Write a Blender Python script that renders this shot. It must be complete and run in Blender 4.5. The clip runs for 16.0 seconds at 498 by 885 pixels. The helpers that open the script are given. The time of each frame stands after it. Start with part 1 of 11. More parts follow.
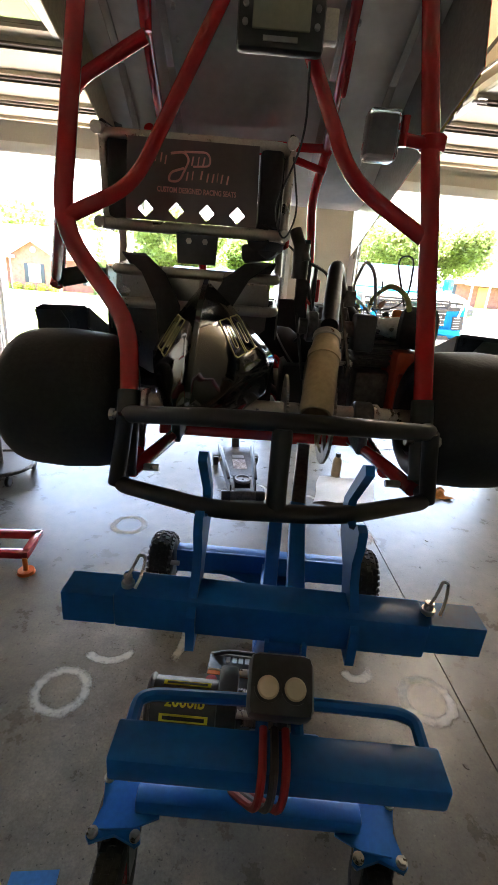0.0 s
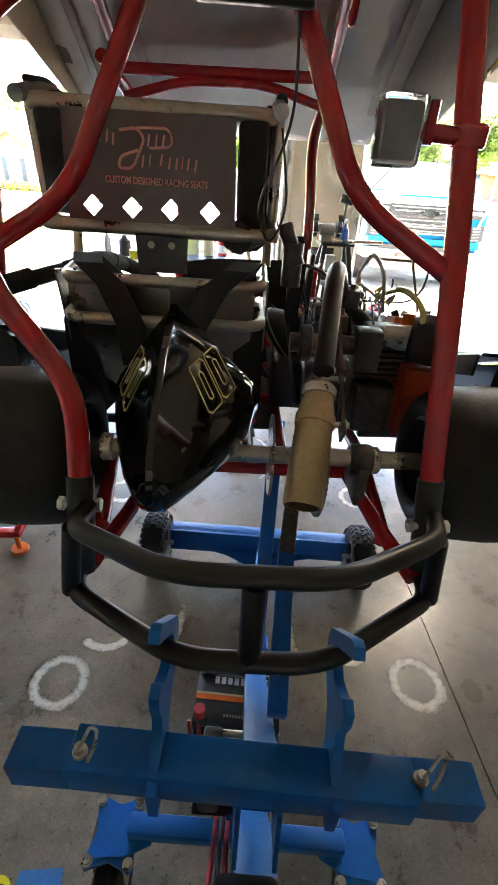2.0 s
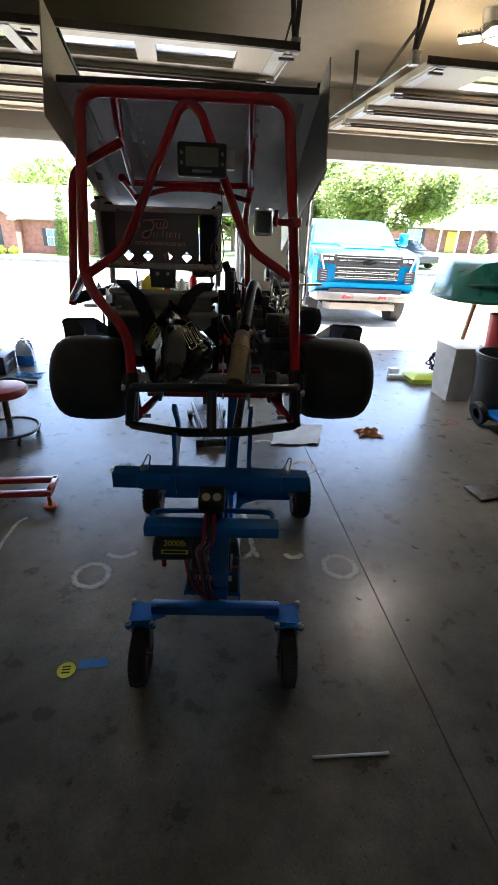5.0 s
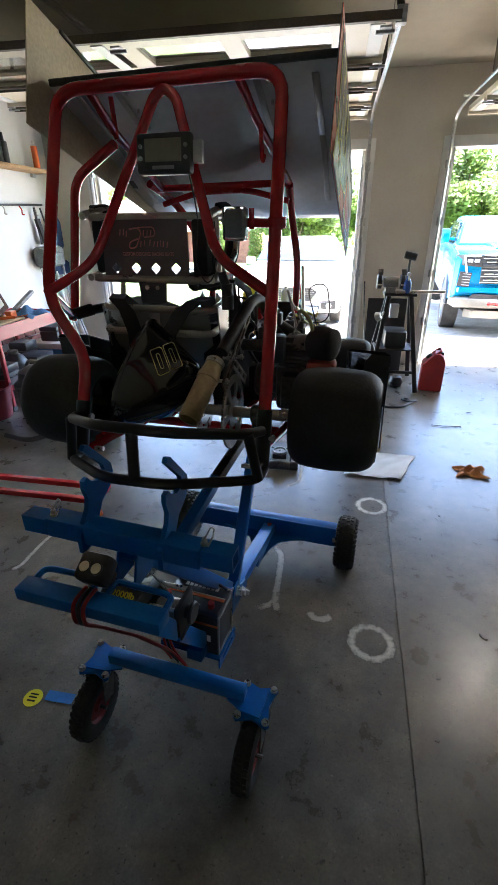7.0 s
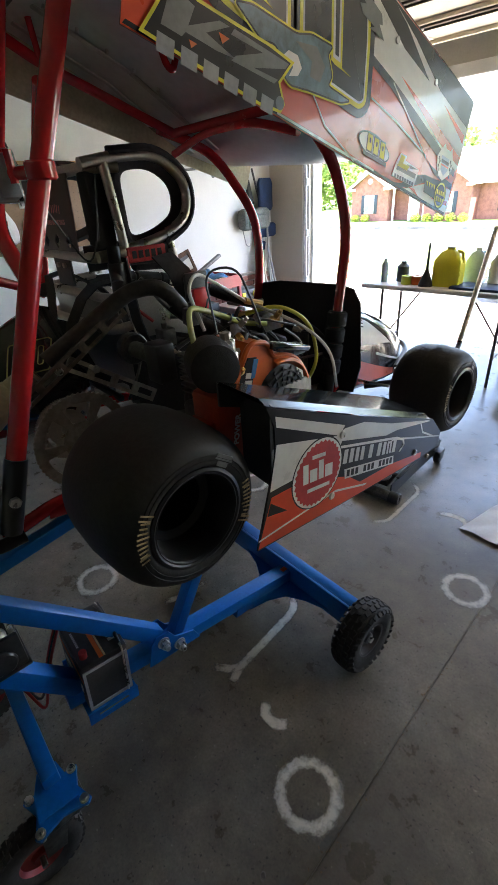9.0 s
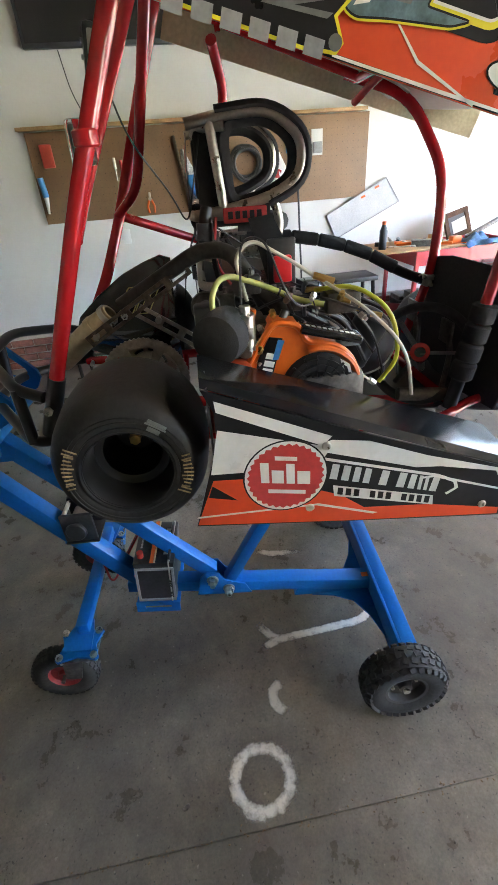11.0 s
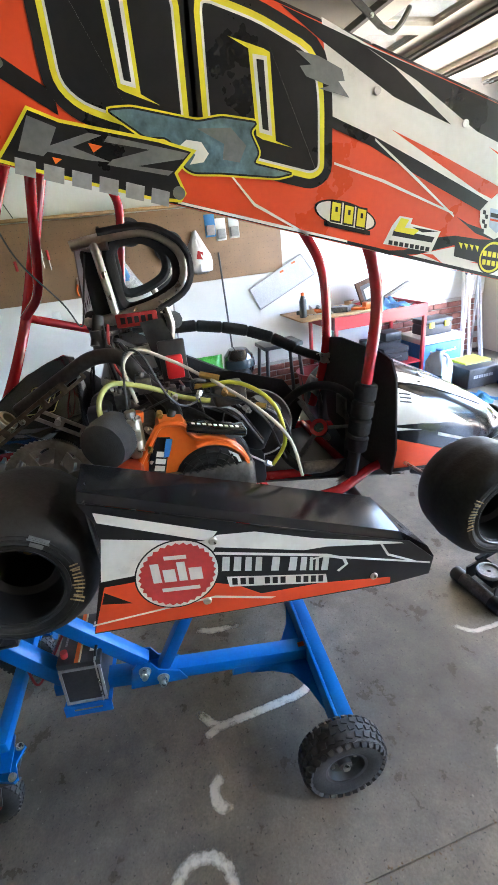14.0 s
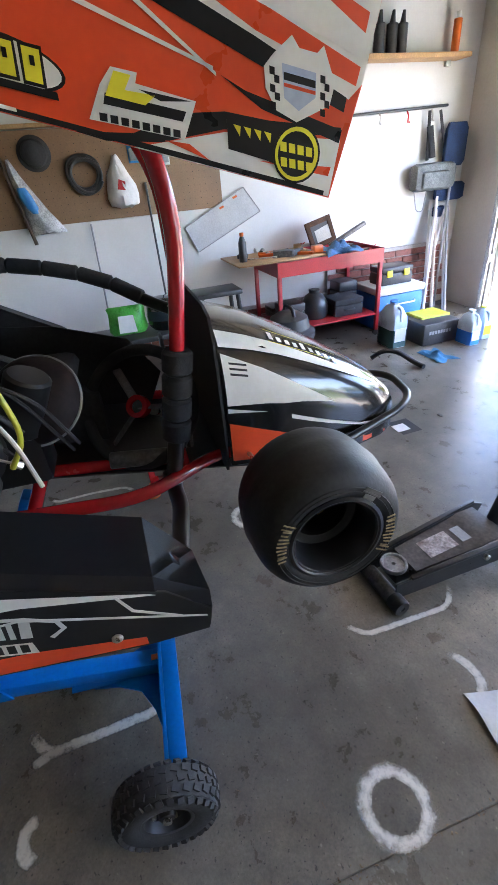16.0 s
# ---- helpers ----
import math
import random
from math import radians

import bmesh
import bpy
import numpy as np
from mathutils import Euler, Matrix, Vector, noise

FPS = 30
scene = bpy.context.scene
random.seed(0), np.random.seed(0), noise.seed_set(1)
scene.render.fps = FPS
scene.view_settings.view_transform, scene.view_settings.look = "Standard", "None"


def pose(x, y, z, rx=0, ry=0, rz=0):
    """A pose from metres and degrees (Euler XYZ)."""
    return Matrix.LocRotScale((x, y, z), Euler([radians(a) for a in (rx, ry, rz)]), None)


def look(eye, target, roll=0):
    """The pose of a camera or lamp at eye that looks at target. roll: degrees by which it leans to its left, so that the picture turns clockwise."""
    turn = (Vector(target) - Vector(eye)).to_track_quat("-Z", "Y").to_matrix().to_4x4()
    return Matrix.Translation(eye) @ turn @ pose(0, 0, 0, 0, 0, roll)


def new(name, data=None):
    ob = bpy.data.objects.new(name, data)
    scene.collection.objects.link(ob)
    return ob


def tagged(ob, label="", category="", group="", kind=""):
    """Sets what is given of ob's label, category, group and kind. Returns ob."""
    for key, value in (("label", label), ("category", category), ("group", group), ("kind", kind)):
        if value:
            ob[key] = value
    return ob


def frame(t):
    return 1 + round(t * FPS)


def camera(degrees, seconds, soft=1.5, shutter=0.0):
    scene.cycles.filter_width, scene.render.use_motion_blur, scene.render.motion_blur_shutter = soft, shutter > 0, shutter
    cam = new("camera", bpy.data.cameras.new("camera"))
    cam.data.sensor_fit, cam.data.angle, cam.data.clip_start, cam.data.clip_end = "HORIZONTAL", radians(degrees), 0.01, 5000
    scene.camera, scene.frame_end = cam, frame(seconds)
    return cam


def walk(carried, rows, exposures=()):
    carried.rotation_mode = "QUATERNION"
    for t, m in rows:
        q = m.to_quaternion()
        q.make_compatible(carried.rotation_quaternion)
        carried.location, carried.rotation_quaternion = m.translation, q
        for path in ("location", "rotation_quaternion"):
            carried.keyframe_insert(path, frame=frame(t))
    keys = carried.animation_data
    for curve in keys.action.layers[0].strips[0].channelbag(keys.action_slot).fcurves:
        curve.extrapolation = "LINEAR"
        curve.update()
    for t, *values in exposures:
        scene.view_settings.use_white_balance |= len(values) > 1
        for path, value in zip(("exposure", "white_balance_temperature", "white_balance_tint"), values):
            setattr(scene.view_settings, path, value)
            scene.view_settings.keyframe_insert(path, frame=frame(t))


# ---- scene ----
cam = camera(58.0, 16.0)
PATH = [
    (0, (-0.099, 0.166, 1.366), (-0.055, 2.036, 0.66), 4.5),
    (0.5, (-0.091, 0.203, 1.425), (-0.025, 2.059, 0.683), 4.2),
    (1, (-0.079, 0.262, 1.473), (-0.031, 2.074, 0.626), 3.7),
    (1.5, (-0.074, 0.337, 1.523), (-0.031, 2.092, 0.565), 4.1),
    (2, (-0.068, 0.41, 1.568), (-0.018, 2.106, 0.509), 4.0),
    (2.5, (-0.07, 0.459, 1.604), (0.042, 2.094, 0.457), 5.3),
    (3, (-0.063, 0.304, 1.608), (0.043, 1.999, 0.551), 5.5),
    (3.5, (-0.142, -0.071, 1.625), (0.133, 1.762, 0.874), 5.5),
    (3.7, (-0.111, -0.237, 1.632), (0.143, 1.581, 0.839), 5.3),
    (6, (0.084, -0.498, 1.589), (0.063, 1.288, 0.689), -2.1),
    (6.5, (0.313, -0.389, 1.61), (0.07, 1.374, 0.698), -2.8),
    (7, (0.478, -0.112, 1.607), (0.015, 1.629, 0.739), -0.4),
    (7.5, (0.716, 0.078, 1.599), (0.037, 1.759, 0.753), -4.1),
    (8, (0.937, 0.271, 1.605), (0.016, 1.742, 0.611), -5.3),
    (8.5, (0.999, 0.54, 1.586), (-0.036, 1.984, 0.666), -0.0),
    (9, (1.05, 0.82, 1.564), (-0.265, 1.973, 0.595), -3.8),
    (9.5, (1.155, 1.016, 1.572), (-0.363, 1.716, 0.473), -7.2),
    (9.7, (1.205, 1.037, 1.563), (-0.391, 1.624, 0.51), -7.3),
    (11.8, (1.236, 1.432, 1.558), (-0.432, 1.476, 0.457), -4.7),
    (12, (1.232, 1.414, 1.568), (-0.447, 1.529, 0.487), -3.1),
    (12.5, (1.202, 1.356, 1.583), (-0.504, 1.533, 0.555), -2.1),
    (13, (1.217, 1.308, 1.578), (-0.495, 1.517, 0.566), -2.5),
    (13.5, (1.22, 1.349, 1.586), (-0.458, 1.643, 0.538), -2.9),
    (14, (1.258, 1.465, 1.637), (-0.513, 1.825, 0.781), -6.2),
    (14.5, (1.304, 1.579, 1.636), (-0.445, 2.085, 0.81), -7.4),
    (15, (1.304, 1.695, 1.608), (-0.426, 2.173, 0.726), -9.5),
    (15.5, (1.146, 1.872, 1.547), (-0.558, 2.286, 0.586), -8.4),
    (16, (1.038, 1.983, 1.519), (-0.622, 2.362, 0.47), -5.1),
]
walk(cam, [(t, look(eye, target, roll)) for t, eye, target, roll in PATH],
     [(0, 4.54, 7400, 16), (1.0, 4.61, 7400, 16), (2.0, 5.17, 7400, 16), (2.5, 5.28, 7400, 16), (3.0, 5.03, 7100, 15), (3.7, 4.22, 6520, 14), (6.0, 3.49, 6500, 14), (7.0, 4.02, 6320, 13), (8.0, 4.14, 6400, 14), (9.0, 3.92, 6650, 15),
      (9.5, 4.26, 6750, 16), (12.0, 5.42, 6800, 16), (13.0, 5.48, 6800, 16), (14.0, 5.38, 6280, 16), (14.5, 5.02, 6230, 16), (15.0, 4.62, 6180, 17), (16.0, 4.46, 6180, 19)])

from mathutils import geometry

# ---- light ----
world = bpy.data.worlds.new("world")
scene.world = world
world.use_nodes = True
wn, wl = world.node_tree.nodes, world.node_tree.links
sky = wn.new("ShaderNodeTexSky")
sky.sky_type, sky.sun_disc = "NISHITA", False
sky.sun_elevation, sky.sun_rotation = radians(68), radians(70)
wn["Background"].inputs["Strength"].default_value = 0.15
wl.new(sky.outputs["Color"], wn["Background"].inputs["Color"])
sun = new("sun", bpy.data.lights.new("sun", "SUN"))
sun.data.energy, sun.data.angle, sun.data.color = 5.0, radians(0.5), (1.0, 0.95, 0.88)
sun.matrix_world = look((9.4 * 0.9, 3.4 * 0.9, 24.7), (0, 0, 0))


# ---- building blocks ----
IDENT = Matrix.Identity(4)
WORLD = {}
FRAME = [IDENT]


def thing(name, loc, label, category, group="", kind=""):
    ob = new(name)
    ob.empty_display_size = 0.05
    m = FRAME[0] @ Matrix.Translation(loc)
    ob.matrix_basis = m
    WORLD[ob] = m
    return tagged(ob, label, category, group, kind)


def to_mesh(name, bm, material):
    bmesh.ops.recalc_face_normals(bm, faces=bm.faces)
    me = bpy.data.meshes.new(name)
    bm.to_mesh(me)
    bm.free()
    me.materials.append(material)
    me.polygons.foreach_set("use_smooth", [True] * len(me.polygons))
    me.set_sharp_from_angle(angle=radians(38))
    return me


def part(name, bm, material, parent, label=""):
    """One mesh under a thing or under a part; the bmesh is in the current frame's coordinates."""
    bm.transform(WORLD[parent].inverted() @ FRAME[0])
    ob = new(name, to_mesh(name, bm, material))
    ob.parent = parent
    WORLD[ob] = WORLD[parent]
    return tagged(ob, label)


def solid(name, bm, material, label, category, group="", kind=""):
    """A top-level thing that is one mesh, with its origin at its base."""
    bm.transform(FRAME[0])
    co = [v.co for v in bm.verts]
    lo = Vector((min(c.x for c in co), min(c.y for c in co), min(c.z for c in co)))
    hi = Vector((max(c.x for c in co), max(c.y for c in co), max(c.z for c in co)))
    base = Vector(((lo.x + hi.x) / 2, (lo.y + hi.y) / 2, lo.z))
    bm.transform(Matrix.Translation(-base))
    ob = new(name, to_mesh(name, bm, material))
    ob.location = base
    WORLD[ob] = Matrix.Translation(base)
    return tagged(ob, label, category, group, kind)


def join(*bms):
    out = bms[0]
    for b in bms[1:]:
        me = bpy.data.meshes.new("t")
        b.to_mesh(me)
        b.free()
        out.from_mesh(me)
        bpy.data.meshes.remove(me)
    return out


def box(x0, x1, y0, y1, z0, z1, bevel=0.0, m=IDENT):
    bm = bmesh.new()
    bmesh.ops.create_cube(bm, size=1)
    bm.transform(Matrix.Translation(((x0 + x1) / 2, (y0 + y1) / 2, (z0 + z1) / 2)) @ Matrix.Diagonal((x1 - x0, y1 - y0, z1 - z0, 1)))
    if bevel:
        bmesh.ops.bevel(bm, geom=bm.edges[:], offset=bevel, segments=2, profile=0.5, affect="EDGES")
    bm.transform(m)
    return bm


def axes(p0, p1, up=(0, 0, 1)):
    """A frame at p0 whose z points to p1 and whose y is nearest to up."""
    p0, p1 = Vector(p0), Vector(p1)
    z = (p1 - p0).normalized()
    y = Vector(up) - z * z.dot(Vector(up))
    if y.length < 1e-4:
        y = Vector((0, 1, 0)) - z * z.y
    y.normalize()
    x = y.cross(z)
    m = Matrix((x, y, z)).transposed().to_4x4()
    m.translation = p0
    return m


def beam(p0, p1, w, h, up=(0, 0, 1), bevel=0.004):
    n = (Vector(p1) - Vector(p0)).length
    return box(-w / 2, w / 2, -h / 2, h / 2, 0, n, bevel, axes(p0, p1, up))


def lathe(profile, m=IDENT, seg=24, arc=1.0, close=False):
    """Revolve (radius, height) pairs round the local z."""
    bm = bmesh.new()
    n = seg if arc >= 1 else seg + 1
    rings = []
    for r, h in profile:
        if r < 1e-5:
            rings.append([bm.verts.new((0, 0, h))])
        else:
            rings.append([bm.verts.new((r * math.cos(2 * math.pi * arc * i / seg), r * math.sin(2 * math.pi * arc * i / seg), h)) for i in range(n)])
    pairs = list(zip(rings, rings[1:])) + ([(rings[-1], rings[0])] if close else [])
    for a, b in pairs:
        for i in range(seg):
            j = (i + 1) % n
            if len(a) == 1 and len(b) == 1:
                continue
            if len(a) == 1:
                bm.faces.new((a[0], b[i], b[j]))
            elif len(b) == 1:
                bm.faces.new((a[i], a[j], b[0]))
            else:
                bm.faces.new((a[i], a[j], b[j], b[i]))
    bm.transform(m)
    return bm


def cyl(p0, p1, r, r1=None, seg=16, rim=0.0):
    n = (Vector(p1) - Vector(p0)).length
    r1 = r if r1 is None else r1
    e = min(rim, n / 3)
    prof = [(0, 0), (r - e, 0), (r, e), (r1, n - e), (r1 - e, n), (0, n)] if e else [(0, 0), (r, 0), (r1, n), (0, n)]
    return lathe(prof, axes(p0, p1), seg)


def rounded(pts, bend, closed=False, steps=5):
    """The line through pts with its corners rounded off."""
    pts = [Vector(p) for p in pts]
    out = []
    n = len(pts)
    for i, p in enumerate(pts):
        if not closed and i in (0, n - 1):
            out.append(p)
            continue
        a, b = pts[i - 1], pts[(i + 1) % n]
        da, db = a - p, b - p
        c = min(bend, da.length * 0.48, db.length * 0.48)
        s, e = p + da.normalized() * c, p + db.normalized() * c
        for k in range(steps + 1):
            t = k / steps
            out.append(s * (1 - t) ** 2 + p * 2 * t * (1 - t) + e * t * t)
    return out


def tube(pts, r, bend=0.05, seg=10, closed=False, flat=1.0):
    path = rounded(pts, bend, closed)
    bm = bmesh.new()
    n = len(path)
    rings = []
    prev = None
    for i, p in enumerate(path):
        a = path[(i - 1) % n] if closed or i else p
        b = path[(i + 1) % n] if closed or i < n - 1 else p
        d = (b - a).normalized()
        if prev is None:
            prev = d.orthogonal().normalized()
        prev = (prev - d * prev.dot(d)).normalized()
        q = d.cross(prev)
        rings.append([bm.verts.new(p + prev * math.cos(2 * math.pi * k / seg) * r + q * math.sin(2 * math.pi * k / seg) * r * flat) for k in range(seg)])
    for a, b in zip(rings, rings[1:] + ([rings[0]] if closed else [])):
        if closed and b is rings[0]:
            k0 = min(range(seg), key=lambda k: (a[0].co - b[k].co).length)
            b = b[k0:] + b[:k0]
        for k in range(seg):
            bm.faces.new((a[k], a[(k + 1) % seg], b[(k + 1) % seg], b[k]))
    if not closed:
        bm.faces.new(rings[0][::-1])
        bm.faces.new(rings[-1])
    return bm


def plate(outline, thick, m=IDENT):
    bm = bmesh.new()
    lo = [bm.verts.new((x, y, 0)) for x, y in outline]
    hi = [bm.verts.new((x, y, thick)) for x, y in outline]
    n = len(outline)
    bm.faces.new(lo[::-1])
    bm.faces.new(hi)
    for i in range(n):
        bm.faces.new((lo[i], lo[(i + 1) % n], hi[(i + 1) % n], hi[i]))
    bm.transform(m)
    return bm


def frame_plate(outer, inner, thick, m=IDENT):
    """A plate with one hole; both outlines have the same number of corners."""
    bm = bmesh.new()
    n = len(outer)
    ring = [[bm.verts.new((x, y, z)) for x, y in line] for z in (0, thick) for line in (outer, inner)]
    ol, il, oh, ih = ring
    for i in range(n):
        j = (i + 1) % n
        bm.faces.new((ol[j], ol[i], il[i], il[j]))
        bm.faces.new((oh[i], oh[j], ih[j], ih[i]))
        bm.faces.new((ol[i], ol[j], oh[j], oh[i]))
        bm.faces.new((il[j], il[i], ih[i], ih[j]))
    bm.transform(m)
    return bm


def loft(rings, cap=True, closed=True):
    bm = bmesh.new()
    vs = [[bm.verts.new(p) for p in ring] for ring in rings]
    n = len(vs[0])
    for a, b in zip(vs, vs[1:]):
        for k in range(n if closed else n - 1):
            bm.faces.new((a[k], a[(k + 1) % n], b[(k + 1) % n], b[k]))
    if cap and closed:
        bm.faces.new(vs[0][::-1])
        bm.faces.new(vs[-1])
    return bm


def sheet(bm, thick):
    """Gives an open surface a thickness."""
    bmesh.ops.recalc_face_normals(bm, faces=bm.faces)
    bmesh.ops.solidify(bm, geom=bm.faces[:], thickness=thick)
    return bm


def circle(r, n=24, cx=0.0, cy=0.0, start=0.0, sy=1.0):
    return [(cx + r * math.cos(start + 2 * math.pi * i / n), cy + r * sy * math.sin(start + 2 * math.pi * i / n)) for i in range(n)]


def writing(words, size, m, thick=0.001, bold=0.0, shear=0.0, squeeze=1.0):
    cu = bpy.data.curves.new("t", "FONT")
    cu.body, cu.size, cu.extrude, cu.offset, cu.shear = words, size, thick / 2, bold, shear
    cu.align_x, cu.align_y, cu.resolution_u = "CENTER", "CENTER", 3
    ob = new("t", cu)
    dg = bpy.context.evaluated_depsgraph_get()
    ev = ob.evaluated_get(dg)
    bm = bmesh.new()
    bm.from_mesh(ev.to_mesh())
    ev.to_mesh_clear()
    bpy.data.objects.remove(ob)
    bpy.data.curves.remove(cu)
    bm.transform(m @ Matrix.Translation((0, 0, thick / 2)) @ Matrix.Diagonal((squeeze, 1, 1, 1)))
    return bm


def on_x(x):
    """Local (a, b) lies at y = a, z = b in the plane x, facing +x."""
    return Matrix(((0, 0, 1, x), (1, 0, 0, 0), (0, 1, 0, 0), (0, 0, 0, 1)))


def on_y(y):
    """Local (a, b) lies at x = a, z = b in the plane y, facing -y."""
    return Matrix(((1, 0, 0, 0), (0, 0, -1, y), (0, 1, 0, 0), (0, 0, 0, 1)))


# ---- materials ----
def mat(name, col, rough=0.5, metal=0.0, var=0.12, scale=6.0, fine=90.0, bump=0.0, bscale=160.0, col2=None, coat=0.0, rvar=0.05, spec=0.5):
    m = bpy.data.materials.new(name)
    m.use_nodes = True
    n, l = m.node_tree.nodes, m.node_tree.links
    b = n["Principled BSDF"]
    tc = n.new("ShaderNodeTexCoord")
    n1, n2 = n.new("ShaderNodeTexNoise"), n.new("ShaderNodeTexNoise")
    n1.inputs["Scale"].default_value, n1.inputs["Detail"].default_value, n1.inputs["Roughness"].default_value = scale, 5, 0.6
    n2.inputs["Scale"].default_value, n2.inputs["Detail"].default_value = fine, 3
    l.new(tc.outputs["Object"], n1.inputs["Vector"])
    l.new(tc.outputs["Object"], n2.inputs["Vector"])
    mix = n.new("ShaderNodeMix")
    mix.data_type = "RGBA"
    dark = tuple(c * (1 - var) for c in col)
    light = tuple(min(1, c * (1 + var)) for c in col) if col2 is None else col2
    mix.inputs[6].default_value, mix.inputs[7].default_value = (*dark, 1), (*light, 1)
    ramp = n.new("ShaderNodeMapRange")
    ramp.inputs[1].default_value, ramp.inputs[2].default_value = 0.32, 0.68
    l.new(n1.outputs["Fac"], ramp.inputs[0])
    l.new(ramp.outputs[0], mix.inputs[0])
    mul = n.new("ShaderNodeMix")
    mul.data_type, mul.blend_type = "RGBA", "OVERLAY"
    mul.inputs[0].default_value = min(0.6, var * 0.8)
    l.new(mix.outputs[2], mul.inputs[6])
    l.new(n2.outputs["Color"], mul.inputs[7])
    gray = n.new("ShaderNodeMapRange")
    gray.inputs[1].default_value, gray.inputs[2].default_value = 0.3, 0.7
    l.new(n2.outputs["Fac"], gray.inputs[0])
    l.new(gray.outputs[0], mul.inputs[7])
    l.new(mul.outputs[2], b.inputs["Base Color"])
    rr = n.new("ShaderNodeMapRange")
    rr.inputs[1].default_value, rr.inputs[2].default_value = 0.3, 0.7
    rr.inputs[3].default_value, rr.inputs[4].default_value = max(0.02, rough - rvar), min(1, rough + rvar)
    l.new(n1.outputs["Fac"], rr.inputs[0])
    l.new(rr.outputs[0], b.inputs["Roughness"])
    b.inputs["Metallic"].default_value = metal
    b.inputs["Coat Weight"].default_value = coat
    b.inputs["Specular IOR Level"].default_value = spec
    if bump:
        n3 = n.new("ShaderNodeTexNoise")
        n3.inputs["Scale"].default_value, n3.inputs["Detail"].default_value = bscale, 4
        l.new(tc.outputs["Object"], n3.inputs["Vector"])
        bp = n.new("ShaderNodeBump")
        bp.inputs["Strength"].default_value, bp.inputs["Distance"].default_value = bump, 0.004
        l.new(n3.outputs["Fac"], bp.inputs["Height"])
        l.new(bp.outputs[0], b.inputs["Normal"])
    return m


def glass(name, col=(1, 1, 1), rough=0.0, trans=1.0):
    m = mat(name, col, 0.03, var=0.01, rvar=0.02)
    b = m.node_tree.nodes["Principled BSDF"]
    b.inputs["Transmission Weight"].default_value = trans
    return m


def glow(name, col, strength):
    m = mat(name, col, 0.4)
    b = m.node_tree.nodes["Principled BSDF"]
    b.inputs["Emission Color"].default_value, b.inputs["Emission Strength"].default_value = (*col, 1), strength
    return m


RED = mat("red_powder_coat", (0.5, 0.014, 0.018), 0.22, var=0.06, coat=0.6, bump=0.012, bscale=90, rvar=0.06)
BLACKTUBE = mat("black_painted_tube", (0.018, 0.017, 0.016), 0.3, var=0.04, scale=30, rvar=0.02)
STEEL = mat("brushed_steel", (0.5, 0.455, 0.39), 0.3, 1.0, var=0.12, scale=20, fine=200, bump=0.02)
ALU = mat("aluminium_sheet", (0.55, 0.53, 0.5), 0.42, 1.0, var=0.15, scale=9, fine=300, bump=0.03, bscale=400)
SEATALU = mat("dull_seat_sheet", (0.38, 0.35, 0.31), 0.3, 0.95, var=0.1, scale=6, fine=200)
ALUDARK = mat("dark_aluminium", (0.2, 0.2, 0.2), 0.42, 1.0, var=0.2, scale=3, fine=200)
ZINC = mat("zinc_plated_steel", (0.6, 0.58, 0.52), 0.3, 1.0, var=0.2, scale=40)
BRASS = mat("brass", (0.6, 0.42, 0.16), 0.3, 1.0, var=0.2)
BLUE = mat("blue_enamel", (0.0, 0.125, 0.42), 0.36, var=0.1, scale=5, bump=0.02, bscale=90, rvar=0.06, spec=0.28)
RUBBER = mat("tyre_rubber", (0.024, 0.023, 0.022), 0.54, var=0.3, scale=9, bump=0.14, bscale=150, spec=0.36)
RIMBLACK = mat("black_moulded_rim", (0.011, 0.011, 0.012), 0.34, var=0.1, coat=0.08)
WORNRUBBER = mat("dusty_rubber", (0.034, 0.032, 0.03), 0.8, var=0.35, scale=14, bump=0.25, bscale=240)
PLASTIC = mat("black_plastic", (0.036, 0.036, 0.037), 0.38, var=0.25, scale=18, bump=0.04)
GLOSSBLACK = mat("glossy_black_plastic", (0.011, 0.011, 0.012), 0.11, var=0.2, coat=0.6, bump=0.015, bscale=9, rvar=0.04)
FOAM = mat("black_foam", (0.028, 0.027, 0.028), 0.9, var=0.25, bump=0.35, bscale=300)
FABRIC = mat("black_webbing", (0.033, 0.032, 0.033), 0.88, var=0.25, bump=0.3, bscale=500)
REDFAB = mat("red_fabric", (0.42, 0.03, 0.03), 0.8, var=0.2, bump=0.3, bscale=400)
DECALRED = mat("vinyl_red", (0.74, 0.075, 0.02), 0.3, var=0.07, coat=0.3)
DECALWHITE = mat("vinyl_white", (0.77, 0.75, 0.7), 0.32, var=0.08, scale=10, coat=0.3)
DECALBLACK = mat("vinyl_black", (0.013, 0.013, 0.014), 0.3, var=0.15, coat=0.12, spec=0.35)
DECALGREY = mat("vinyl_grey", (0.16, 0.165, 0.16), 0.35, var=0.15)
DECALYELLOW = mat("vinyl_yellow", (0.78, 0.68, 0.03), 0.35, var=0.08)
DECALSTEEL = mat("vinyl_blue_grey", (0.1, 0.17, 0.2), 0.35, var=0.35, scale=25)
PANELALU = mat("raw_board_back", (0.3, 0.29, 0.27), 0.42, 0.8, var=0.15)
ORANGE = mat("orange_plastic", (0.72, 0.13, 0.012), 0.35, var=0.1, coat=0.2)
CREAM = mat("heat_stained_steel", (0.5, 0.39, 0.24), 0.36, 0.75, var=0.14, scale=9, bump=0.03)
WRAP = mat("heat_darkened_pipe", (0.04, 0.036, 0.032), 0.45, 0.5, var=0.35, scale=14, bump=0.1, bscale=60)
HOSE = mat("clear_yellow_hose", (0.5, 0.53, 0.17), 0.2, var=0.1, coat=0.5)
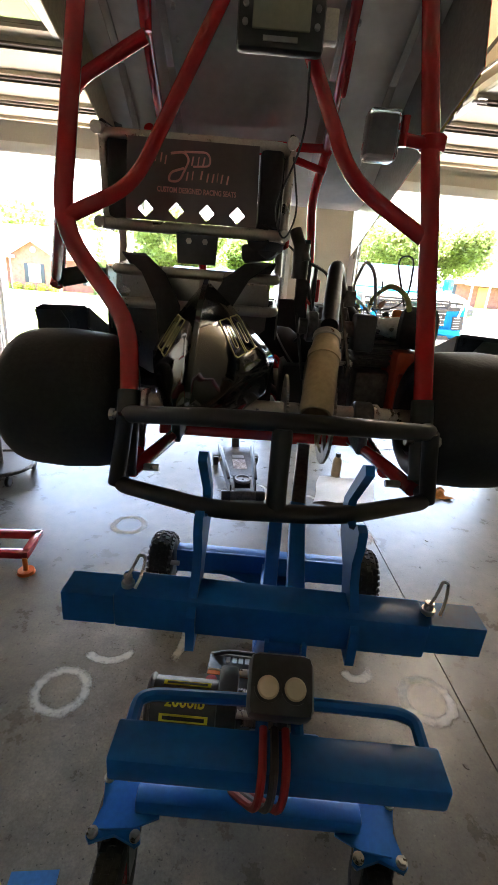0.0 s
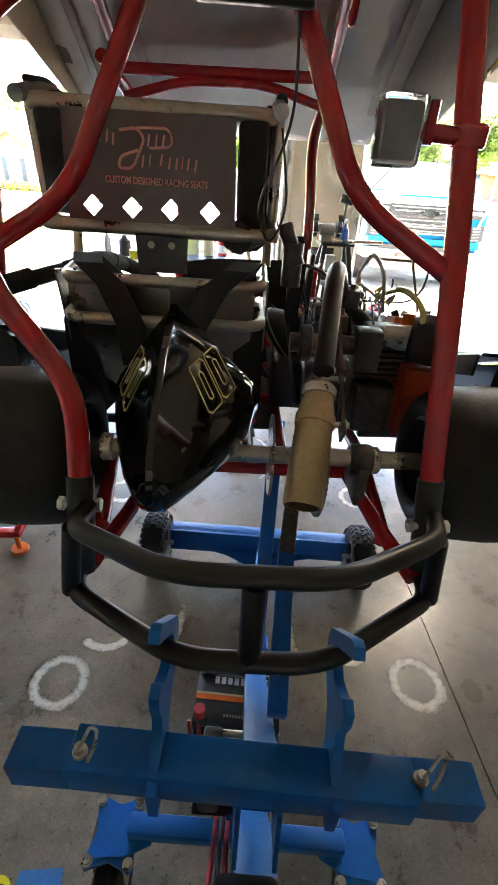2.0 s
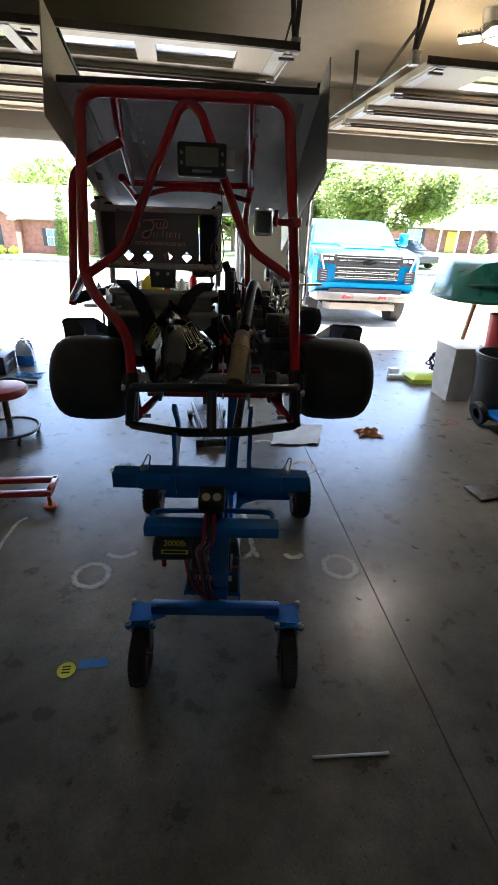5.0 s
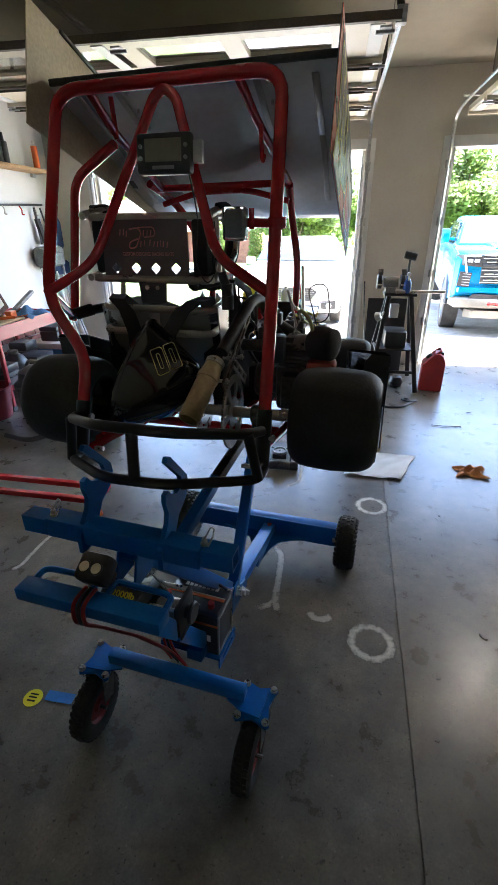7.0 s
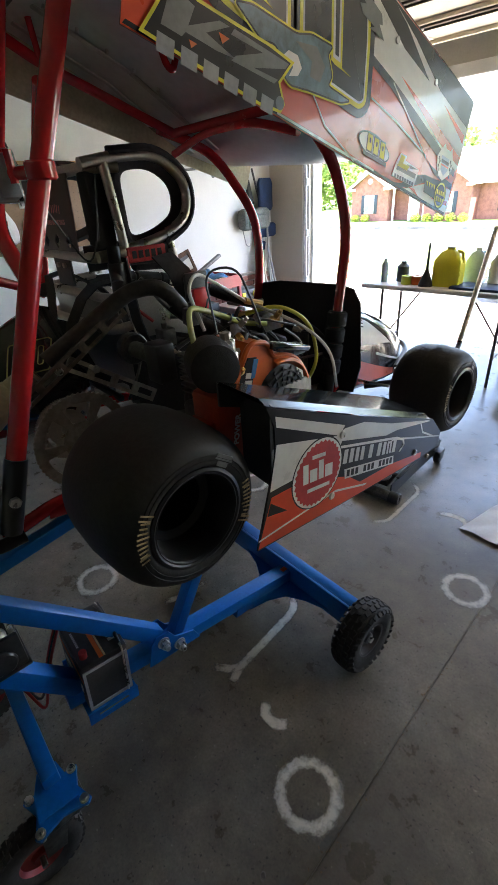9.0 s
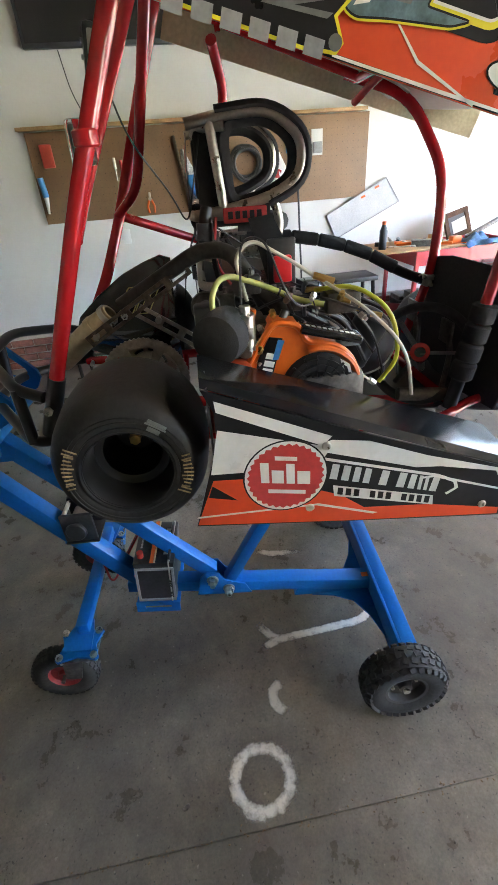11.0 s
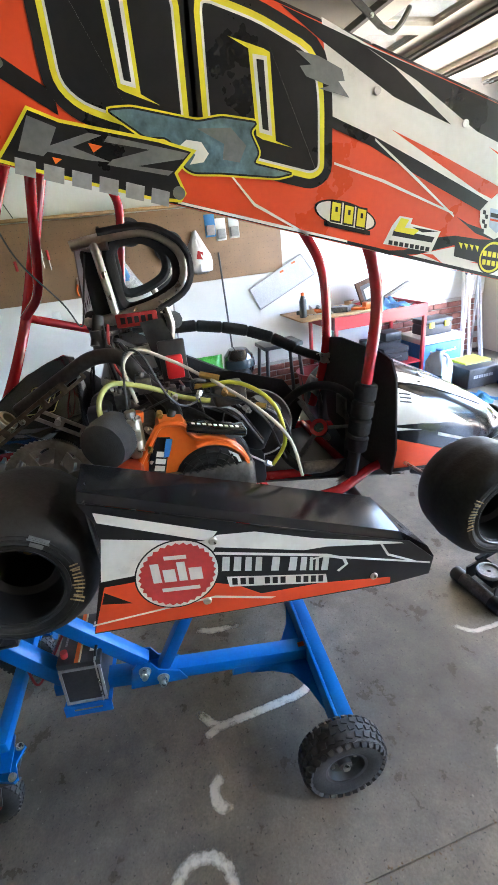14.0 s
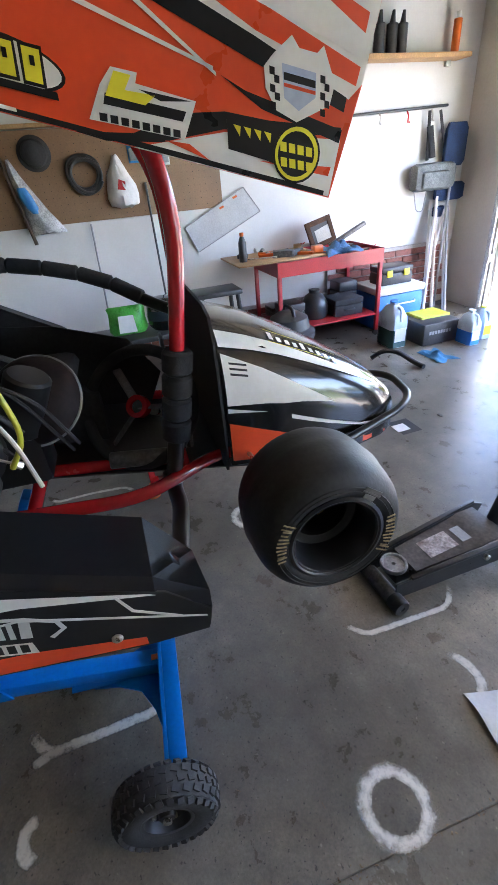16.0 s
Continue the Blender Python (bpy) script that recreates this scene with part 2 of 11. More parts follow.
CLEARHOSE = mat("milky_hose", (0.62, 0.6, 0.52), 0.25, var=0.1)
GREASE = mat("oily_cast_metal", (0.115, 0.106, 0.096), 0.4, 0.6, var=0.35, scale=30, bump=0.15)
GREY = mat("grey_plastic", (0.3, 0.3, 0.3), 0.5, var=0.15)
LCD = mat("lcd_screen", (0.28, 0.27, 0.2), 0.22, var=0.08)
WHITEP = mat("white_plastic", (0.72, 0.72, 0.7), 0.4, var=0.08)
CLEARP = glass("clear_plastic", (0.9, 0.93, 0.95))
WINGALU = mat("wing_sheet_metal", (0.72, 0.715, 0.7), 0.36, 0.7, var=0.12, scale=2.5, fine=40, bump=0.012, bscale=6, rvar=0.1)
WINGCARBON = mat("dark_wing_panel", (0.05, 0.05, 0.05), 0.4, 0.5, var=0.25, scale=3)
WALLPAINT = mat("wall_paint", (0.68, 0.665, 0.63), 0.75, var=0.05, scale=1.6, fine=60, bump=0.06, bscale=120)
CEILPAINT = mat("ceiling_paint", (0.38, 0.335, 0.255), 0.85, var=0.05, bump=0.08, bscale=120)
# dark brown for the unseen east wall, chosen to dim bounced light
DIMPAINT = mat("bounce_cutting_dark_brown", (0.17, 0.135, 0.095), 0.85, var=0.15, scale=1.6, bump=0.06, bscale=120)
PIERPAINT = mat("cream_front_wall_paint", (0.6, 0.555, 0.47), 0.75, var=0.06, scale=1.6, fine=60, bump=0.06, bscale=120)
STRAP = mat("dull_hanger_steel", (0.085, 0.075, 0.06), 0.6, 0.3, var=0.2, scale=30)
STRUT = mat("brown_steel_strut", (0.13, 0.105, 0.08), 0.6, 0.3, var=0.2)
TRIM = mat("white_trim_paint", (0.72, 0.71, 0.68), 0.5, var=0.07, scale=5)
DOORPANEL = mat("cream_steel_door", (0.62, 0.545, 0.42), 0.5, var=0.06, scale=3)
GALV = mat("galvanised_steel", (0.5, 0.5, 0.49), 0.42, 0.9, var=0.2, scale=30)
BRICK = mat("red_brick", (0.22, 0.085, 0.062), 0.85, var=0.3, scale=7, bump=0.4, bscale=80)
MORTAR = mat("mortar", (0.42, 0.38, 0.34), 0.9, var=0.15, bump=0.3)
PEG = mat("brown_hardboard", (0.23, 0.135, 0.07), 0.6, var=0.12, scale=4)
WOOD = mat("pine_board", (0.42, 0.25, 0.11), 0.6, var=0.2, scale=9, bump=0.1)
PAPER = mat("white_paper", (0.72, 0.72, 0.7), 0.8, var=0.05)
LEATHER = mat("tan_rag", (0.32, 0.13, 0.035), 0.85, var=0.3, bump=0.4, bscale=90)
BLUEPL = mat("blue_plastic", (0.03, 0.2, 0.5), 0.4, var=0.12)
NAVY = mat("navy_bristle", (0.012, 0.035, 0.1), 0.8, var=0.3, bump=0.4)
BLUELIQ = mat("blue_washer_fluid", (0.01, 0.2, 0.75), 0.15, var=0.08, coat=0.4)
PALEJUG = mat("translucent_jug", (0.5, 0.62, 0.72), 0.3, var=0.08)
LIME = mat("lime_plastic", (0.55, 0.62, 0.05), 0.5, var=0.1)
TEAL = mat("teal_plastic", (0.008, 0.115, 0.095), 0.3, var=0.2, coat=0.2)
CARPAINT = mat("bright_blue_car_paint", (0.0, 0.22, 0.46), 0.2, 0.15, var=0.04, coat=0.5, rvar=0.03)
CARWHITE = mat("pearl_white_car_paint", (0.75, 0.75, 0.74), 0.16, var=0.03, coat=1.0, rvar=0.03)
CARDARK = mat("dark_car_paint", (0.02, 0.025, 0.04), 0.16, var=0.05, coat=1.0)
CARGLASS = mat("car_glass", (0.03, 0.045, 0.055), 0.06, var=0.1, rvar=0.02, spec=0.3)
CHROME = mat("chrome", (0.7, 0.7, 0.7), 0.08, 1.0, var=0.05, rvar=0.03)
LAMPGLASS = mat("headlamp_lens", (0.7, 0.72, 0.74), 0.08, var=0.05, coat=0.8)

# ---- the garage ----
GARAGE = Matrix.Rotation(radians(4.5), 4, "Z")
LEFT, RIGHT, BACK, FRONT, CEIL = -3.15, 5.9, -3.6, 5.8, 3.05
DOORS = ((-2.52, 0.7), (1.6, 5.1))
HEAD = 2.35
FRAME[0] = GARAGE


def concrete(name, light, dark, rough, scale=1.3, spots=True, gloss=0.25):
    m = bpy.data.materials.new(name)
    m.use_nodes = True
    n, l = m.node_tree.nodes, m.node_tree.links
    b = n["Principled BSDF"]
    tc = n.new("ShaderNodeTexCoord")
    noises = []
    for s, d in ((scale, 6), (scale * 7, 7), (scale * 110, 4)):
        x = n.new("ShaderNodeTexNoise")
        x.inputs["Scale"].default_value, x.inputs["Detail"].default_value, x.inputs["Roughness"].default_value = s, d, 0.62
        l.new(tc.outputs["Object"], x.inputs["Vector"])
        noises.append(x)
    ramp = n.new("ShaderNodeValToRGB")
    ramp.color_ramp.elements[0].position, ramp.color_ramp.elements[1].position = 0.33, 0.69
    ramp.color_ramp.elements[0].color, ramp.color_ramp.elements[1].color = (*dark, 1), (*light, 1)
    l.new(noises[0].outputs["Fac"], ramp.inputs[0])
    m2 = n.new("ShaderNodeMix")
    m2.data_type, m2.blend_type = "RGBA", "OVERLAY"
    m2.inputs[0].default_value = 0.28
    l.new(ramp.outputs[0], m2.inputs[6])
    cl = n.new("ShaderNodeMapRange")
    cl.inputs[1].default_value, cl.inputs[2].default_value = 0.3, 0.7
    l.new(noises[1].outputs["Fac"], cl.inputs[0])
    l.new(cl.outputs[0], m2.inputs[7])
    m3 = n.new("ShaderNodeMix")
    m3.data_type, m3.blend_type = "RGBA", "OVERLAY"
    m3.inputs[0].default_value = 0.22
    l.new(m2.outputs[2], m3.inputs[6])
    fc = n.new("ShaderNodeMapRange")
    fc.inputs[1].default_value, fc.inputs[2].default_value = 0.3, 0.7
    l.new(noises[2].outputs["Fac"], fc.inputs[0])
    l.new(fc.outputs[0], m3.inputs[7])
    out = m3.outputs[2]
    if spots:
        vo = n.new("ShaderNodeTexVoronoi")
        vo.inputs["Scale"].default_value = 5.5
        vo.inputs["Randomness"].default_value = 1.0
        l.new(tc.outputs["Object"], vo.inputs["Vector"])
        mr = n.new("ShaderNodeMapRange")
        mr.inputs[1].default_value, mr.inputs[2].default_value, mr.inputs[3].default_value, mr.inputs[4].default_value = 0.015, 0.06, 0.55, 0.0
        l.new(vo.outputs["Distance"], mr.inputs[0])
        gate = n.new("ShaderNodeMath")
        gate.operation = "MULTIPLY"
        thr = n.new("ShaderNodeMath")
        thr.operation = "GREATER_THAN"
        thr.inputs[1].default_value = 0.5
        l.new(vo.outputs["Color"], thr.inputs[0])
        l.new(mr.outputs[0], gate.inputs[0])
        l.new(thr.outputs[0], gate.inputs[1])
        m4 = n.new("ShaderNodeMix")
        m4.data_type = "RGBA"
        m4.inputs[7].default_value = (0.05, 0.048, 0.045, 1)
        l.new(gate.outputs[0], m4.inputs[0])
        l.new(out, m4.inputs[6])
        out = m4.outputs[2]
    for s, lo, hi, amount, tint in ((0.9, 0.4, 0.72, 0.6, (0.045, 0.04, 0.031)), (5, 0.48, 0.85, 0.4, (0.05, 0.045, 0.036)), (95, 0.66, 0.72, 0.75, (0.02, 0.018, 0.015)), (60, 0.7, 0.76, 0.5, (0.34, 0.31, 0.25))) if spots else ():
        x = n.new("ShaderNodeTexNoise")
        x.inputs["Scale"].default_value, x.inputs["Detail"].default_value, x.inputs["Roughness"].default_value = s, 9 if s < 6 else 2, 0.62 if s < 6 else 0.5
        l.new(tc.outputs["Object"], x.inputs["Vector"])
        r = n.new("ShaderNodeMapRange")
        r.inputs[1].default_value, r.inputs[2].default_value, r.inputs[4].default_value = lo, hi, amount
        l.new(x.outputs["Fac"], r.inputs[0])
        mx = n.new("ShaderNodeMix")
        mx.data_type = "RGBA"
        mx.inputs[7].default_value = (*tint, 1)
        l.new(r.outputs[0], mx.inputs[0])
        l.new(out, mx.inputs[6])
        out = mx.outputs[2]
    b.inputs["Specular IOR Level"].default_value = gloss
    l.new(out, b.inputs["Base Color"])
    rr = n.new("ShaderNodeMapRange")
    rr.inputs[1].default_value, rr.inputs[2].default_value, rr.inputs[3].default_value, rr.inputs[4].default_value = 0.2, 0.8, rough - 0.03, rough + 0.05
    l.new(noises[1].outputs["Fac"], rr.inputs[0])
    l.new(rr.outputs[0], b.inputs["Roughness"])
    bp = n.new("ShaderNodeBump")
    bp.inputs["Strength"].default_value, bp.inputs["Distance"].default_value = 0.12, 0.003
    l.new(noises[2].outputs["Fac"], bp.inputs["Height"])
    l.new(bp.outputs[0], b.inputs["Normal"])
    return m


SLAB = concrete("garage_concrete", (0.25, 0.22, 0.17), (0.085, 0.077, 0.061), 0.28, 1.3, gloss=0.52)
DRIVE = concrete("driveway_concrete", (0.42, 0.4, 0.36), (0.33, 0.31, 0.28), 0.8, 0.5)
J0, J1 = 0.69, 1.01


def slab_half(u0, u1, w):
    """One half of the slab up to the slanting saw cut."""
    a, b, v0, v1 = J0 + w, J1 + w, BACK, FRONT + 0.35
    line = [(u0, v0), (a, v0), (b, v1), (u0, v1)] if u1 is None else [(a, v0), (u1, v0), (u1, v1), (b, v1)]
    return plate(line, 0.15, Matrix.Translation((0, 0, -0.15)))


slab = join(slab_half(LEFT, None, -0.0024), slab_half(None, RIGHT, 0.0024),
            plate([(J0 - 0.01, BACK), (J0 + 0.01, BACK), (J1 + 0.01, FRONT + 0.3), (J1 - 0.01, FRONT + 0.3)], 0.1, Matrix.Translation((0, 0, -0.1062))))
solid("floor", slab, SLAB, "smooth grey stained concrete garage floor with a saw-cut joint", "floor", kind="structure")
wall = solid("wall_west", box(LEFT - 0.15, LEFT, BACK, FRONT, 0.0, CEIL), WALLPAINT, "off-white painted garage side wall", "wall", kind="structure")
# east wall stays out of view; its dark colour cuts bounce on the right
solid("wall_east", box(RIGHT, RIGHT + 0.15, BACK, FRONT, 0, CEIL), DIMPAINT, "unseen garage side wall, dark brown to cut bounced light", "wall", kind="structure")
solid("wall_south", box(LEFT - 0.15, RIGHT + 0.15, BACK - 0.15, BACK, 0, CEIL), WALLPAINT, "off-white painted garage back wall", "wall", kind="structure")
north = join(*[box(a, b, FRONT, FRONT + 0.2, z, CEIL) for a, b, z in ((LEFT - 0.15, DOORS[0][0], 0), (DOORS[0][1], DOORS[1][0], 0), (DOORS[1][1], RIGHT + 0.15, 0),
                                                                       (DOORS[0][0], DOORS[0][1], HEAD), (DOORS[1][0], DOORS[1][1], HEAD))])
solid("wall_north", north, PIERPAINT, "cream front wall with two wide garage door openings", "wall", kind="structure")
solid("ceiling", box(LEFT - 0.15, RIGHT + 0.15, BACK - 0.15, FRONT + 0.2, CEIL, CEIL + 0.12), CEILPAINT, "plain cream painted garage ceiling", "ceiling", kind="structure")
for a, b in DOORS:
    jamb = join(box(a - 0.1, a - 0.002, FRONT - 0.022, FRONT - 0.002, 0, HEAD + 0.1, 0.003), box(b + 0.002, b + 0.1, FRONT - 0.022, FRONT - 0.002, 0, HEAD + 0.1, 0.003),
                box(a, b, FRONT - 0.022, FRONT - 0.002, HEAD + 0.002, HEAD + 0.1, 0.003),
                box(a + 0.002, a + 0.035, FRONT + 0.02, FRONT + 0.19, 0, HEAD - 0.002), box(b - 0.035, b - 0.002, FRONT + 0.02, FRONT + 0.19, 0, HEAD - 0.002))
    solid("trim", jamb, TRIM, "white painted wooden door frame of the garage opening", "door frame", kind="structure")

# raised sectional doors with a row of window panes, on their tracks
PANE = glass("door_glass")


def overhead_door(a, b):
    d = thing("overhead_door", ((a + b) / 2, FRONT - 1.3, HEAD + 0.12), "raised cream steel sectional garage door with a row of window panes", "garage door", "overhead doors")
    n, depth = 4, 0.6
    z0 = HEAD + 0.25
    for i in range(n):
        v1 = FRONT - 0.3 - i * depth
        v0 = v1 - depth + 0.008
        if i < n - 1:
            part("door_section", join(box(a + 0.03, b - 0.03, v0, v1, z0, z0 + 0.045, 0.004), box(a + 0.03, b - 0.03, v0, v0 + 0.04, z0 - 0.03, z0, 0.003),
                                      box(a + 0.03, b - 0.03, v1 - 0.04, v1, z0 - 0.03, z0, 0.003)), DOORPANEL, d)
            part("strut", join(box(a + 0.05, b - 0.05, v0 - 0.02, v0 + 0.02, z0 - 0.045, z0 - 0.03, 0.003), box(a + 0.05, b - 0.05, v0 + 0.016, v0 + 0.021, z0 - 0.058, z0 - 0.045)), STRUT, d, "dark brown steel strut across the door")
        else:
            w, c0 = 0.66, (a + b) / 2 - 1.32
            ends = [a + 0.03] + [c0 + w * k for k in (1, 2, 3)] + [b - 0.03]
            bars = [box(a + 0.03, b - 0.03, v0, v0 + 0.12, z0, z0 + 0.045), box(a + 0.03, b - 0.03, v1 - 0.12, v1, z0, z0 + 0.045)]
            bars += [box(ends[0] if k == 0 else c0 + w * k - 0.065, ends[4] if k == 4 else c0 + w * k + 0.065, v0 + 0.12, v1 - 0.12, z0, z0 + 0.045) for k in range(5)]
            sec = part("door_section", join(*bars), DOORPANEL, d)
            for k in range(4):
                g = part("window_pane", box(c0 + 0.065 + w * k, c0 - 0.065 + w * (k + 1), v0 + 0.12, v1 - 0.12, z0 + 0.02, z0 + 0.026), PANE, sec)
                g.visible_shadow = False
        for u in (a + 0.06, b - 0.06, (a + b) / 2):
            part("hinge", join(box(u - 0.03, u + 0.03, v0 - 0.05, v0 + 0.06, z0 - 0.04, z0 - 0.03, 0.002), cyl((u - 0.05, v0, z0 - 0.045), (u + 0.05, v0, z0 - 0.045), 0.01, seg=8)), GALV, d)
    for u, s in ((a - 0.03, 1), (b + 0.03, -1)):
        pts = [(u, FRONT - 0.06, 0.05), (u, FRONT - 0.06, z0 + 0.02), (u, FRONT - 0.42, z0 + 0.06), (u, FRONT - 2.52, z0 + 0.07)]
        part("track", join(tube(pts, 0.024, 0.3, 6, flat=0.5)), GALV, d, "galvanised steel door track")
        for k in range(4):
            part("track_bracket", box(u - 0.03, u + 0.03, FRONT - 0.065, FRONT - 0.001 - 0.022, 0.5 + k * 0.55, 0.58 + k * 0.55, 0.002), GALV, d)
        v = FRONT - 2.5
        foot = Vector((u, v, z0 + 0.07))
        for du, dv in ((-0.13, -0.34), (-0.05, -0.38)):
            part("hanger", beam(foot, (u + du, v + dv, CEIL), 0.034, 0.004, (0, 1, 0)), STRAP, d, "dark perforated steel hanger strap")
        part("hanger_brace", beam(foot + Vector((-0.05, -0.14, 0.14)), (u, v + 0.65, z0 + 0.07), 0.034, 0.004, (1, 0, 0)), STRAP, d, "dark perforated steel brace")
        part("hanger", beam((u, FRONT - 1.3, z0 + 0.07), (u, FRONT - 1.25, CEIL), 0.034, 0.004, (0, 1, 0)), STRAP, d, "dark perforated steel hanger strap")
        part("track_end", join(box(u - 0.03, u + 0.03, v - 0.06, v, z0 + 0.03, z0 + 0.11, 0.004), cyl((u, v - 0.02, z0 + 0.12), (u, v - 0.02, z0 + 0.09), 0.012, seg=8)), GALV, d)
    v = FRONT - 0.3 - n * depth - 0.01
    part("end_angle", join(box(a - 0.02, b + 0.02, v - 0.03, v, z0 - 0.01, z0 - 0.005), box(a - 0.02, b + 0.02, v - 0.004, v, z0 - 0.005, z0 + 0.04)), STRUT, d, "perforated brown steel angle along the door's end")
    for u in ((a + b) / 2 - 0.15, a + 0.1, b - 0.1):
        for i in range(n):
            v1 = FRONT - 0.34 - i * depth
            part("stile", box(u - 0.04, u + 0.04, v1 - depth + 0.07, v1 - 0.01, z0 - 0.006, z0 - 0.001), TRIM, d, "white galvanised stile across the door section")
    part("spring_shaft", cyl((a, FRONT - 0.12, HEAD + 0.42), (b, FRONT - 0.12, HEAD + 0.42), 0.014), GALV, d)
    part("torsion_spring", cyl((a + 0.5, FRONT - 0.12, HEAD + 0.42), ((a + b) / 2 - 0.1, FRONT - 0.12, HEAD + 0.42), 0.032, seg=12), GREASE, d)
    return d


for a, b in DOORS:
    overhead_door(a, b)

# electric opener over the left door, with its curved arm
op = thing("door_opener", (-1.25, 2.2, 2.62), "white and black electric garage door opener under the ceiling", "door opener")
part("housing", box(-1.4, -1.12, 2.0, 2.28, 2.64, 2.78, 0.025), WHITEP, op)
part("lamp_cover", box(-1.36, -1.16, 2.27, 2.34, 2.63, 2.74, 0.02), PLASTIC, op, "black end cover")
part("rail", join(box(-1.265, -1.235, 2.3, FRONT - 0.03, 2.765, 2.785, 0.002), box(-1.253, -1.247, 2.3, FRONT - 0.03, 2.745, 2.765)), STRUT, op)
part("arm", join(beam((-1.25, 2.72, 2.745), (-1.25, 3.06, 2.51), 0.012, 0.035), tube([(-1.25, 3.05, 2.515), (-1.25, 3.13, 2.48), (-1.25, 3.19, 2.53), (-1.25, 3.23, 2.59)], 0.014, 0.03, 8)), STRAP, op, "dark bent steel arm")
for y, z in ((2.82, 2.676), (3.0, 2.551)):
    part("bolt", cyl((-1.262, y, z), (-1.236, y, z), 0.011, seg=6), ZINC, op)
for u in (-1.38, -1.14):
    part("hanger", beam((u, 2.12, 2.77), (u, 2.1, CEIL), 0.03, 0.004, (0, 1, 0)), STRAP, op, "dark perforated steel hanger strap")

# brick wainscot along the side wall, behind the red cart and the sprayer jugs
STEP = 4.25
wains = solid("brick_wainscot", join(box(LEFT + 0.001, LEFT + 0.028, -1.2, STEP, 0, 0.31), box(LEFT + 0.001, LEFT + 0.028, STEP + 0.001, FRONT - 0.03, 0, 0.66)), MORTAR, "low red brick band at the foot of the white wall", "brick wall", kind="structure")
FRAME[0] = IDENT

# ---- the winged kart ----
kart = thing("racing_kart", (0, 1.6, 0.87), "black, white and red winged dirt kart on a blue stand", "kart")
LETTER = mat("worn_gold_lettering", (0.34, 0.25, 0.13), 0.6, var=0.4, scale=60)
LETTERGREY = mat("light_grey_vinyl", (0.58, 0.57, 0.54), 0.35, var=0.1)


def wheel(owner, name, centre, radius, width, rim, side, lettering=True):
    """A slick kart tyre on a black rim; side +1 faces +x."""
    m = Matrix.Translation(centre) @ Matrix.Rotation(radians(90), 4, "Y")
    h = width / 2
    R = radius
    d = R - rim
    flank = [(rim, h - 0.012), (rim + 0.006, h - 0.004), (rim + 0.016, h), (rim + d * 0.45, h - 0.001), (rim + d * 0.64, h - 0.008), (rim + d * 0.8, h - 0.021), (rim + d * 0.91, h - 0.037), (R - 0.002, h - 0.06), (R, h - 0.09)]
    prof = [(r, -z) for r, z in flank] + [(R + 0.002, 0)] + flank[::-1]
    w = part(name, lathe(prof, m, 56), RUBBER, owner, "wide black slick kart tyre on a black rim")
    dish = width * 0.64
    part("rim", lathe([(rim + 0.002, h - 0.01), (rim + 0.006, h - 0.002), (rim - 0.004, h - 0.001), (rim - 0.012, h - 0.02), (rim - 0.014, h - 0.07), (rim - 0.022, h - 0.074), (rim - 0.03, h - 0.076), (rim - 0.033, h - 0.09), (rim - 0.036, h - dish + 0.012), (rim - 0.044, h - dish), (0.034, h - dish),
                       (0.03, h - dish + 0.02), (0.0, h - dish + 0.02)], m if side > 0 else m @ Matrix.Rotation(math.pi, 4, "X"), 40), RIMBLACK, w, "black moulded wheel rim")
    part("bead_ring", lathe([(rim - 0.006, h - 0.004), (rim + 0.001, h + 0.001), (rim + 0.007, h - 0.001), (rim + 0.007, h - 0.006), (rim - 0.004, h - 0.008)], m if side > 0 else m @ Matrix.Rotation(math.pi, 4, "X"), 48), RIMBLACK, w)
    for dr in (0.018, 0.026):
        part("sidewall_rib", lathe([(rim + dr, h - 0.003), (rim + dr + 0.0015, h + 0.0012), (rim + dr + 0.003, h - 0.003)], m if side > 0 else m @ Matrix.Rotation(math.pi, 4, "X"), 48), RUBBER, w)
    part("rim_inner", lathe([(rim + 0.002, h - 0.01), (rim - 0.006, h - 0.004), (rim - 0.015, h - 0.06), (0.035, h - 0.07), (0.0, h - 0.07)], m if side < 0 else m @ Matrix.Rotation(math.pi, 4, "X"), 32), PLASTIC, w)
    part("hub_nut", lathe([(0.012, h - dish + 0.015), (0.012, h - dish + 0.042), (0, h - dish + 0.046)], m if side > 0 else m @ Matrix.Rotation(math.pi, 4, "X"), 6), BRASS, w)
    if side > 0:
        # worn gold sidewall lettering as strokes of its size
        for k0 in (2.6, -0.5):
            for k in range(7):
                a = k0 + k * 0.115
                rr = (rim + R - 0.02) / 2
                c = Vector((h + 0.0008, rr * math.cos(a), rr * math.sin(a))) + Vector(centre)
                up = Vector((0, math.cos(a), math.sin(a)))
                t = Vector((0, -math.sin(a), math.cos(a)))
                hh = 0.013 if k in (0, 3) else 0.0095
                side_by_side = (0,) if k in (2, 4) else (-0.0042, 0.0042)
                part("lettering_stroke", join(*[beam(c + t * o - up * hh * (1 if o <= 0 else 0.7), c + t * o + up * hh * (0.75 if k % 2 else 0.95), 0.0012, 0.0028, t, 0) for o in side_by_side]),
                     LETTER, w)
        a = 0.95
        rr = (rim + R - 0.02) / 2
        c = Vector((h + 0.0005, rr * math.cos(a), rr * math.sin(a))) + Vector(centre)
        for d, lw, lh in ((-0.008, 0.012, 0.009), (0.006, 0.018, 0.007), (0.0, 0.02, 0.003)):
            q = c + Vector((0, math.cos(a), math.sin(a))) * d
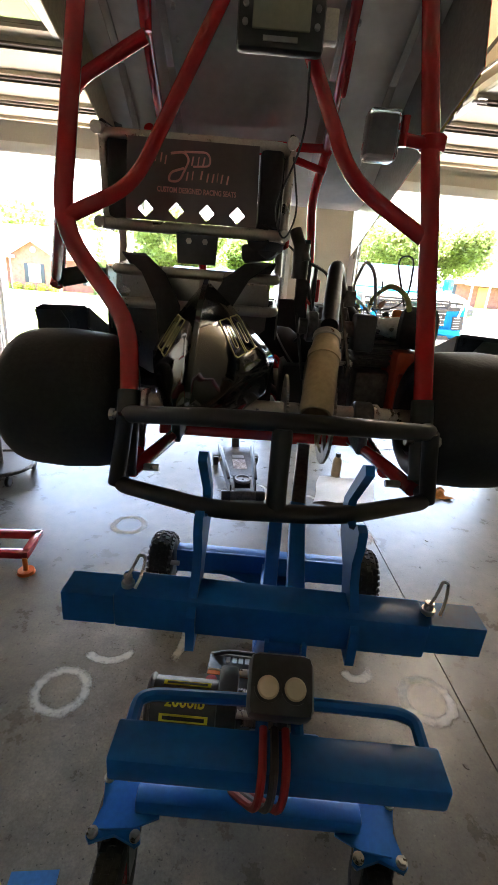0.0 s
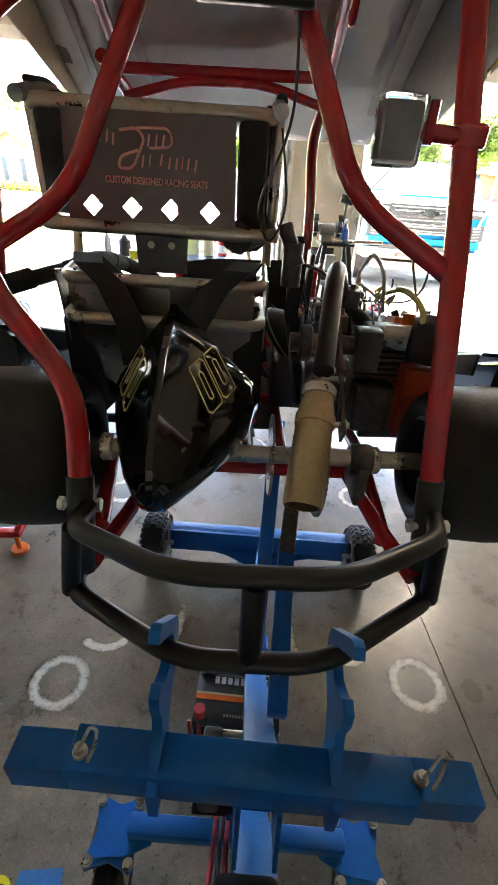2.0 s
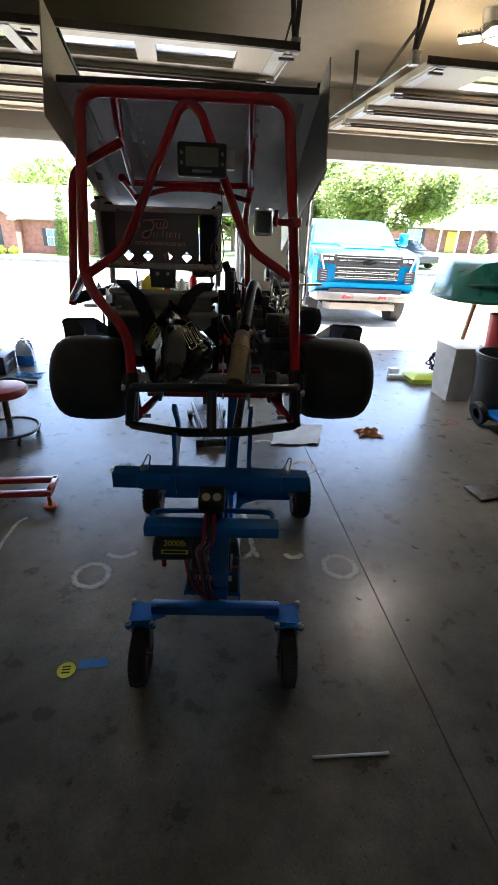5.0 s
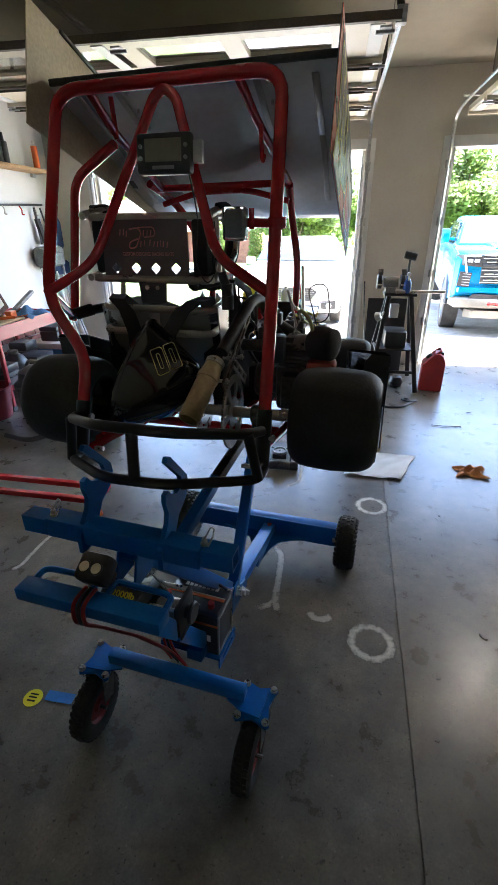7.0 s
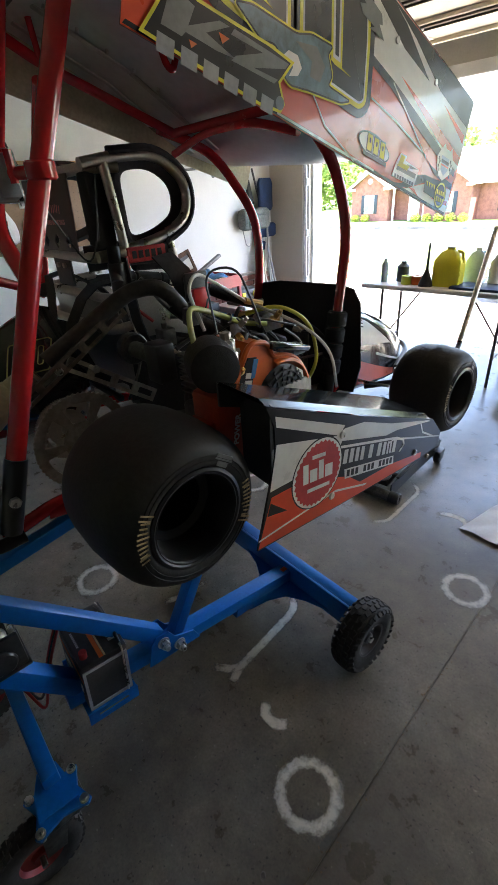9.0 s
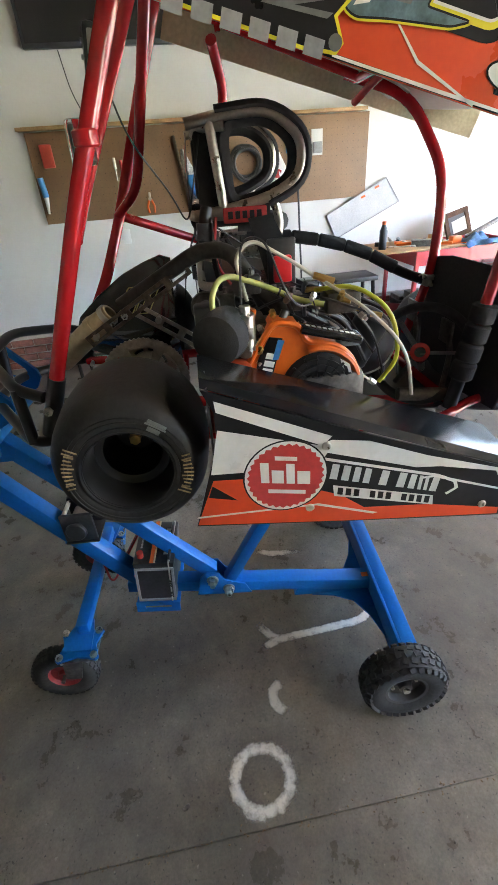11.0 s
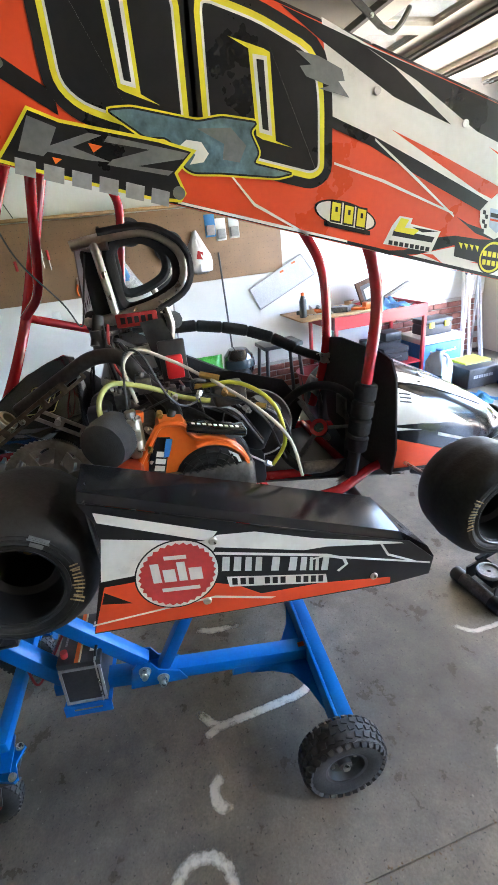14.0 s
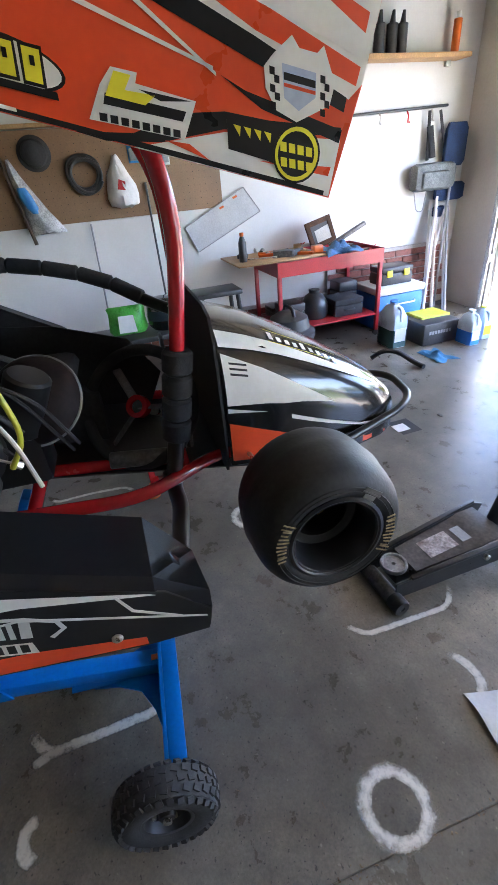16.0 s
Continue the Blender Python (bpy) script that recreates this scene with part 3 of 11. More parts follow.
            part("maker_mark", beam(q - Vector((0, math.sin(a), -math.cos(a))) * lw, q + Vector((0, math.sin(a), -math.cos(a))) * lw, 0.0012, lh, (0, math.cos(a), math.sin(a)), 0), DECALGREY, w)
    return w


wheel(kart, "rear_wheel", (0.408, 1.15, 1.085), 0.152, 0.25, 0.088, 1)
wheel(kart, "rear_wheel", (-0.475, 1.15, 1.072), 0.152, 0.245, 0.088, -1)
wheel(kart, "front_wheel", (0.398, 2.252, 0.938), 0.147, 0.2, 0.085, 1)
wheel(kart, "front_wheel", (-0.5, 2.252, 0.938), 0.147, 0.2, 0.085, -1)

# cage of red tube
T = 0.0165
part("rear_hoop", tube([(-0.303, 0.955, 1.15), (-0.318, 1.025, 1.265), (-0.455, 1.08, 1.415), (-0.462, 1.295, 1.96), (0.2, 1.3, 1.968), (0.224, 1.1, 1.5), (0.234, 0.97, 1.165)], T + 0.001, 0.075, 12), RED, kart, "red powder-coated tube hoop")
part("hoop_brace", tube([(-0.447, 1.085, 1.437), (-0.34, 1.17, 1.51), (-0.155, 1.285, 1.925), (-0.125, 1.285, 1.945), (-0.085, 1.27, 1.92), (0.07, 1.1, 1.535), (0.218, 1.085, 1.448)], T - 0.002, 0.06, 12), RED, kart)
part("front_tube", tube([(0.12, 1.87, 1.75), (0.105, 2.05, 1.63), (0.132, 2.09, 1.45), (0.13, 2.055, 1.2), (0.133, 2.02, 0.99), (0.14, 1.996, 0.9)], T, 0.09, 12), RED, kart)
part("front_tube", tube([(-0.45, 1.83, 1.765), (-0.42, 2.03, 1.7), (-0.31, 2.112, 1.5), (-0.29, 2.115, 1.35), (-0.318, 2.12, 1.17), (-0.33, 2.06, 0.98)], T, 0.09, 12), RED, kart)
part("side_tube", tube([(-0.37, 1.43, 1.845), (-0.56, 1.47, 1.755), (-0.585, 1.39, 1.345), (-0.585, 1.36, 1.3)], T - 0.001, 0.06, 12), RED, kart)
part("roof_rail", tube([(-0.36, 1.3, 1.955), (-0.38, 1.45, 1.885), (-0.41, 1.86, 1.75)], T - 0.003, 0.05), RED, kart)
part("roof_rail", tube([(0.08, 1.3, 1.96), (0.09, 1.45, 1.895), (0.118, 1.87, 1.76)], T - 0.003, 0.05), RED, kart)
part("cross_bar", tube([(-0.43, 1.86, 1.748), (0.12, 1.87, 1.758)], T - 0.003), RED, kart)
part("cross_bar", tube([(-0.405, 1.85, 1.69), (-0.25, 1.865, 1.733), (-0.046, 1.865, 1.737), (0.12, 1.875, 1.695)], T - 0.005, 0.06), RED, kart)
part("hoop_stay", tube([(-0.452, 1.085, 1.438), (-0.575, 1.345, 1.325)], T - 0.002), RED, kart)
part("wing_strut", tube([(0.1, 1.47, 1.885), (0.098, 1.5, 1.8), (0.098, 1.515, 1.79), (0.098, 1.525, 1.81)], 0.007, 0.01), RED, kart)
part("wing_strut", tube([(-0.37, 1.45, 1.86), (-0.37, 1.44, 1.97)], 0.008), RED, kart)
part("hoop_foot", tube([(-0.303, 0.957, 1.152), (-0.3, 0.9, 1.01)], T + 0.004, 0.03, 12), BLACKTUBE, kart)
part("hoop_foot", tube([(0.234, 0.972, 1.168), (0.238, 0.92, 1.03)], T + 0.004, 0.03, 12), BLACKTUBE, kart)
for p, q in (((-0.303, 0.94, 1.11), (1, 0, 0)), ((0.236, 0.94, 1.1), (1, 0, 0))):
    p, q = Vector(p), Vector(q)
    part("bolt", join(cyl(p - q * 0.03, p + q * 0.03, 0.006, seg=8), cyl(p + q * 0.024, p + q * 0.032, 0.011, seg=6), cyl(p - q * 0.032, p - q * 0.024, 0.011, seg=6)), ZINC, kart)
# ribbed foam pads on the tubes
for k in range(4):
    z = 1.205 - k * 0.052
    part("tube_pad", cyl((0.13 + 0.001 * k, 2.056 - 0.009 * k, z), (0.131, 2.048 - 0.009 * k, z - 0.05), 0.033, seg=18, rim=0.006), FOAM, kart, "black foam tube pad")
part("front_tube_foot", tube([(0.132, 2.02, 1.0), (0.14, 1.993, 0.872), (0.2, 2.0, 0.86), (0.46, 1.965, 0.885)], 0.0195, 0.03, 12), BLACKTUBE, kart)
part("clamp", join(cyl((0.137, 2.0, 0.912), (0.139, 1.996, 0.89), 0.027, seg=20, rim=0.004), box(0.134, 0.146, 1.962, 1.975, 0.892, 0.91, 0.002), cyl((0.128, 1.968, 0.901), (0.152, 1.968, 0.901), 0.004, seg=8)), STEEL, kart)
side = [(-0.585, 1.36, 1.315), (-0.5, 1.42, 1.335), (-0.46, 1.7, 1.325), (-0.44, 1.9, 1.27), (-0.37, 2.04, 1.19), (-0.322, 2.11, 1.165)]
part("side_bar", tube(side, T + 0.001, 0.08), BLACKTUBE, kart)
part("clamp", join(cyl((-0.318, 2.12, 1.15), (-0.316, 2.12, 1.19), 0.027, seg=18, rim=0.004), box(-0.35, -0.322, 2.082, 2.104, 1.158, 1.186, 0.004), cyl((-0.352, 2.07, 1.172), (-0.322, 2.09, 1.172), 0.006, seg=8)), ZINC, kart)
for a, b in (((-0.475, 1.48, 1.334), (-0.468, 1.57, 1.331)), ((-0.468, 1.572, 1.331), (-0.463, 1.66, 1.328)), ((-0.462, 1.663, 1.327), (-0.454, 1.755, 1.31)), ((-0.453, 1.757, 1.31), (-0.445, 1.85, 1.285)), ((-0.444, 1.852, 1.284), (-0.42, 1.94, 1.25)),
             ((-0.419, 1.942, 1.248), (-0.38, 2.02, 1.205)), ((-0.575, 1.365, 1.318), (-0.52, 1.405, 1.333))):
    part("tube_pad", cyl(a, b, 0.0215, seg=16, rim=0.004), FOAM, kart, "black foam tube pad")

# black rear bumper
bump_hi = [(-0.283, 0.92, 1.115), (-0.285, 0.862, 1.143), (-0.14, 0.755, 1.215), (0.06, 0.755, 1.215), (0.215, 0.865, 1.15), (0.236, 0.93, 1.12)]
bump_lo = [(-0.302, 0.93, 1.02), (-0.304, 0.86, 1.01), (-0.127, 0.738, 1.07), (0.052, 0.735, 1.08), (0.24, 0.875, 1.005), (0.242, 0.94, 1.01)]
bump_hi = [(x, y, 1.13 + (z - 1.13) * 0.55) for x, y, z in bump_hi]
bump_lo = [(x, y, 1.015 + (z - 1.015) * 0.5) for x, y, z in bump_lo]
bumper = part("rear_bumper", tube(bump_hi, 0.0138, 0.05, 12), BLACKTUBE, kart, "scuffed black tube bumper")
part("lower_tube", tube(bump_lo, 0.0138, 0.05, 12), BLACKTUBE, bumper)
part("upright", tube([(-0.04, 0.752, 1.17), (-0.04, 0.74, 1.048)], 0.015), BLACKTUBE, bumper)
part("upright", tube([bump_hi[1], bump_lo[1]], 0.0138), BLACKTUBE, bumper)
part("upright", tube([bump_hi[4], bump_lo[4]], 0.0138), BLACKTUBE, bumper)
for x in (-0.29, 0.225):
    s = 1 if x > 0 else -1
    part("bumper_mount", tube([(x, 0.91, 1.015), (x - s * 0.03, 1.02, 1.02), (x - s * 0.05, 1.2, 1.0)], 0.014, 0.03), RED, kart)
    part("bolt", cyl((x - s * 0.045, 0.93, 1.015), (x + s * 0.02, 0.93, 1.015), 0.007, seg=6), ZINC, kart)
    part("bearing_bracket", join(box(x - s * 0.05 - 0.011, x - s * 0.05 + 0.011, 1.1, 1.2, 1.0, 1.09, 0.006), cyl((x - s * 0.072, 1.15, 1.08), (x - s * 0.028, 1.15, 1.08), 0.031, seg=20, rim=0.004)), GREASE, kart)

# frame rails and floor pan
for pts in ([(0.2, 1.0, 1.01), (0.235, 1.3, 0.975), (0.215, 1.92, 0.914), (0.07, 2.13, 0.9), (0.05, 2.55, 0.85)],
            [(-0.3, 1.0, 1.01), (-0.36, 1.3, 0.975), (-0.37, 2.05, 0.885), (-0.28, 2.3, 0.86), (-0.2, 2.55, 0.83)],
            [(-0.3, 1.24, 0.985), (0.22, 1.24, 0.985)], [(-0.36, 1.7, 0.925), (0.222, 1.7, 0.937)], [(-0.37, 2.03, 0.89), (0.14, 2.03, 0.904)], [(0.04, 1.24, 0.98), (0.04, 2.0, 0.89)],
            [(0.25, 1.62, 0.935), (0.45, 1.64, 0.935)]):
    part("frame_rail", tube(pts, 0.0155, 0.08), RED, kart, "red chassis tube")
part("floor_pan", loft([[(-0.35, 1.5, 0.938), (0.03, 1.5, 0.938), (0.03, 1.5, 0.934), (-0.35, 1.5, 0.934)], [(-0.35, 2.2, 0.86), (0.1, 2.2, 0.86), (0.1, 2.2, 0.856), (-0.35, 2.2, 0.856)]]), PLASTIC, kart)
part("leg_panel", plate([(1.5, 0.93), (1.98, 0.875), (2.03, 0.98), (1.95, 1.1), (1.75, 1.17), (1.5, 1.2)], 0.004, on_x(-0.345)), FABRIC, kart, "black inner cockpit panel")
part("rear_axle", cyl((-0.45, 1.15, 1.078), (0.38, 1.15, 1.083), 0.0175, seg=18), STEEL, kart, "bare steel rear axle")
for x in (-0.32, 0.2):
    part("axle_collar", cyl((x - 0.012, 1.15, 1.08), (x + 0.012, 1.15, 1.08), 0.027, seg=18, rim=0.003), ZINC, kart)
for x, s in ((0.28, 1), (-0.37, -1)):
    part("front_spindle", join(tube([(x - s * 0.12, 2.2, 0.9), (x, 2.25, 0.935), (x + s * 0.05, 2.252, 0.938)], 0.011, 0.02), cyl((x - s * 0.02, 2.25, 0.9), (x - s * 0.02, 2.25, 0.98), 0.012)), GREASE, kart)
    part("tie_rod", cyl((x - s * 0.02, 2.2, 0.925), (-0.05, 2.16, 0.92), 0.006, seg=8), STEEL, kart)

# sprocket with lightening holes, and brake disc
BRACKET = mat("worn_bracket_plate", (0.34, 0.3, 0.245), 0.45, 0.35, var=0.25, scale=25, bump=0.05)
RUSTY = mat("heat_rusted_plate", (0.1, 0.075, 0.055), 0.5, 0.7, var=0.4, scale=35, bump=0.1)


def slotted_bar(p0, p1, w, slots, material, name):
    """A flat bar with long slots along it, on edge across the kart."""
    p0, p1 = Vector(p0), Vector(p1)
    d = (p1 - p0).normalized()
    q = d.cross(Vector((1, 0, 0))).normalized()
    e = w * 0.28
    bits = [beam(p0 + q * s * (w - e) / 2, p1 + q * s * (w - e) / 2, 0.005, e, q, 0) for s in (1, -1)]
    for k in range(slots + 1):
        c = p0 + (p1 - p0) * k / slots
        bits.append(beam(c - d * (0.009 if k else 0), c + d * (0.009 if k < slots else 0), 0.005, w - 2 * e + 0.001, q, 0))
    part(name, join(*bits), material, kart)


def toothed(cx, cy, cz, r, thick, teeth, holes, parent, name, material):
    """A toothed disc with a bore and a ring of lightening holes, as one mesh."""
    per = 20
    n = holes * per
    radii = (0.018, 0.048, r - 0.024, r - 0.006, r)
    bm = bmesh.new()
    grid = []
    for x in (0, thick):
        grid.append([[bm.verts.new((cx + x, cy + (q - (0.003 if j == 4 and k % 2 else 0)) * math.cos(2 * math.pi * k / n), cz + (q - (0.004 if j == 4 and k % 2 else 0)) * math.sin(2 * math.pi * k / n))) for k in range(n)] for j, q in enumerate(radii)])
    solid_at = lambda j, k: 0 <= j < 4 and not (j == 1 and 3 <= k % per <= 16)
    for j in range(4):
        for k in range(n):
            if not solid_at(j, k):
                continue
            i = (k + 1) % n
            lo, hi = grid
            bm.faces.new((lo[j][k], lo[j][i], lo[j + 1][i], lo[j + 1][k]))
            bm.faces.new((hi[j][k], hi[j + 1][k], hi[j + 1][i], hi[j][i]))
            if not solid_at(j - 1, k):
                bm.faces.new((lo[j][i], lo[j][k], hi[j][k], hi[j][i]))
            if not solid_at(j + 1, k):
                bm.faces.new((lo[j + 1][k], lo[j + 1][i], hi[j + 1][i], hi[j + 1][k]))
            if not solid_at(j, i):
                bm.faces.new((lo[j][i], hi[j][i], hi[j + 1][i], lo[j + 1][i]))
            if not solid_at(j, (k - 1) % n):
                bm.faces.new((lo[j][k], lo[j + 1][k], hi[j + 1][k], hi[j][k]))
    part(name, bm, material, parent)


toothed(0.088, 1.15, 1.08, 0.117, 0.006, 60, 6, kart, "sprocket", BRACKET)
toothed(-0.005, 1.15, 1.08, 0.08, 0.005, 40, 8, kart, "brake_disc", STEEL)
slotted_bar((0.075, 1.16, 1.262), (0.075, 1.36, 1.12), 0.034, 4, BRACKET, "chain_bracket")
slotted_bar((0.1, 1.03, 1.2), (0.108, 1.3, 1.358), 0.03, 5, RUSTY, "exhaust_bracket")
for y, z in ((1.05, 1.212), (1.13, 1.258), (1.21, 1.24)):
    part("bolt", join(cyl((0.07, y, z), (0.112, y, z), 0.005, seg=8), cyl((0.1, y, z), (0.108, y, z), 0.009, seg=6)), ZINC, kart)

# exhaust
part("exhaust_pipe", tube([(0.19, 1.5, 1.2), (0.15, 1.45, 1.31), (0.122, 1.4, 1.39), (0.105, 1.33, 1.392), (0.07, 1.12, 1.275)], 0.0185, 0.06, 14), WRAP, kart, "heat-darkened steel exhaust pipe")
ax = Vector((0.035, 0.94, 1.145)) - Vector((0.063, 1.09, 1.26))
e0 = Vector((0.063, 1.09, 1.26))
part("muffler", lathe([(0.02, 0), (0.028, 0), (0.03, 0.02), (0.036, 0.05), (0.037, 0.2), (0.035, 0.206), (0.03, 0.206), (0.029, 0.15), (0, 0.15)], axes(e0, e0 + ax) @ Matrix.Diagonal((0.83, 0.83, 1, 1)), 28), CREAM, kart, "tan heat-stained exhaust silencer")
part("clamp", lathe([(0.031, 0.005), (0.034, 0.006), (0.034, 0.02), (0.031, 0.021)], axes(e0, e0 + ax) @ Matrix.Diagonal((0.83, 0.83, 1, 1)), 24), ZINC, kart)
part("clamp", lathe([(0.0365, 0.055), (0.039, 0.056), (0.039, 0.072), (0.0365, 0.073)], axes(e0, e0 + ax) @ Matrix.Diagonal((0.83, 0.83, 1, 1)), 24), CREAM, kart)

# glossy black tail tank
def tank_ring(y, wl, wr, zb, zm, zr):
    """One cross-section of the tail: a ridge on top, nearly flat flanks, a narrow foot."""
    prof = [(0.005, 0.0), (0.05, 0.05), (0.3, 0.27), (0.62, 0.58), (0.9, 0.85), (1.0, 1.0)]
    lower = [(0.97, 0.55), (0.5, 0.0)]
    half = []
    for w, s in ((wl, -1), (wr, 1)):
        pts = [(max(0.005, f * w) * s, zr - d * (zr - zm)) for f, d in prof] + [(f * w * s, zb + d * (zm - zb)) for f, d in lower]
        half.append(pts)
    return [(-0.195 + d, y, z) for d, z in half[0][::-1]] + [(-0.195 + d, y, z) for d, z in half[1]]


tank_rings = [tank_ring(0.93, 0.008, 0.01, 1.11, 1.125, 1.15), tank_ring(0.947, 0.03, 0.034, 1.095, 1.135, 1.19), tank_ring(1.01, 0.062, 0.08, 1.075, 1.15, 1.243), tank_ring(1.095, 0.09, 0.122, 1.055, 1.155, 1.3),
              tank_ring(1.165, 0.108, 0.15, 1.04, 1.165, 1.33), tank_ring(1.215, 0.118, 0.165, 1.035, 1.18, 1.346), tank_ring(1.245, 0.112, 0.155, 1.05, 1.18, 1.335)]
tank = part("tail_tank", loft(tank_rings), GLOSSBLACK, kart, "glossy black tail fuel tank with yellow-outlined numerals")
tank_tris = []
for r0, r1 in zip(tank_rings, tank_rings[1:]):
    for k in range(len(r0) - 1):
        q = [Vector(p) for p in (r0[k], r0[k + 1], r1[k + 1], r1[k])]
        tank_tris += [(q[0], q[1], q[2]), (q[0], q[2], q[3])]


def on_tank(p, n, lift):
    """The point of the tank under p along the direction n, lifted a little."""
    hits = [h for h in (geometry.intersect_ray_tri(*t, -n, p + n * 0.2) for t in tank_tris) if h is not None]
    return (max(hits, key=lambda h: h.dot(n)) if hits else p) + n * lift


PALEGOLD = mat("pale_gold_vinyl", (0.66, 0.6, 0.2), 0.35, var=0.1)


def tank_numeral(c, u, v, n):
    """An outlined slanting zero wrapped on the flank."""
    for w, h, t in ((1.0, 1.0, 0.0026), (0.3, 0.58, 0.002)):
        cut = 0.16 if w == 1.0 else 0.1
        o = [(-w / 2, -h / 2 + cut * 0.5), (-w / 2 + cut, -h / 2), (w / 2 - cut * 0.4, -h / 2), (w / 2, -h / 2 + cut * 0.4), (w / 2, h / 2 - cut * 0.5), (w / 2 - cut, h / 2), (-w / 2 + cut * 0.4, h / 2), (-w / 2, h / 2 - cut * 0.4)]
        line = []
        for (x0, y0), (x1, y1) in zip(o, o[1:] + o[:1]):
            line += [(x0 + (x1 - x0) * k / 5, y0 + (y1 - y0) * k / 5) for k in range(5)]
        su, sv = 1 - 2 * t / u.length / w, 1 - 2 * t / v.length / h
        bm = bmesh.new()
        rows = [[bm.verts.new(on_tank(c + u * x * f + v * y * g, n, 0.0016)) for x, y in line] for f, g in ((1, 1), (su, sv))]
        low = [[bm.verts.new(vv.co - n * 0.0012) for vv in row] for row in rows]
        for k in range(len(line)):
            j = (k + 1) % len(line)
            bm.faces.new((rows[0][k], rows[0][j], rows[1][j], rows[1][k]))
            bm.faces.new((low[0][k], low[0][j], rows[0][j], rows[0][k]))
            bm.faces.new((rows[1][k], rows[1][j], low[1][j], low[1][k]))
        part("numeral", bm, PALEGOLD, tank)


for s in (1, -1):
    mir = Vector((s, 1, 1))
    nrm = (Vector((0.62, -0.52, 0.59)) * mir).normalized()
    nu, nv = Vector((0.025, 0.041, 0.011)) * mir, Vector((-0.039, 0.035, 0.072)) * mir
    c0 = Vector((-0.195 + s * 0.058, 1.124, 1.229))
    for k in (0, 1):
        tank_numeral(c0 + nu * 1.09 * k, nu, nv, nrm)

# containment seat of aluminium sheet and tube
seat = part("seat_shell", sheet(loft([[(-0.43, 1.36, 1.362), (-0.36, 1.35, 1.362), (-0.14, 1.35, 1.362), (-0.05, 1.36, 1.362)], [(-0.435, 1.37, 1.3), (-0.36, 1.345, 1.28), (-0.14, 1.345, 1.28), (-0.05, 1.37, 1.3)],
                                      [(-0.44, 1.45, 1.12), (-0.36, 1.41, 1.09), (-0.14, 1.41, 1.09), (-0.06, 1.45, 1.12)], [(-0.44, 1.7, 1.07), (-0.36, 1.68, 1.02), (-0.14, 1.68, 1.02), (-0.06, 1.7, 1.07)]], cap=False, closed=False), 0.004), SEATALU, kart, "bare aluminium racing seat shell")
for z, y in ((1.352, 1.345), (1.276, 1.33)):
    part("seat_tube", tube([(-0.435, 1.5, z + 0.01), (-0.435, y + 0.02, z), (-0.415, y, z), (-0.06, y, z), (-0.035, y + 0.02, z), (-0.035, 1.5, z + 0.01)], 0.0125, 0.03), STEEL, kart)
for z in (1.635, 1.45):
    part("headrest_tube", tube([(-0.46, 1.42, z), (-0.455, 1.355 if z > 1.5 else 1.34, z), (-0.04, 1.36 if z > 1.5 else 1.325, z), (-0.025, 1.42, z)], 0.013, 0.03), STEEL, kart)
pan = []
pw, ph = 0.3, 0.165
c = Vector((-0.245, 1.325, 1.545))
pm = Matrix.Translation(c) @ Matrix.Rotation(radians(-4), 4, "X") @ on_y(0)
dx = [-0.1055, -0.0355, 0.0345, 0.1045]
# panel with four diamond cut-outs, built as strips round the holes
zl, zh, d = -0.083, 0.083, 0.017
zc = -0.06
cols = [-pw / 2] + [v for x in dx for v in (x - d, x + d)] + [pw / 2]
bm = join(plate([(-pw / 2 + 0.0, zc + d), (pw / 2, zc + d), (pw / 2 - 0.004, zh), (-pw / 2 + 0.004, zh)], 0.003, pm), plate([(-pw / 2, zl), (pw / 2, zl), (pw / 2, zc - d), (-pw / 2, zc - d)], 0.003, pm))
bm = join(bm, *[plate([(cols[k], zc - d), (cols[k + 1], zc - d), (cols[k + 1], zc + d), (cols[k], zc + d)], 0.003, pm) for k in range(0, len(cols), 2)])
for x in dx:
    for sx in (-1, 1):
        for sz in (-1, 1):
            bm = join(bm, plate([(x + sx * d, zc + sz * d), (x + sx * d, zc + sz * 0.001), (x + sx * 0.001, zc + sz * d)][::sx * sz], 0.003, pm))
panel = part("headrest_panel", bm, mat("anodised_panel", (0.15, 0.115, 0.115), 0.34, 0.8, var=0.05, scale=5), kart, "grey aluminium headrest panel with red and white lettering")
SCRIPT = mat("pink_white_print", (0.85, 0.4, 0.36), 0.5)
SCRIPTRED = mat("pale_red_print", (0.75, 0.36, 0.33), 0.5)
pt = pm @ Matrix.Translation((0, 0, 0.0035))
part("lettering", writing("CUSTOM DESIGNED RACING SEATS", 0.0155, pt @ Matrix.Translation((0.01, -0.018, 0)), 0.0008, 0.0004, squeeze=0.72), SCRIPTRED, panel)
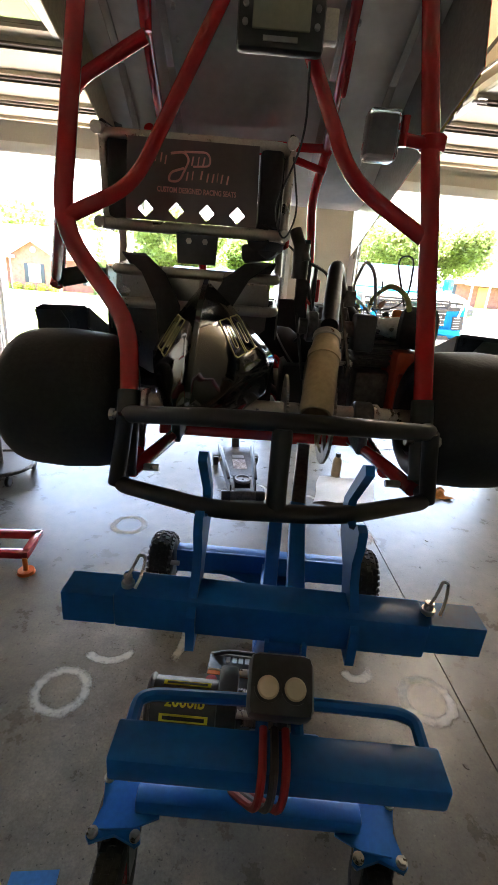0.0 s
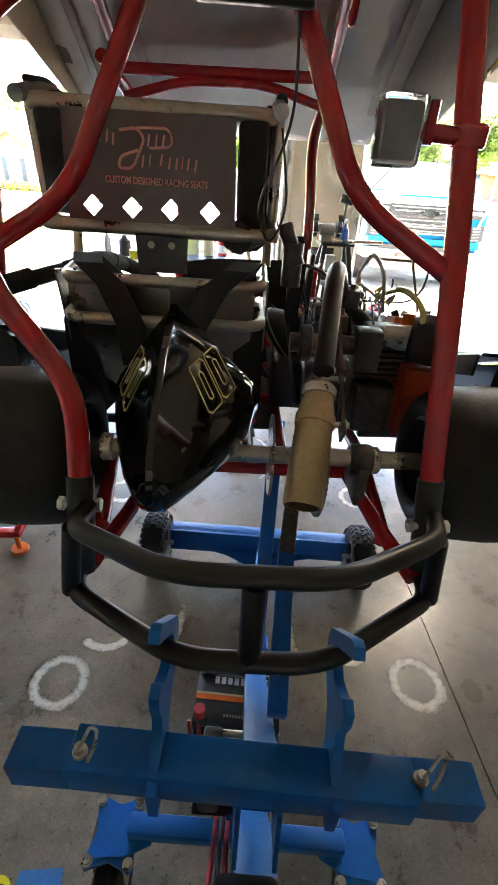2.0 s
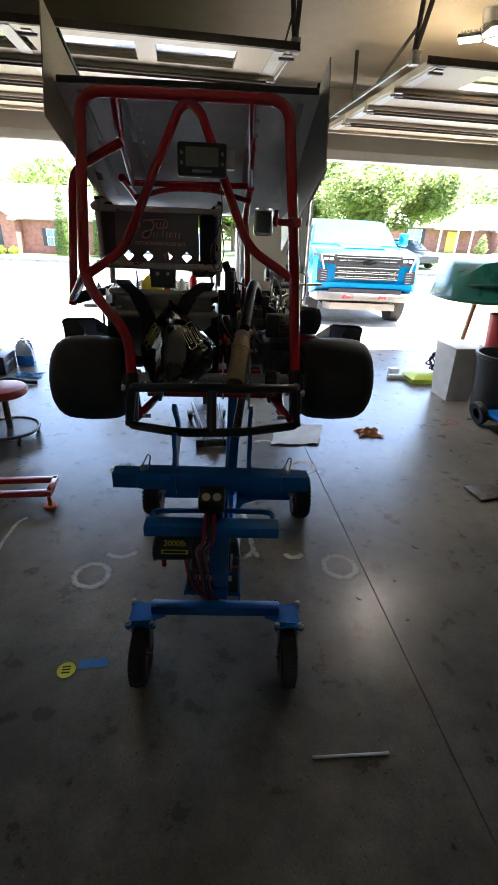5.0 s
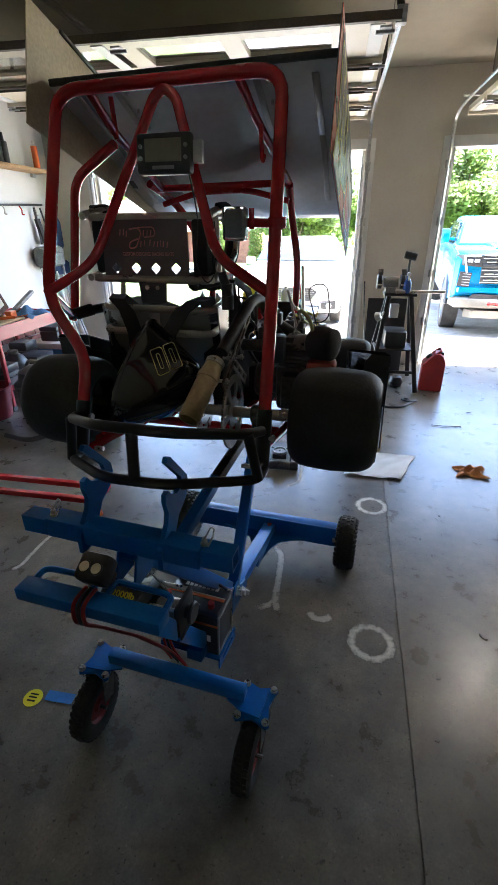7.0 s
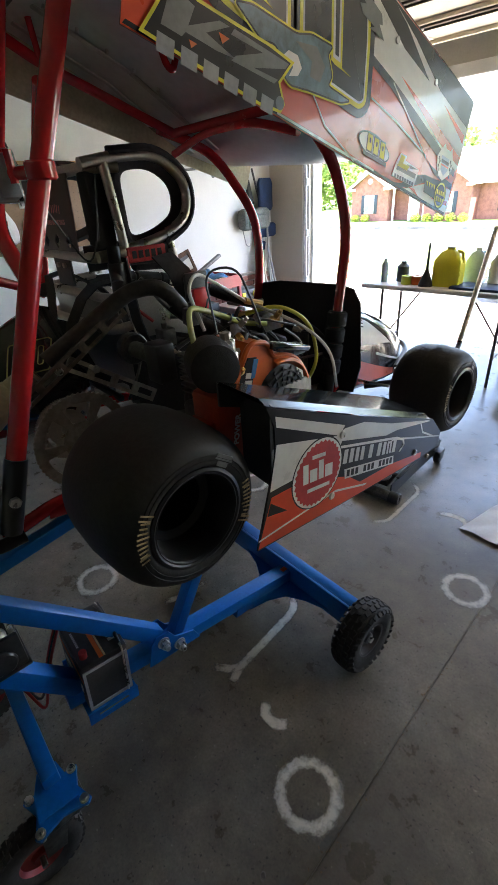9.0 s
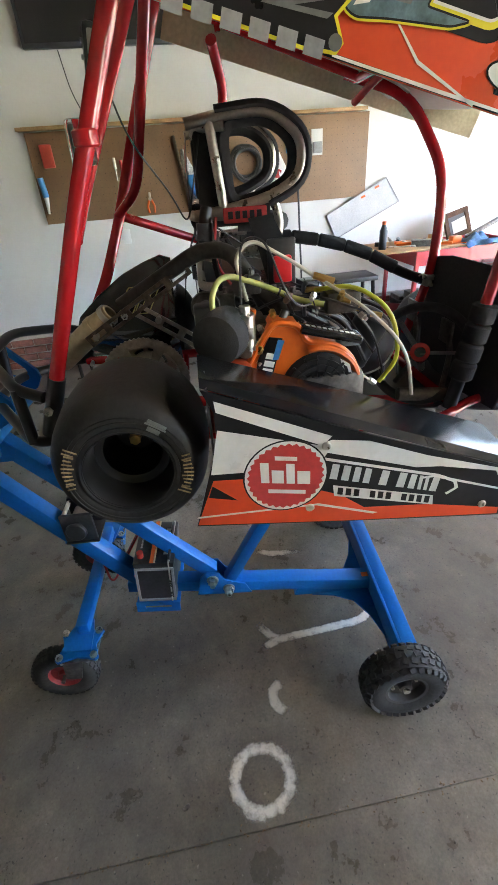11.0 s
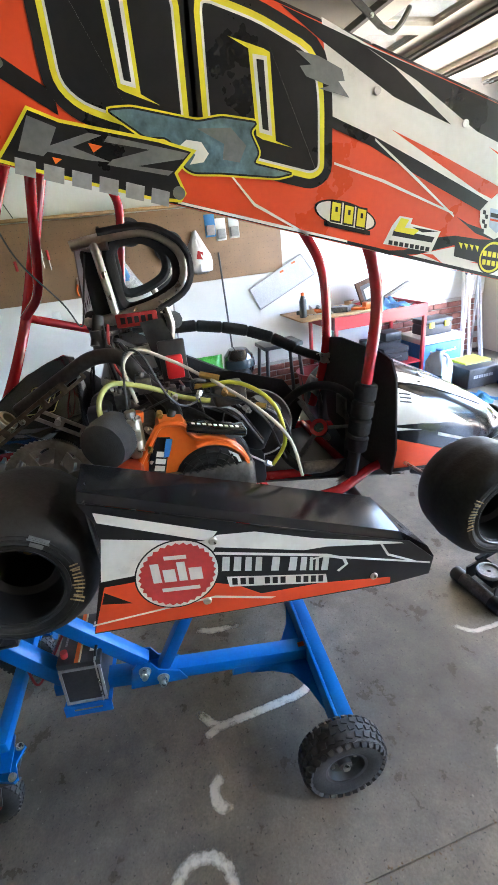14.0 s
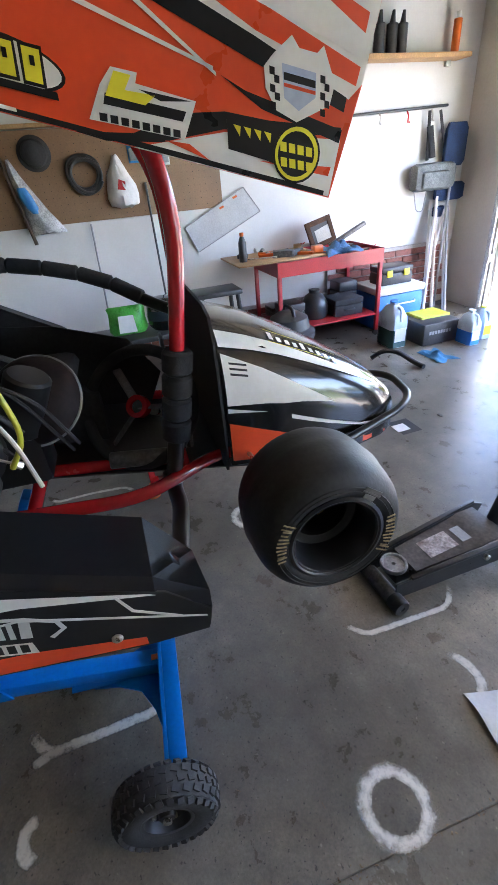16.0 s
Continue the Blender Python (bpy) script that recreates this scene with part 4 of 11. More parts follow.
# the maker's script mark as plain flourishes and bars
mark = [tube([pt @ Vector((-0.05, 0.055, 0.0)), pt @ Vector((-0.02, 0.06, 0)), pt @ Vector((-0.008, 0.045, 0)), pt @ Vector((-0.03, 0.0, 0)), pt @ Vector((-0.055, 0.0, 0)), pt @ Vector((-0.05, 0.018, 0)), pt @ Vector((-0.02, 0.028, 0))], 0.0026, 0.02, 6),
        tube([pt @ Vector((-0.02, 0.06, 0)), pt @ Vector((0.035, 0.062, 0)), pt @ Vector((0.04, 0.035, 0)), pt @ Vector((0.0, 0.032, 0))], 0.0022, 0.015, 6)]
for x, z, w in ((-0.083, 0.046, 0.006), (-0.071, 0.046, 0.006), (-0.061, 0.042, 0.006), (-0.001, 0.043, 0.007), (0.012, 0.043, 0.005), (0.024, 0.043, 0.008),
                (-0.012, 0.012, 0.007), (0.0, 0.014, 0.005), (0.02, 0.016, 0.008), (0.034, 0.012, 0.007), (0.046, 0.012, 0.007), (0.056, 0.014, 0.004), (0.066, 0.012, 0.007), (0.079, 0.01, 0.007)):
    mark.append(plate([(x - w * 0.5, z - 0.009), (x - w * 0.02, z - 0.009), (x + w * 0.42, z + 0.009), (x - w * 0.06, z + 0.009)], 0.0008, pt))
for bm_mark in mark:
    part("print_mark", bm_mark, SCRIPT, panel)
part("neck_bracket", plate([(-0.045, -0.05), (0.045, -0.05), (0.05, 0.02), (-0.05, 0.02)], 0.006, Matrix.Translation((-0.231, 1.33, 1.425)) @ on_y(0)), PLASTIC, kart)
for x in (-0.25, -0.212):
    part("bolt", cyl((x, 1.328, 1.425), (x, 1.318, 1.425), 0.007, seg=6), STEEL, kart)
part("seat_weld", tube([(-0.222, 1.34, 1.34), (-0.222, 1.338, 1.28)], 0.004, 0.01, 6), SEATALU, kart)
for x, s in ((-0.025, 1), (-0.462, -1)):
    hoop = [(x, 1.33, 1.452), (x, 1.4, 1.458), (x, 1.52, 1.48), (x, 1.6, 1.52), (x, 1.605, 1.6), (x, 1.53, 1.66), (x, 1.42, 1.655), (x, 1.33, 1.64)]
    part("headrest_hoop", tube(hoop, 0.013, 0.06), STEEL, kart, "bare steel side hoop of the headrest")
    part("headrest_post", tube([(x, 1.405, 1.458), (x, 1.385, 1.648)], 0.0115), STEEL, kart)
    inner = [(x - s * 0.018, 1.422, 1.468), (x - s * 0.018, 1.51, 1.482), (x - s * 0.018, 1.586, 1.522), (x - s * 0.018, 1.588, 1.598), (x - s * 0.018, 1.523, 1.646), (x - s * 0.018, 1.412, 1.642)]
    part("hoop_pad", tube(inner, 0.0135, 0.05, 8, closed=True, flat=1.3), FOAM, kart, "black foam headrest pad")
    part("hoop_pad", tube([(x + s * 0.004, 1.4, 1.664), (x + s * 0.004, 1.53, 1.674), (x + s * 0.004, 1.62, 1.61), (x + s * 0.004, 1.615, 1.51), (x + s * 0.004, 1.52, 1.465)], 0.008, 0.06, 8, flat=1.4), FOAM, kart)
    part("headrest_leg", tube([(x, 1.53, 1.485), (x, 1.545, 1.42), (x, 1.53, 1.36)], 0.011, 0.02), STEEL, kart)
    part("side_pad", box(min(x - s * 0.016, x - s * 0.07), max(x - s * 0.016, x - s * 0.07), 1.345, 1.4, 1.465, 1.63, 0.012), FOAM, kart, "black padded headrest wing")
    part("seat_side", sheet(loft([[(x, 1.37, 1.36), (x, 1.55, 1.33)], [(x, 1.4, 1.2), (x, 1.6, 1.2)], [(x, 1.45, 1.1), (x, 1.7, 1.07)]], cap=False, closed=False), 0.004), SEATALU, kart)
part("collar_pad", tube([(-0.06, 1.44, 1.43), (-0.05, 1.53, 1.425), (-0.12, 1.56, 1.415)], 0.026, 0.05, 10), FOAM, kart, "black padded harness collar with a red band")
part("collar_pad", tube([(-0.09, 1.33, 1.445), (-0.045, 1.42, 1.452), (-0.04, 1.52, 1.445)], 0.03, 0.05, 12), FABRIC, kart)
part("collar_band", box(-0.018, -0.009, 1.4, 1.51, 1.43, 1.466, 0.004), REDFAB, kart, "red band on the harness collar")
part("name_bar", join(*[box(-0.0095, -0.0078, 1.412 + 0.018 * k, 1.424 + 0.018 * k, 1.44, 1.457) for k in range(5)]), DECALBLACK, kart)
for sgn in (-1, 1):
    strap = []
    for off, y, z in ((0.05, 1.27, 1.2), (0.06, 1.282, 1.28), (0.1, 1.31, 1.35), (0.145, 1.33, 1.385), (0.165, 1.39, 1.392), (0.14, 1.48, 1.33), (0.11, 1.58, 1.2)):
        strap.append([(-0.23 + sgn * off - 0.03, y, z), (-0.23 + sgn * off + 0.028, y, z)])
    part("harness_strap", sheet(loft(strap, cap=False, closed=False), 0.003), FABRIC, kart, "black harness webbing")
part("harness_strap", sheet(loft([[(0.0, 1.46, 1.44), (0.0, 1.52, 1.445)], [(0.05, 1.47, 1.4), (0.05, 1.535, 1.405)], [(0.076, 1.49, 1.31), (0.076, 1.56, 1.31)], [(0.085, 1.51, 1.22), (0.085, 1.58, 1.22)]], cap=False, closed=False), 0.004), FABRIC, kart)
part("buckle_body", box(0.074, 0.086, 1.492, 1.562, 1.262, 1.4, 0.005), PLASTIC, kart)
part("buckle", box(0.082, 0.098, 1.505, 1.55, 1.3, 1.362, 0.005), mat("bright_red_buckle", (0.72, 0.02, 0.025), 0.35), kart, "red plastic belt buckle")
# data display on the hoop and a clear camera box on the side tube
dm = Matrix.Translation((-0.077, 1.155, 1.775)) @ Matrix.Rotation(radians(-8), 4, "X")
disp = part("data_display", box(-0.076, 0.076, -0.014, 0.014, -0.047, 0.047, 0.009, dm), PLASTIC, kart, "black data display with grey screen")
part("screen", box(-0.05, 0.05, -0.018, -0.012, -0.02, 0.032, 0.002, dm), LCD, disp)
for x in (-0.062, 0.062):
    for z in (-0.012, 0.015):
        part("button", cyl(dm @ Vector((x, -0.012, z)), dm @ Vector((x, -0.019, z)), 0.005, seg=10), GREY, disp)
part("lettering_stroke", box(-0.03, 0.03, -0.0165, -0.0145, -0.037, -0.029, 0, dm), GREY, disp)
part("display_bracket", box(0.07, 0.1, 0.0, 0.02, -0.02, 0.03, 0.003, dm), ALU, disp)
part("display_cable", tube([(-0.02, 1.17, 1.73), (-0.01, 1.2, 1.62), (-0.06, 1.28, 1.5), (-0.03, 1.31, 1.43), (0.0, 1.33, 1.5), (-0.02, 1.36, 1.62)], 0.0022, 0.08, 6), PLASTIC, kart)
camb = part("camera_case", box(0.088, 0.148, 1.098, 1.142, 1.572, 1.652, 0.008), CLEARP, kart, "clear plastic action camera case")
part("camera_body", box(0.094, 0.142, 1.104, 1.138, 1.58, 1.644, 0.006), GREY, camb)
part("camera_mount", join(cyl((0.148, 1.13, 1.615), (0.225, 1.148, 1.612), 0.011, seg=12), cyl((0.222, 1.148, 1.6), (0.222, 1.148, 1.628), 0.024, seg=18, rim=0.003), cyl((0.16, 1.125, 1.6), (0.16, 1.125, 1.648), 0.007, seg=8)), RED, kart, "red clamp mount")

# engine
part("crankcase", join(box(0.17, 0.36, 1.42, 1.66, 0.99, 1.16, 0.02), box(0.2, 0.34, 1.36, 1.44, 1.02, 1.14, 0.012), cyl((0.12, 1.5, 1.08), (0.18, 1.5, 1.08), 0.05, seg=20, rim=0.005)), GREASE, kart, "oily cast engine block")
head = part("cylinder_head", box(0.21, 0.31, 1.385, 1.455, 1.15, 1.27, 0.006), GREASE, kart)
for k in range(7):
    part("cooling_fin", box(0.19, 0.33, 1.37, 1.47, 1.16 + k * 0.014, 1.168 + k * 0.014, 0.002), GREASE, head)
sm = Matrix.Translation((0.33, 1.575, 1.125)) @ Matrix.Rotation(radians(90), 4, "Y")
cowl = [(1.395, 1.185), (1.46, 1.28), (1.512, 1.27), (1.528, 1.232), (1.56, 1.228), (1.6, 1.215), (1.63, 1.185), (1.645, 1.14), (1.64, 1.08), (1.6, 1.07), (1.42, 1.08)]
shroud = part("blower_shroud", plate(cowl, 0.06, on_x(0.283)), ORANGE, kart, "orange plastic engine cowl")
bmesh_rim = tube([(0.343, y, z) for y, z in cowl], 0.007, 0.02, 8, closed=True)
part("cowl_rim", bmesh_rim, ORANGE, shroud)
sm = Matrix.Translation((0.3445, 1.553, 1.125)) @ Matrix.Rotation(radians(90), 4, "Y")
STARTER = mat("matt_black_starter", (0.012, 0.012, 0.013), 0.4, var=0.2)
part("starter_housing", lathe([(0.0, 0.006), (0.07, 0.006), (0.082, 0.0)], sm, 32), STARTER, shroud, "black finned starter housing")
part("sticker", plate([(1.6, 1.19), (1.622, 1.175), (1.634, 1.13), (1.618, 1.128)], 0.0015, on_x(0.3515)), DECALWHITE, shroud)
part("sticker", plate([(1.606, 1.178), (1.616, 1.17), (1.627, 1.135), (1.62, 1.134)], 0.0012, on_x(0.353)), DECALBLACK, shroud)
part("cowl_arc", lathe([(0.082, 0.0), (0.09, 0.012), (0.096, 0.01), (0.1, 0.0)], sm @ Matrix.Rotation(radians(50), 4, "Z"), 20, 0.4), ORANGE, shroud)
part("starter_grille", join(*[frame_plate(circle(r, 28), circle(r - 0.004, 28), 0.011, sm) for r in (0.07, 0.056, 0.042, 0.028)], *[beam(sm @ Vector((0.02 * math.cos(a), 0.02 * math.sin(a), 0.008)), sm @ Vector((0.078 * math.cos(a), 0.078 * math.sin(a), 0.008)), 0.004, 0.005, bevel=0) for a in [k * math.pi / 8 for k in range(16)]]), STARTER, shroud, "black recoil starter grille")
part("sticker", plate([(1.412, 1.15), (1.45, 1.15), (1.478, 1.245), (1.45, 1.25), (1.425, 1.205)], 0.0015, on_x(0.3432)), DECALBLACK, shroud)
part("sticker", plate([(1.455, 1.2), (1.468, 1.2), (1.482, 1.24), (1.468, 1.243)], 0.0012, on_x(0.3448)), BLUEPL, shroud)
for k in range(4):
    part("name_bar", plate([(1.425 + 0.005 * k, 1.156 + 0.0165 * k), (1.446 + 0.005 * k, 1.15 + 0.0165 * k), (1.45 + 0.005 * k, 1.162 + 0.0165 * k), (1.429 + 0.005 * k, 1.168 + 0.0165 * k)], 0.001, on_x(0.3449)), DECALWHITE, shroud)
part("lettering", writing("POWER", 0.02, on_x(0.3855) @ Matrix.Translation((1.372, 1.12, 0)) @ Matrix.Rotation(radians(80), 4, "Z"), 0.001, 0.0006), DECALWHITE, shroud)
part("fin_cover", join(box(0.29, 0.385, 1.325, 1.41, 1.03, 1.205, 0.014), box(0.3, 0.372, 1.31, 1.33, 1.05, 1.15, 0.008)), mat("red_orange_cover", (0.45, 0.06, 0.02), 0.38, var=0.15), kart)
part("air_filter", lathe([(0, 0), (0.04, 0), (0.052, 0.01), (0.054, 0.05), (0.05, 0.082), (0.03, 0.092), (0, 0.092)], axes((0.3, 1.375, 1.262), (0.4, 1.325, 1.262)), 28), FABRIC, kart, "black fabric-covered air filter")
part("carburettor", join(cyl((0.305, 1.37, 1.26), (0.25, 1.4, 1.25), 0.028, seg=16, rim=0.003), cyl((0.33, 1.405, 1.21), (0.33, 1.405, 1.3), 0.02, seg=14, rim=0.003), box(0.31, 0.352, 1.39, 1.42, 1.25, 1.275, 0.004), cyl((0.33, 1.405, 1.3), (0.33, 1.405, 1.315), 0.012, seg=8)), ZINC, kart)
part("carb_cap", cyl((0.3, 1.415, 1.275), (0.3, 1.42, 1.3), 0.013, seg=10, rim=0.002), ORANGE, kart)
top_cover = part("top_cover", beam((0.335, 1.515, 1.262), (0.335, 1.645, 1.226), 0.05, 0.016, bevel=0.004), GLOSSBLACK, kart, "glossy black name plate over the cowl")
for k in range(9):
    p = Vector((0.342, 1.528 + 0.012 * k, 1.2672 - 0.0033 * k))
    part("name_bar", beam(p, p + Vector((0, 0.0075, -0.0021)), 0.009, 0.0012, bevel=0), DECALWHITE, top_cover)
part("fuel_hose", tube([(0.31, 1.345, 1.26), (0.3, 1.34, 1.335), (0.26, 1.37, 1.365), (0.24, 1.45, 1.335), (0.25, 1.53, 1.295), (0.27, 1.585, 1.285)], 0.0064, 0.06, 10), HOSE, kart, "yellow tinted fuel hose")
part("fuel_hose", tube([(0.2, 1.58, 1.3), (0.24, 1.66, 1.315), (0.28, 1.74, 1.26), (0.29, 1.76, 1.15), (0.28, 1.72, 1.09)], 0.0052, 0.07, 10), mat("yellow_hose", (0.52, 0.5, 0.04), 0.3), kart, "bright yellow hose")
part("clear_hose", tube([(0.24, 1.42, 1.3), (0.22, 1.4, 1.39), (0.2, 1.44, 1.42), (0.2, 1.54, 1.36), (0.21, 1.58, 1.33)], 0.0044, 0.05, 8), CLEARHOSE, kart, "milky plastic hose")
part("clear_hose", tube([(0.22, 1.6, 1.32), (0.3, 1.68, 1.27), (0.34, 1.755, 1.19), (0.345, 1.775, 1.08)], 0.0042, 0.07, 8), CLEARHOSE, kart, "milky plastic hose")
part("throttle_cable", tube([(0.31, 1.4, 1.31), (0.27, 1.41, 1.43), (0.33, 1.45, 1.44), (0.35, 1.5, 1.3), (0.2, 1.6, 1.28)], 0.0025, 0.08, 6), PLASTIC, kart)
part("brass_fitting", join(cyl((0.21, 1.575, 1.335), (0.22, 1.62, 1.32), 0.008, seg=8), cyl((0.19, 1.56, 1.3), (0.2, 1.6, 1.3), 0.007, seg=8)), BRASS, kart)
part("fuel_pump", box(0.17, 0.24, 1.6, 1.68, 1.25, 1.3, 0.008), GREASE, kart)
part("coil_box", box(0.165, 0.22, 1.3, 1.35, 1.2, 1.29, 0.008), PLASTIC, kart)
part("jackshaft", join(cyl((0.03, 1.33, 1.25), (0.19, 1.33, 1.25), 0.02, seg=16), cyl((0.05, 1.33, 1.25), (0.075, 1.33, 1.25), 0.038, seg=20, rim=0.003)), GREASE, kart)
part("clutch", cyl((0.085, 1.5, 1.08), (0.13, 1.5, 1.08), 0.062, seg=24, rim=0.006), GREASE, kart)
part("header_pipe", tube([(0.13, 1.42, 1.35), (0.15, 1.45, 1.31), (0.2, 1.5, 1.27), (0.24, 1.5, 1.24)], 0.019, 0.04), WRAP, kart)
for wire in (tube([(0.03, 1.4, 1.4), (0.07, 1.46, 1.3), (0.1, 1.58, 1.22), (0.05, 1.7, 1.15)], 0.006, 0.06, 6), tube([(0.02, 1.38, 1.42), (0.02, 1.38, 1.3), (0.04, 1.36, 1.2), (0.05, 1.3, 1.12)], 0.004, 0.05, 6), tube([(0.04, 1.37, 1.4), (0.1, 1.4, 1.38), (0.12, 1.47, 1.33)], 0.004, 0.04, 6)):
    part("wire", wire, PLASTIC, kart)
part("spark_wire", tube([(0.02, 1.38, 1.45), (0.035, 1.37, 1.4), (0.02, 1.37, 1.34), (0.06, 1.4, 1.3)], 0.004, 0.04, 6), REDFAB, kart)
part("kill_lever", join(cyl((0.0, 1.36, 1.47), (0.03, 1.34, 1.4), 0.015, seg=10), cyl((0.02, 1.35, 1.44), (0.02, 1.35, 1.36), 0.02, seg=12)), PLASTIC, kart)

# seat cushion, bolsters and the clutter of the cockpit
part("seat_cushion", box(-0.42, -0.07, 1.44, 1.8, 1.03, 1.09, 0.03), FABRIC, kart, "black seat cushion")
for x, s in ((-0.055, 1), (-0.435, -1)):
    part("seat_bolster", loft([[(x + s * d * 0.035, y, z0 + (z1 - z0) * h) for d, h in ((-1, 0), (-1, 0.8), (-0.5, 1), (0.5, 1), (1, 0.8), (1, 0))] for y, z0, z1 in ((1.4, 1.02, 1.3), (1.5, 1.0, 1.29), (1.62, 0.98, 1.22), (1.76, 0.96, 1.14), (1.86, 0.95, 1.06))]), FOAM, kart, "black padded seat bolster")
part("throttle_box", box(0.02, 0.13, 1.6, 1.74, 0.95, 1.1, 0.014), STARTER, kart)
part("oil_catch_can", cyl((0.11, 1.7, 1.08), (0.12, 1.76, 1.2), 0.045, seg=20, rim=0.006), STARTER, kart)
part("spark_cap", box(0.3, 0.345, 1.6, 1.65, 1.21, 1.235, 0.008), mat("pale_blue_grey_cap", (0.3, 0.36, 0.42), 0.4), kart)
part("crank_cover", cyl((0.15, 1.6, 1.08), (0.19, 1.6, 1.08), 0.085, seg=28, rim=0.01), STARTER, kart)
part("chain_guard", lathe([(0.0, 0.05), (0.04, 0.047), (0.075, 0.034), (0.097, 0.01), (0.1, 0.0), (0.1, -0.012)], axes((0.06, 1.74, 1.12), (0.16, 1.72, 1.2)), 28), mat("dark_maroon_guard", (0.018, 0.01, 0.009), 0.6, var=0.3, scale=10, spec=0.25), kart, "dark maroon domed chain guard")
part("guard_rim", tube([axes((0.06, 1.74, 1.12), (0.16, 1.72, 1.2)) @ Vector((0.101 * math.cos(q), 0.101 * math.sin(q), 0.0)) for q in [2 * math.pi * k / 24 for k in range(24)]], 0.0032, 0.02, 8, closed=True), GREY, kart)
rnd_hose = random.Random(31)
for k in range(16):
    p = Vector((rnd_hose.uniform(0.05, 0.3), rnd_hose.uniform(1.36, 1.6), rnd_hose.uniform(1.2, 1.33)))
    q = Vector((rnd_hose.uniform(0.04, 0.3), rnd_hose.uniform(1.52, 1.78), rnd_hose.uniform(1.04, 1.26)))
    mid = (p + q) / 2 + Vector((rnd_hose.uniform(-0.03, 0.05), rnd_hose.uniform(-0.03, 0.03), rnd_hose.uniform(0.02, 0.07)))
    part("wire" if k % 3 else "braided_line", tube([p, mid, q], 0.0028 if k % 3 else 0.0055, 0.08, 6), (STEEL, PLASTIC, FABRIC, PLASTIC)[k % 4], kart)
    if k % 4 == 0:
        part("line_fitting", cyl(q, q + (q - mid).normalized() * 0.02, 0.008, seg=6), ZINC if k % 8 else BRASS, kart)
for p in ((0.14, 1.38, 1.3), (0.17, 1.44, 1.34), (0.12, 1.5, 1.29), (0.2, 1.53, 1.3), (0.09, 1.6, 1.25)):
    part("engine_bracket", join(box(p[0] - 0.02, p[0] + 0.016, p[1] - 0.016, p[1] + 0.02, p[2] - 0.04, p[2], 0.004), cyl((p[0], p[1], p[2]), (p[0], p[1], p[2] + 0.012), 0.007, seg=6)), GREASE, kart)
for k, p in enumerate(((0.33, 1.425, 1.235), (0.335, 1.43, 1.215), (0.328, 1.42, 1.2), (0.32, 1.44, 1.255), (0.3, 1.465, 1.29), (0.27, 1.5, 1.3), (0.255, 1.565, 1.305), (0.27, 1.62, 1.295), (0.29, 1.66, 1.262))):
    p = Vector(p)
    q = p + Vector((0.012, 0.006 * (k % 3 - 1), 0.012 * (1 if k % 2 else -0.4)))
    part("fitting", join(cyl(p, q, 0.0075, seg=6), cyl(q, q + (q - p) * 0.5, 0.0045, seg=10)), (ZINC, BRASS, STEEL)[k % 3], kart)
for p, q in (((0.26, 1.5, 1.315), (0.285, 1.515, 1.275)), ((0.262, 1.56, 1.3), (0.29, 1.565, 1.265)), ((0.24, 1.42, 1.34), (0.25, 1.43, 1.37))):
    part("cable_tie", tube([p, (Vector(p) + Vector(q)) / 2 + Vector((0.006, 0, 0)), q], 0.0018, 0.01, 6), PLASTIC, kart)
part("plug_boot", tube([(0.3, 1.47, 1.22), (0.3, 1.48, 1.26), (0.29, 1.495, 1.285)], 0.009, 0.02, 10), PLASTIC, kart)
part("brake_cylinder", cyl((0.09, 1.86, 0.95), (0.1, 2.02, 0.935), 0.02, seg=14, rim=0.003), GREASE, kart)
for x in (-0.02, -0.26):
    part("pedal", join(tube([(x, 2.06, 0.88), (x, 2.07, 1.02), (x, 2.05, 1.08)], 0.009, 0.03, 8), box(x - 0.035, x + 0.035, 2.04, 2.05, 1.05, 1.12, 0.004)), GREASE, kart)
for k, (p, q) in enumerate((((0.17, 1.63, 1.28), (0.13, 1.8, 1.02)), ((0.22, 1.7, 1.24), (0.16, 1.82, 1.05)), ((0.06, 1.45, 1.3), (0.1, 1.7, 1.18)))):
    mid = (Vector(p) + Vector(q)) / 2 + Vector((0.03, 0.02, 0.04))
    part("wire", tube([p, mid, q], 0.004, 0.08, 6), PLASTIC, kart)
for p in ((0.225, 1.655, 1.262), (0.262, 1.695, 1.252), (0.236, 1.63, 1.285)):
    part("brass_fitting", cyl(p, (p[0] + 0.012, p[1] + 0.022, p[2] - 0.004), 0.007, seg=8), BRASS, kart)
part("zip_tie", lathe([(0.0085, -0.002), (0.0105, -0.002), (0.0105, 0.002), (0.0085, 0.002)], axes((0.245, 1.49, 1.315), (0.25, 1.53, 1.295)), 12), PLASTIC, kart)
part("hanging_strap", sheet(loft([[(0.01, 1.37, 1.45), (0.04, 1.37, 1.45)], [(0.02, 1.36, 1.38), (0.05, 1.37, 1.38)], [(0.015, 1.37, 1.3), (0.045, 1.38, 1.3)], [(0.03, 1.38, 1.24), (0.06, 1.39, 1.24)]], cap=False, closed=False), 0.004), FABRIC, kart)

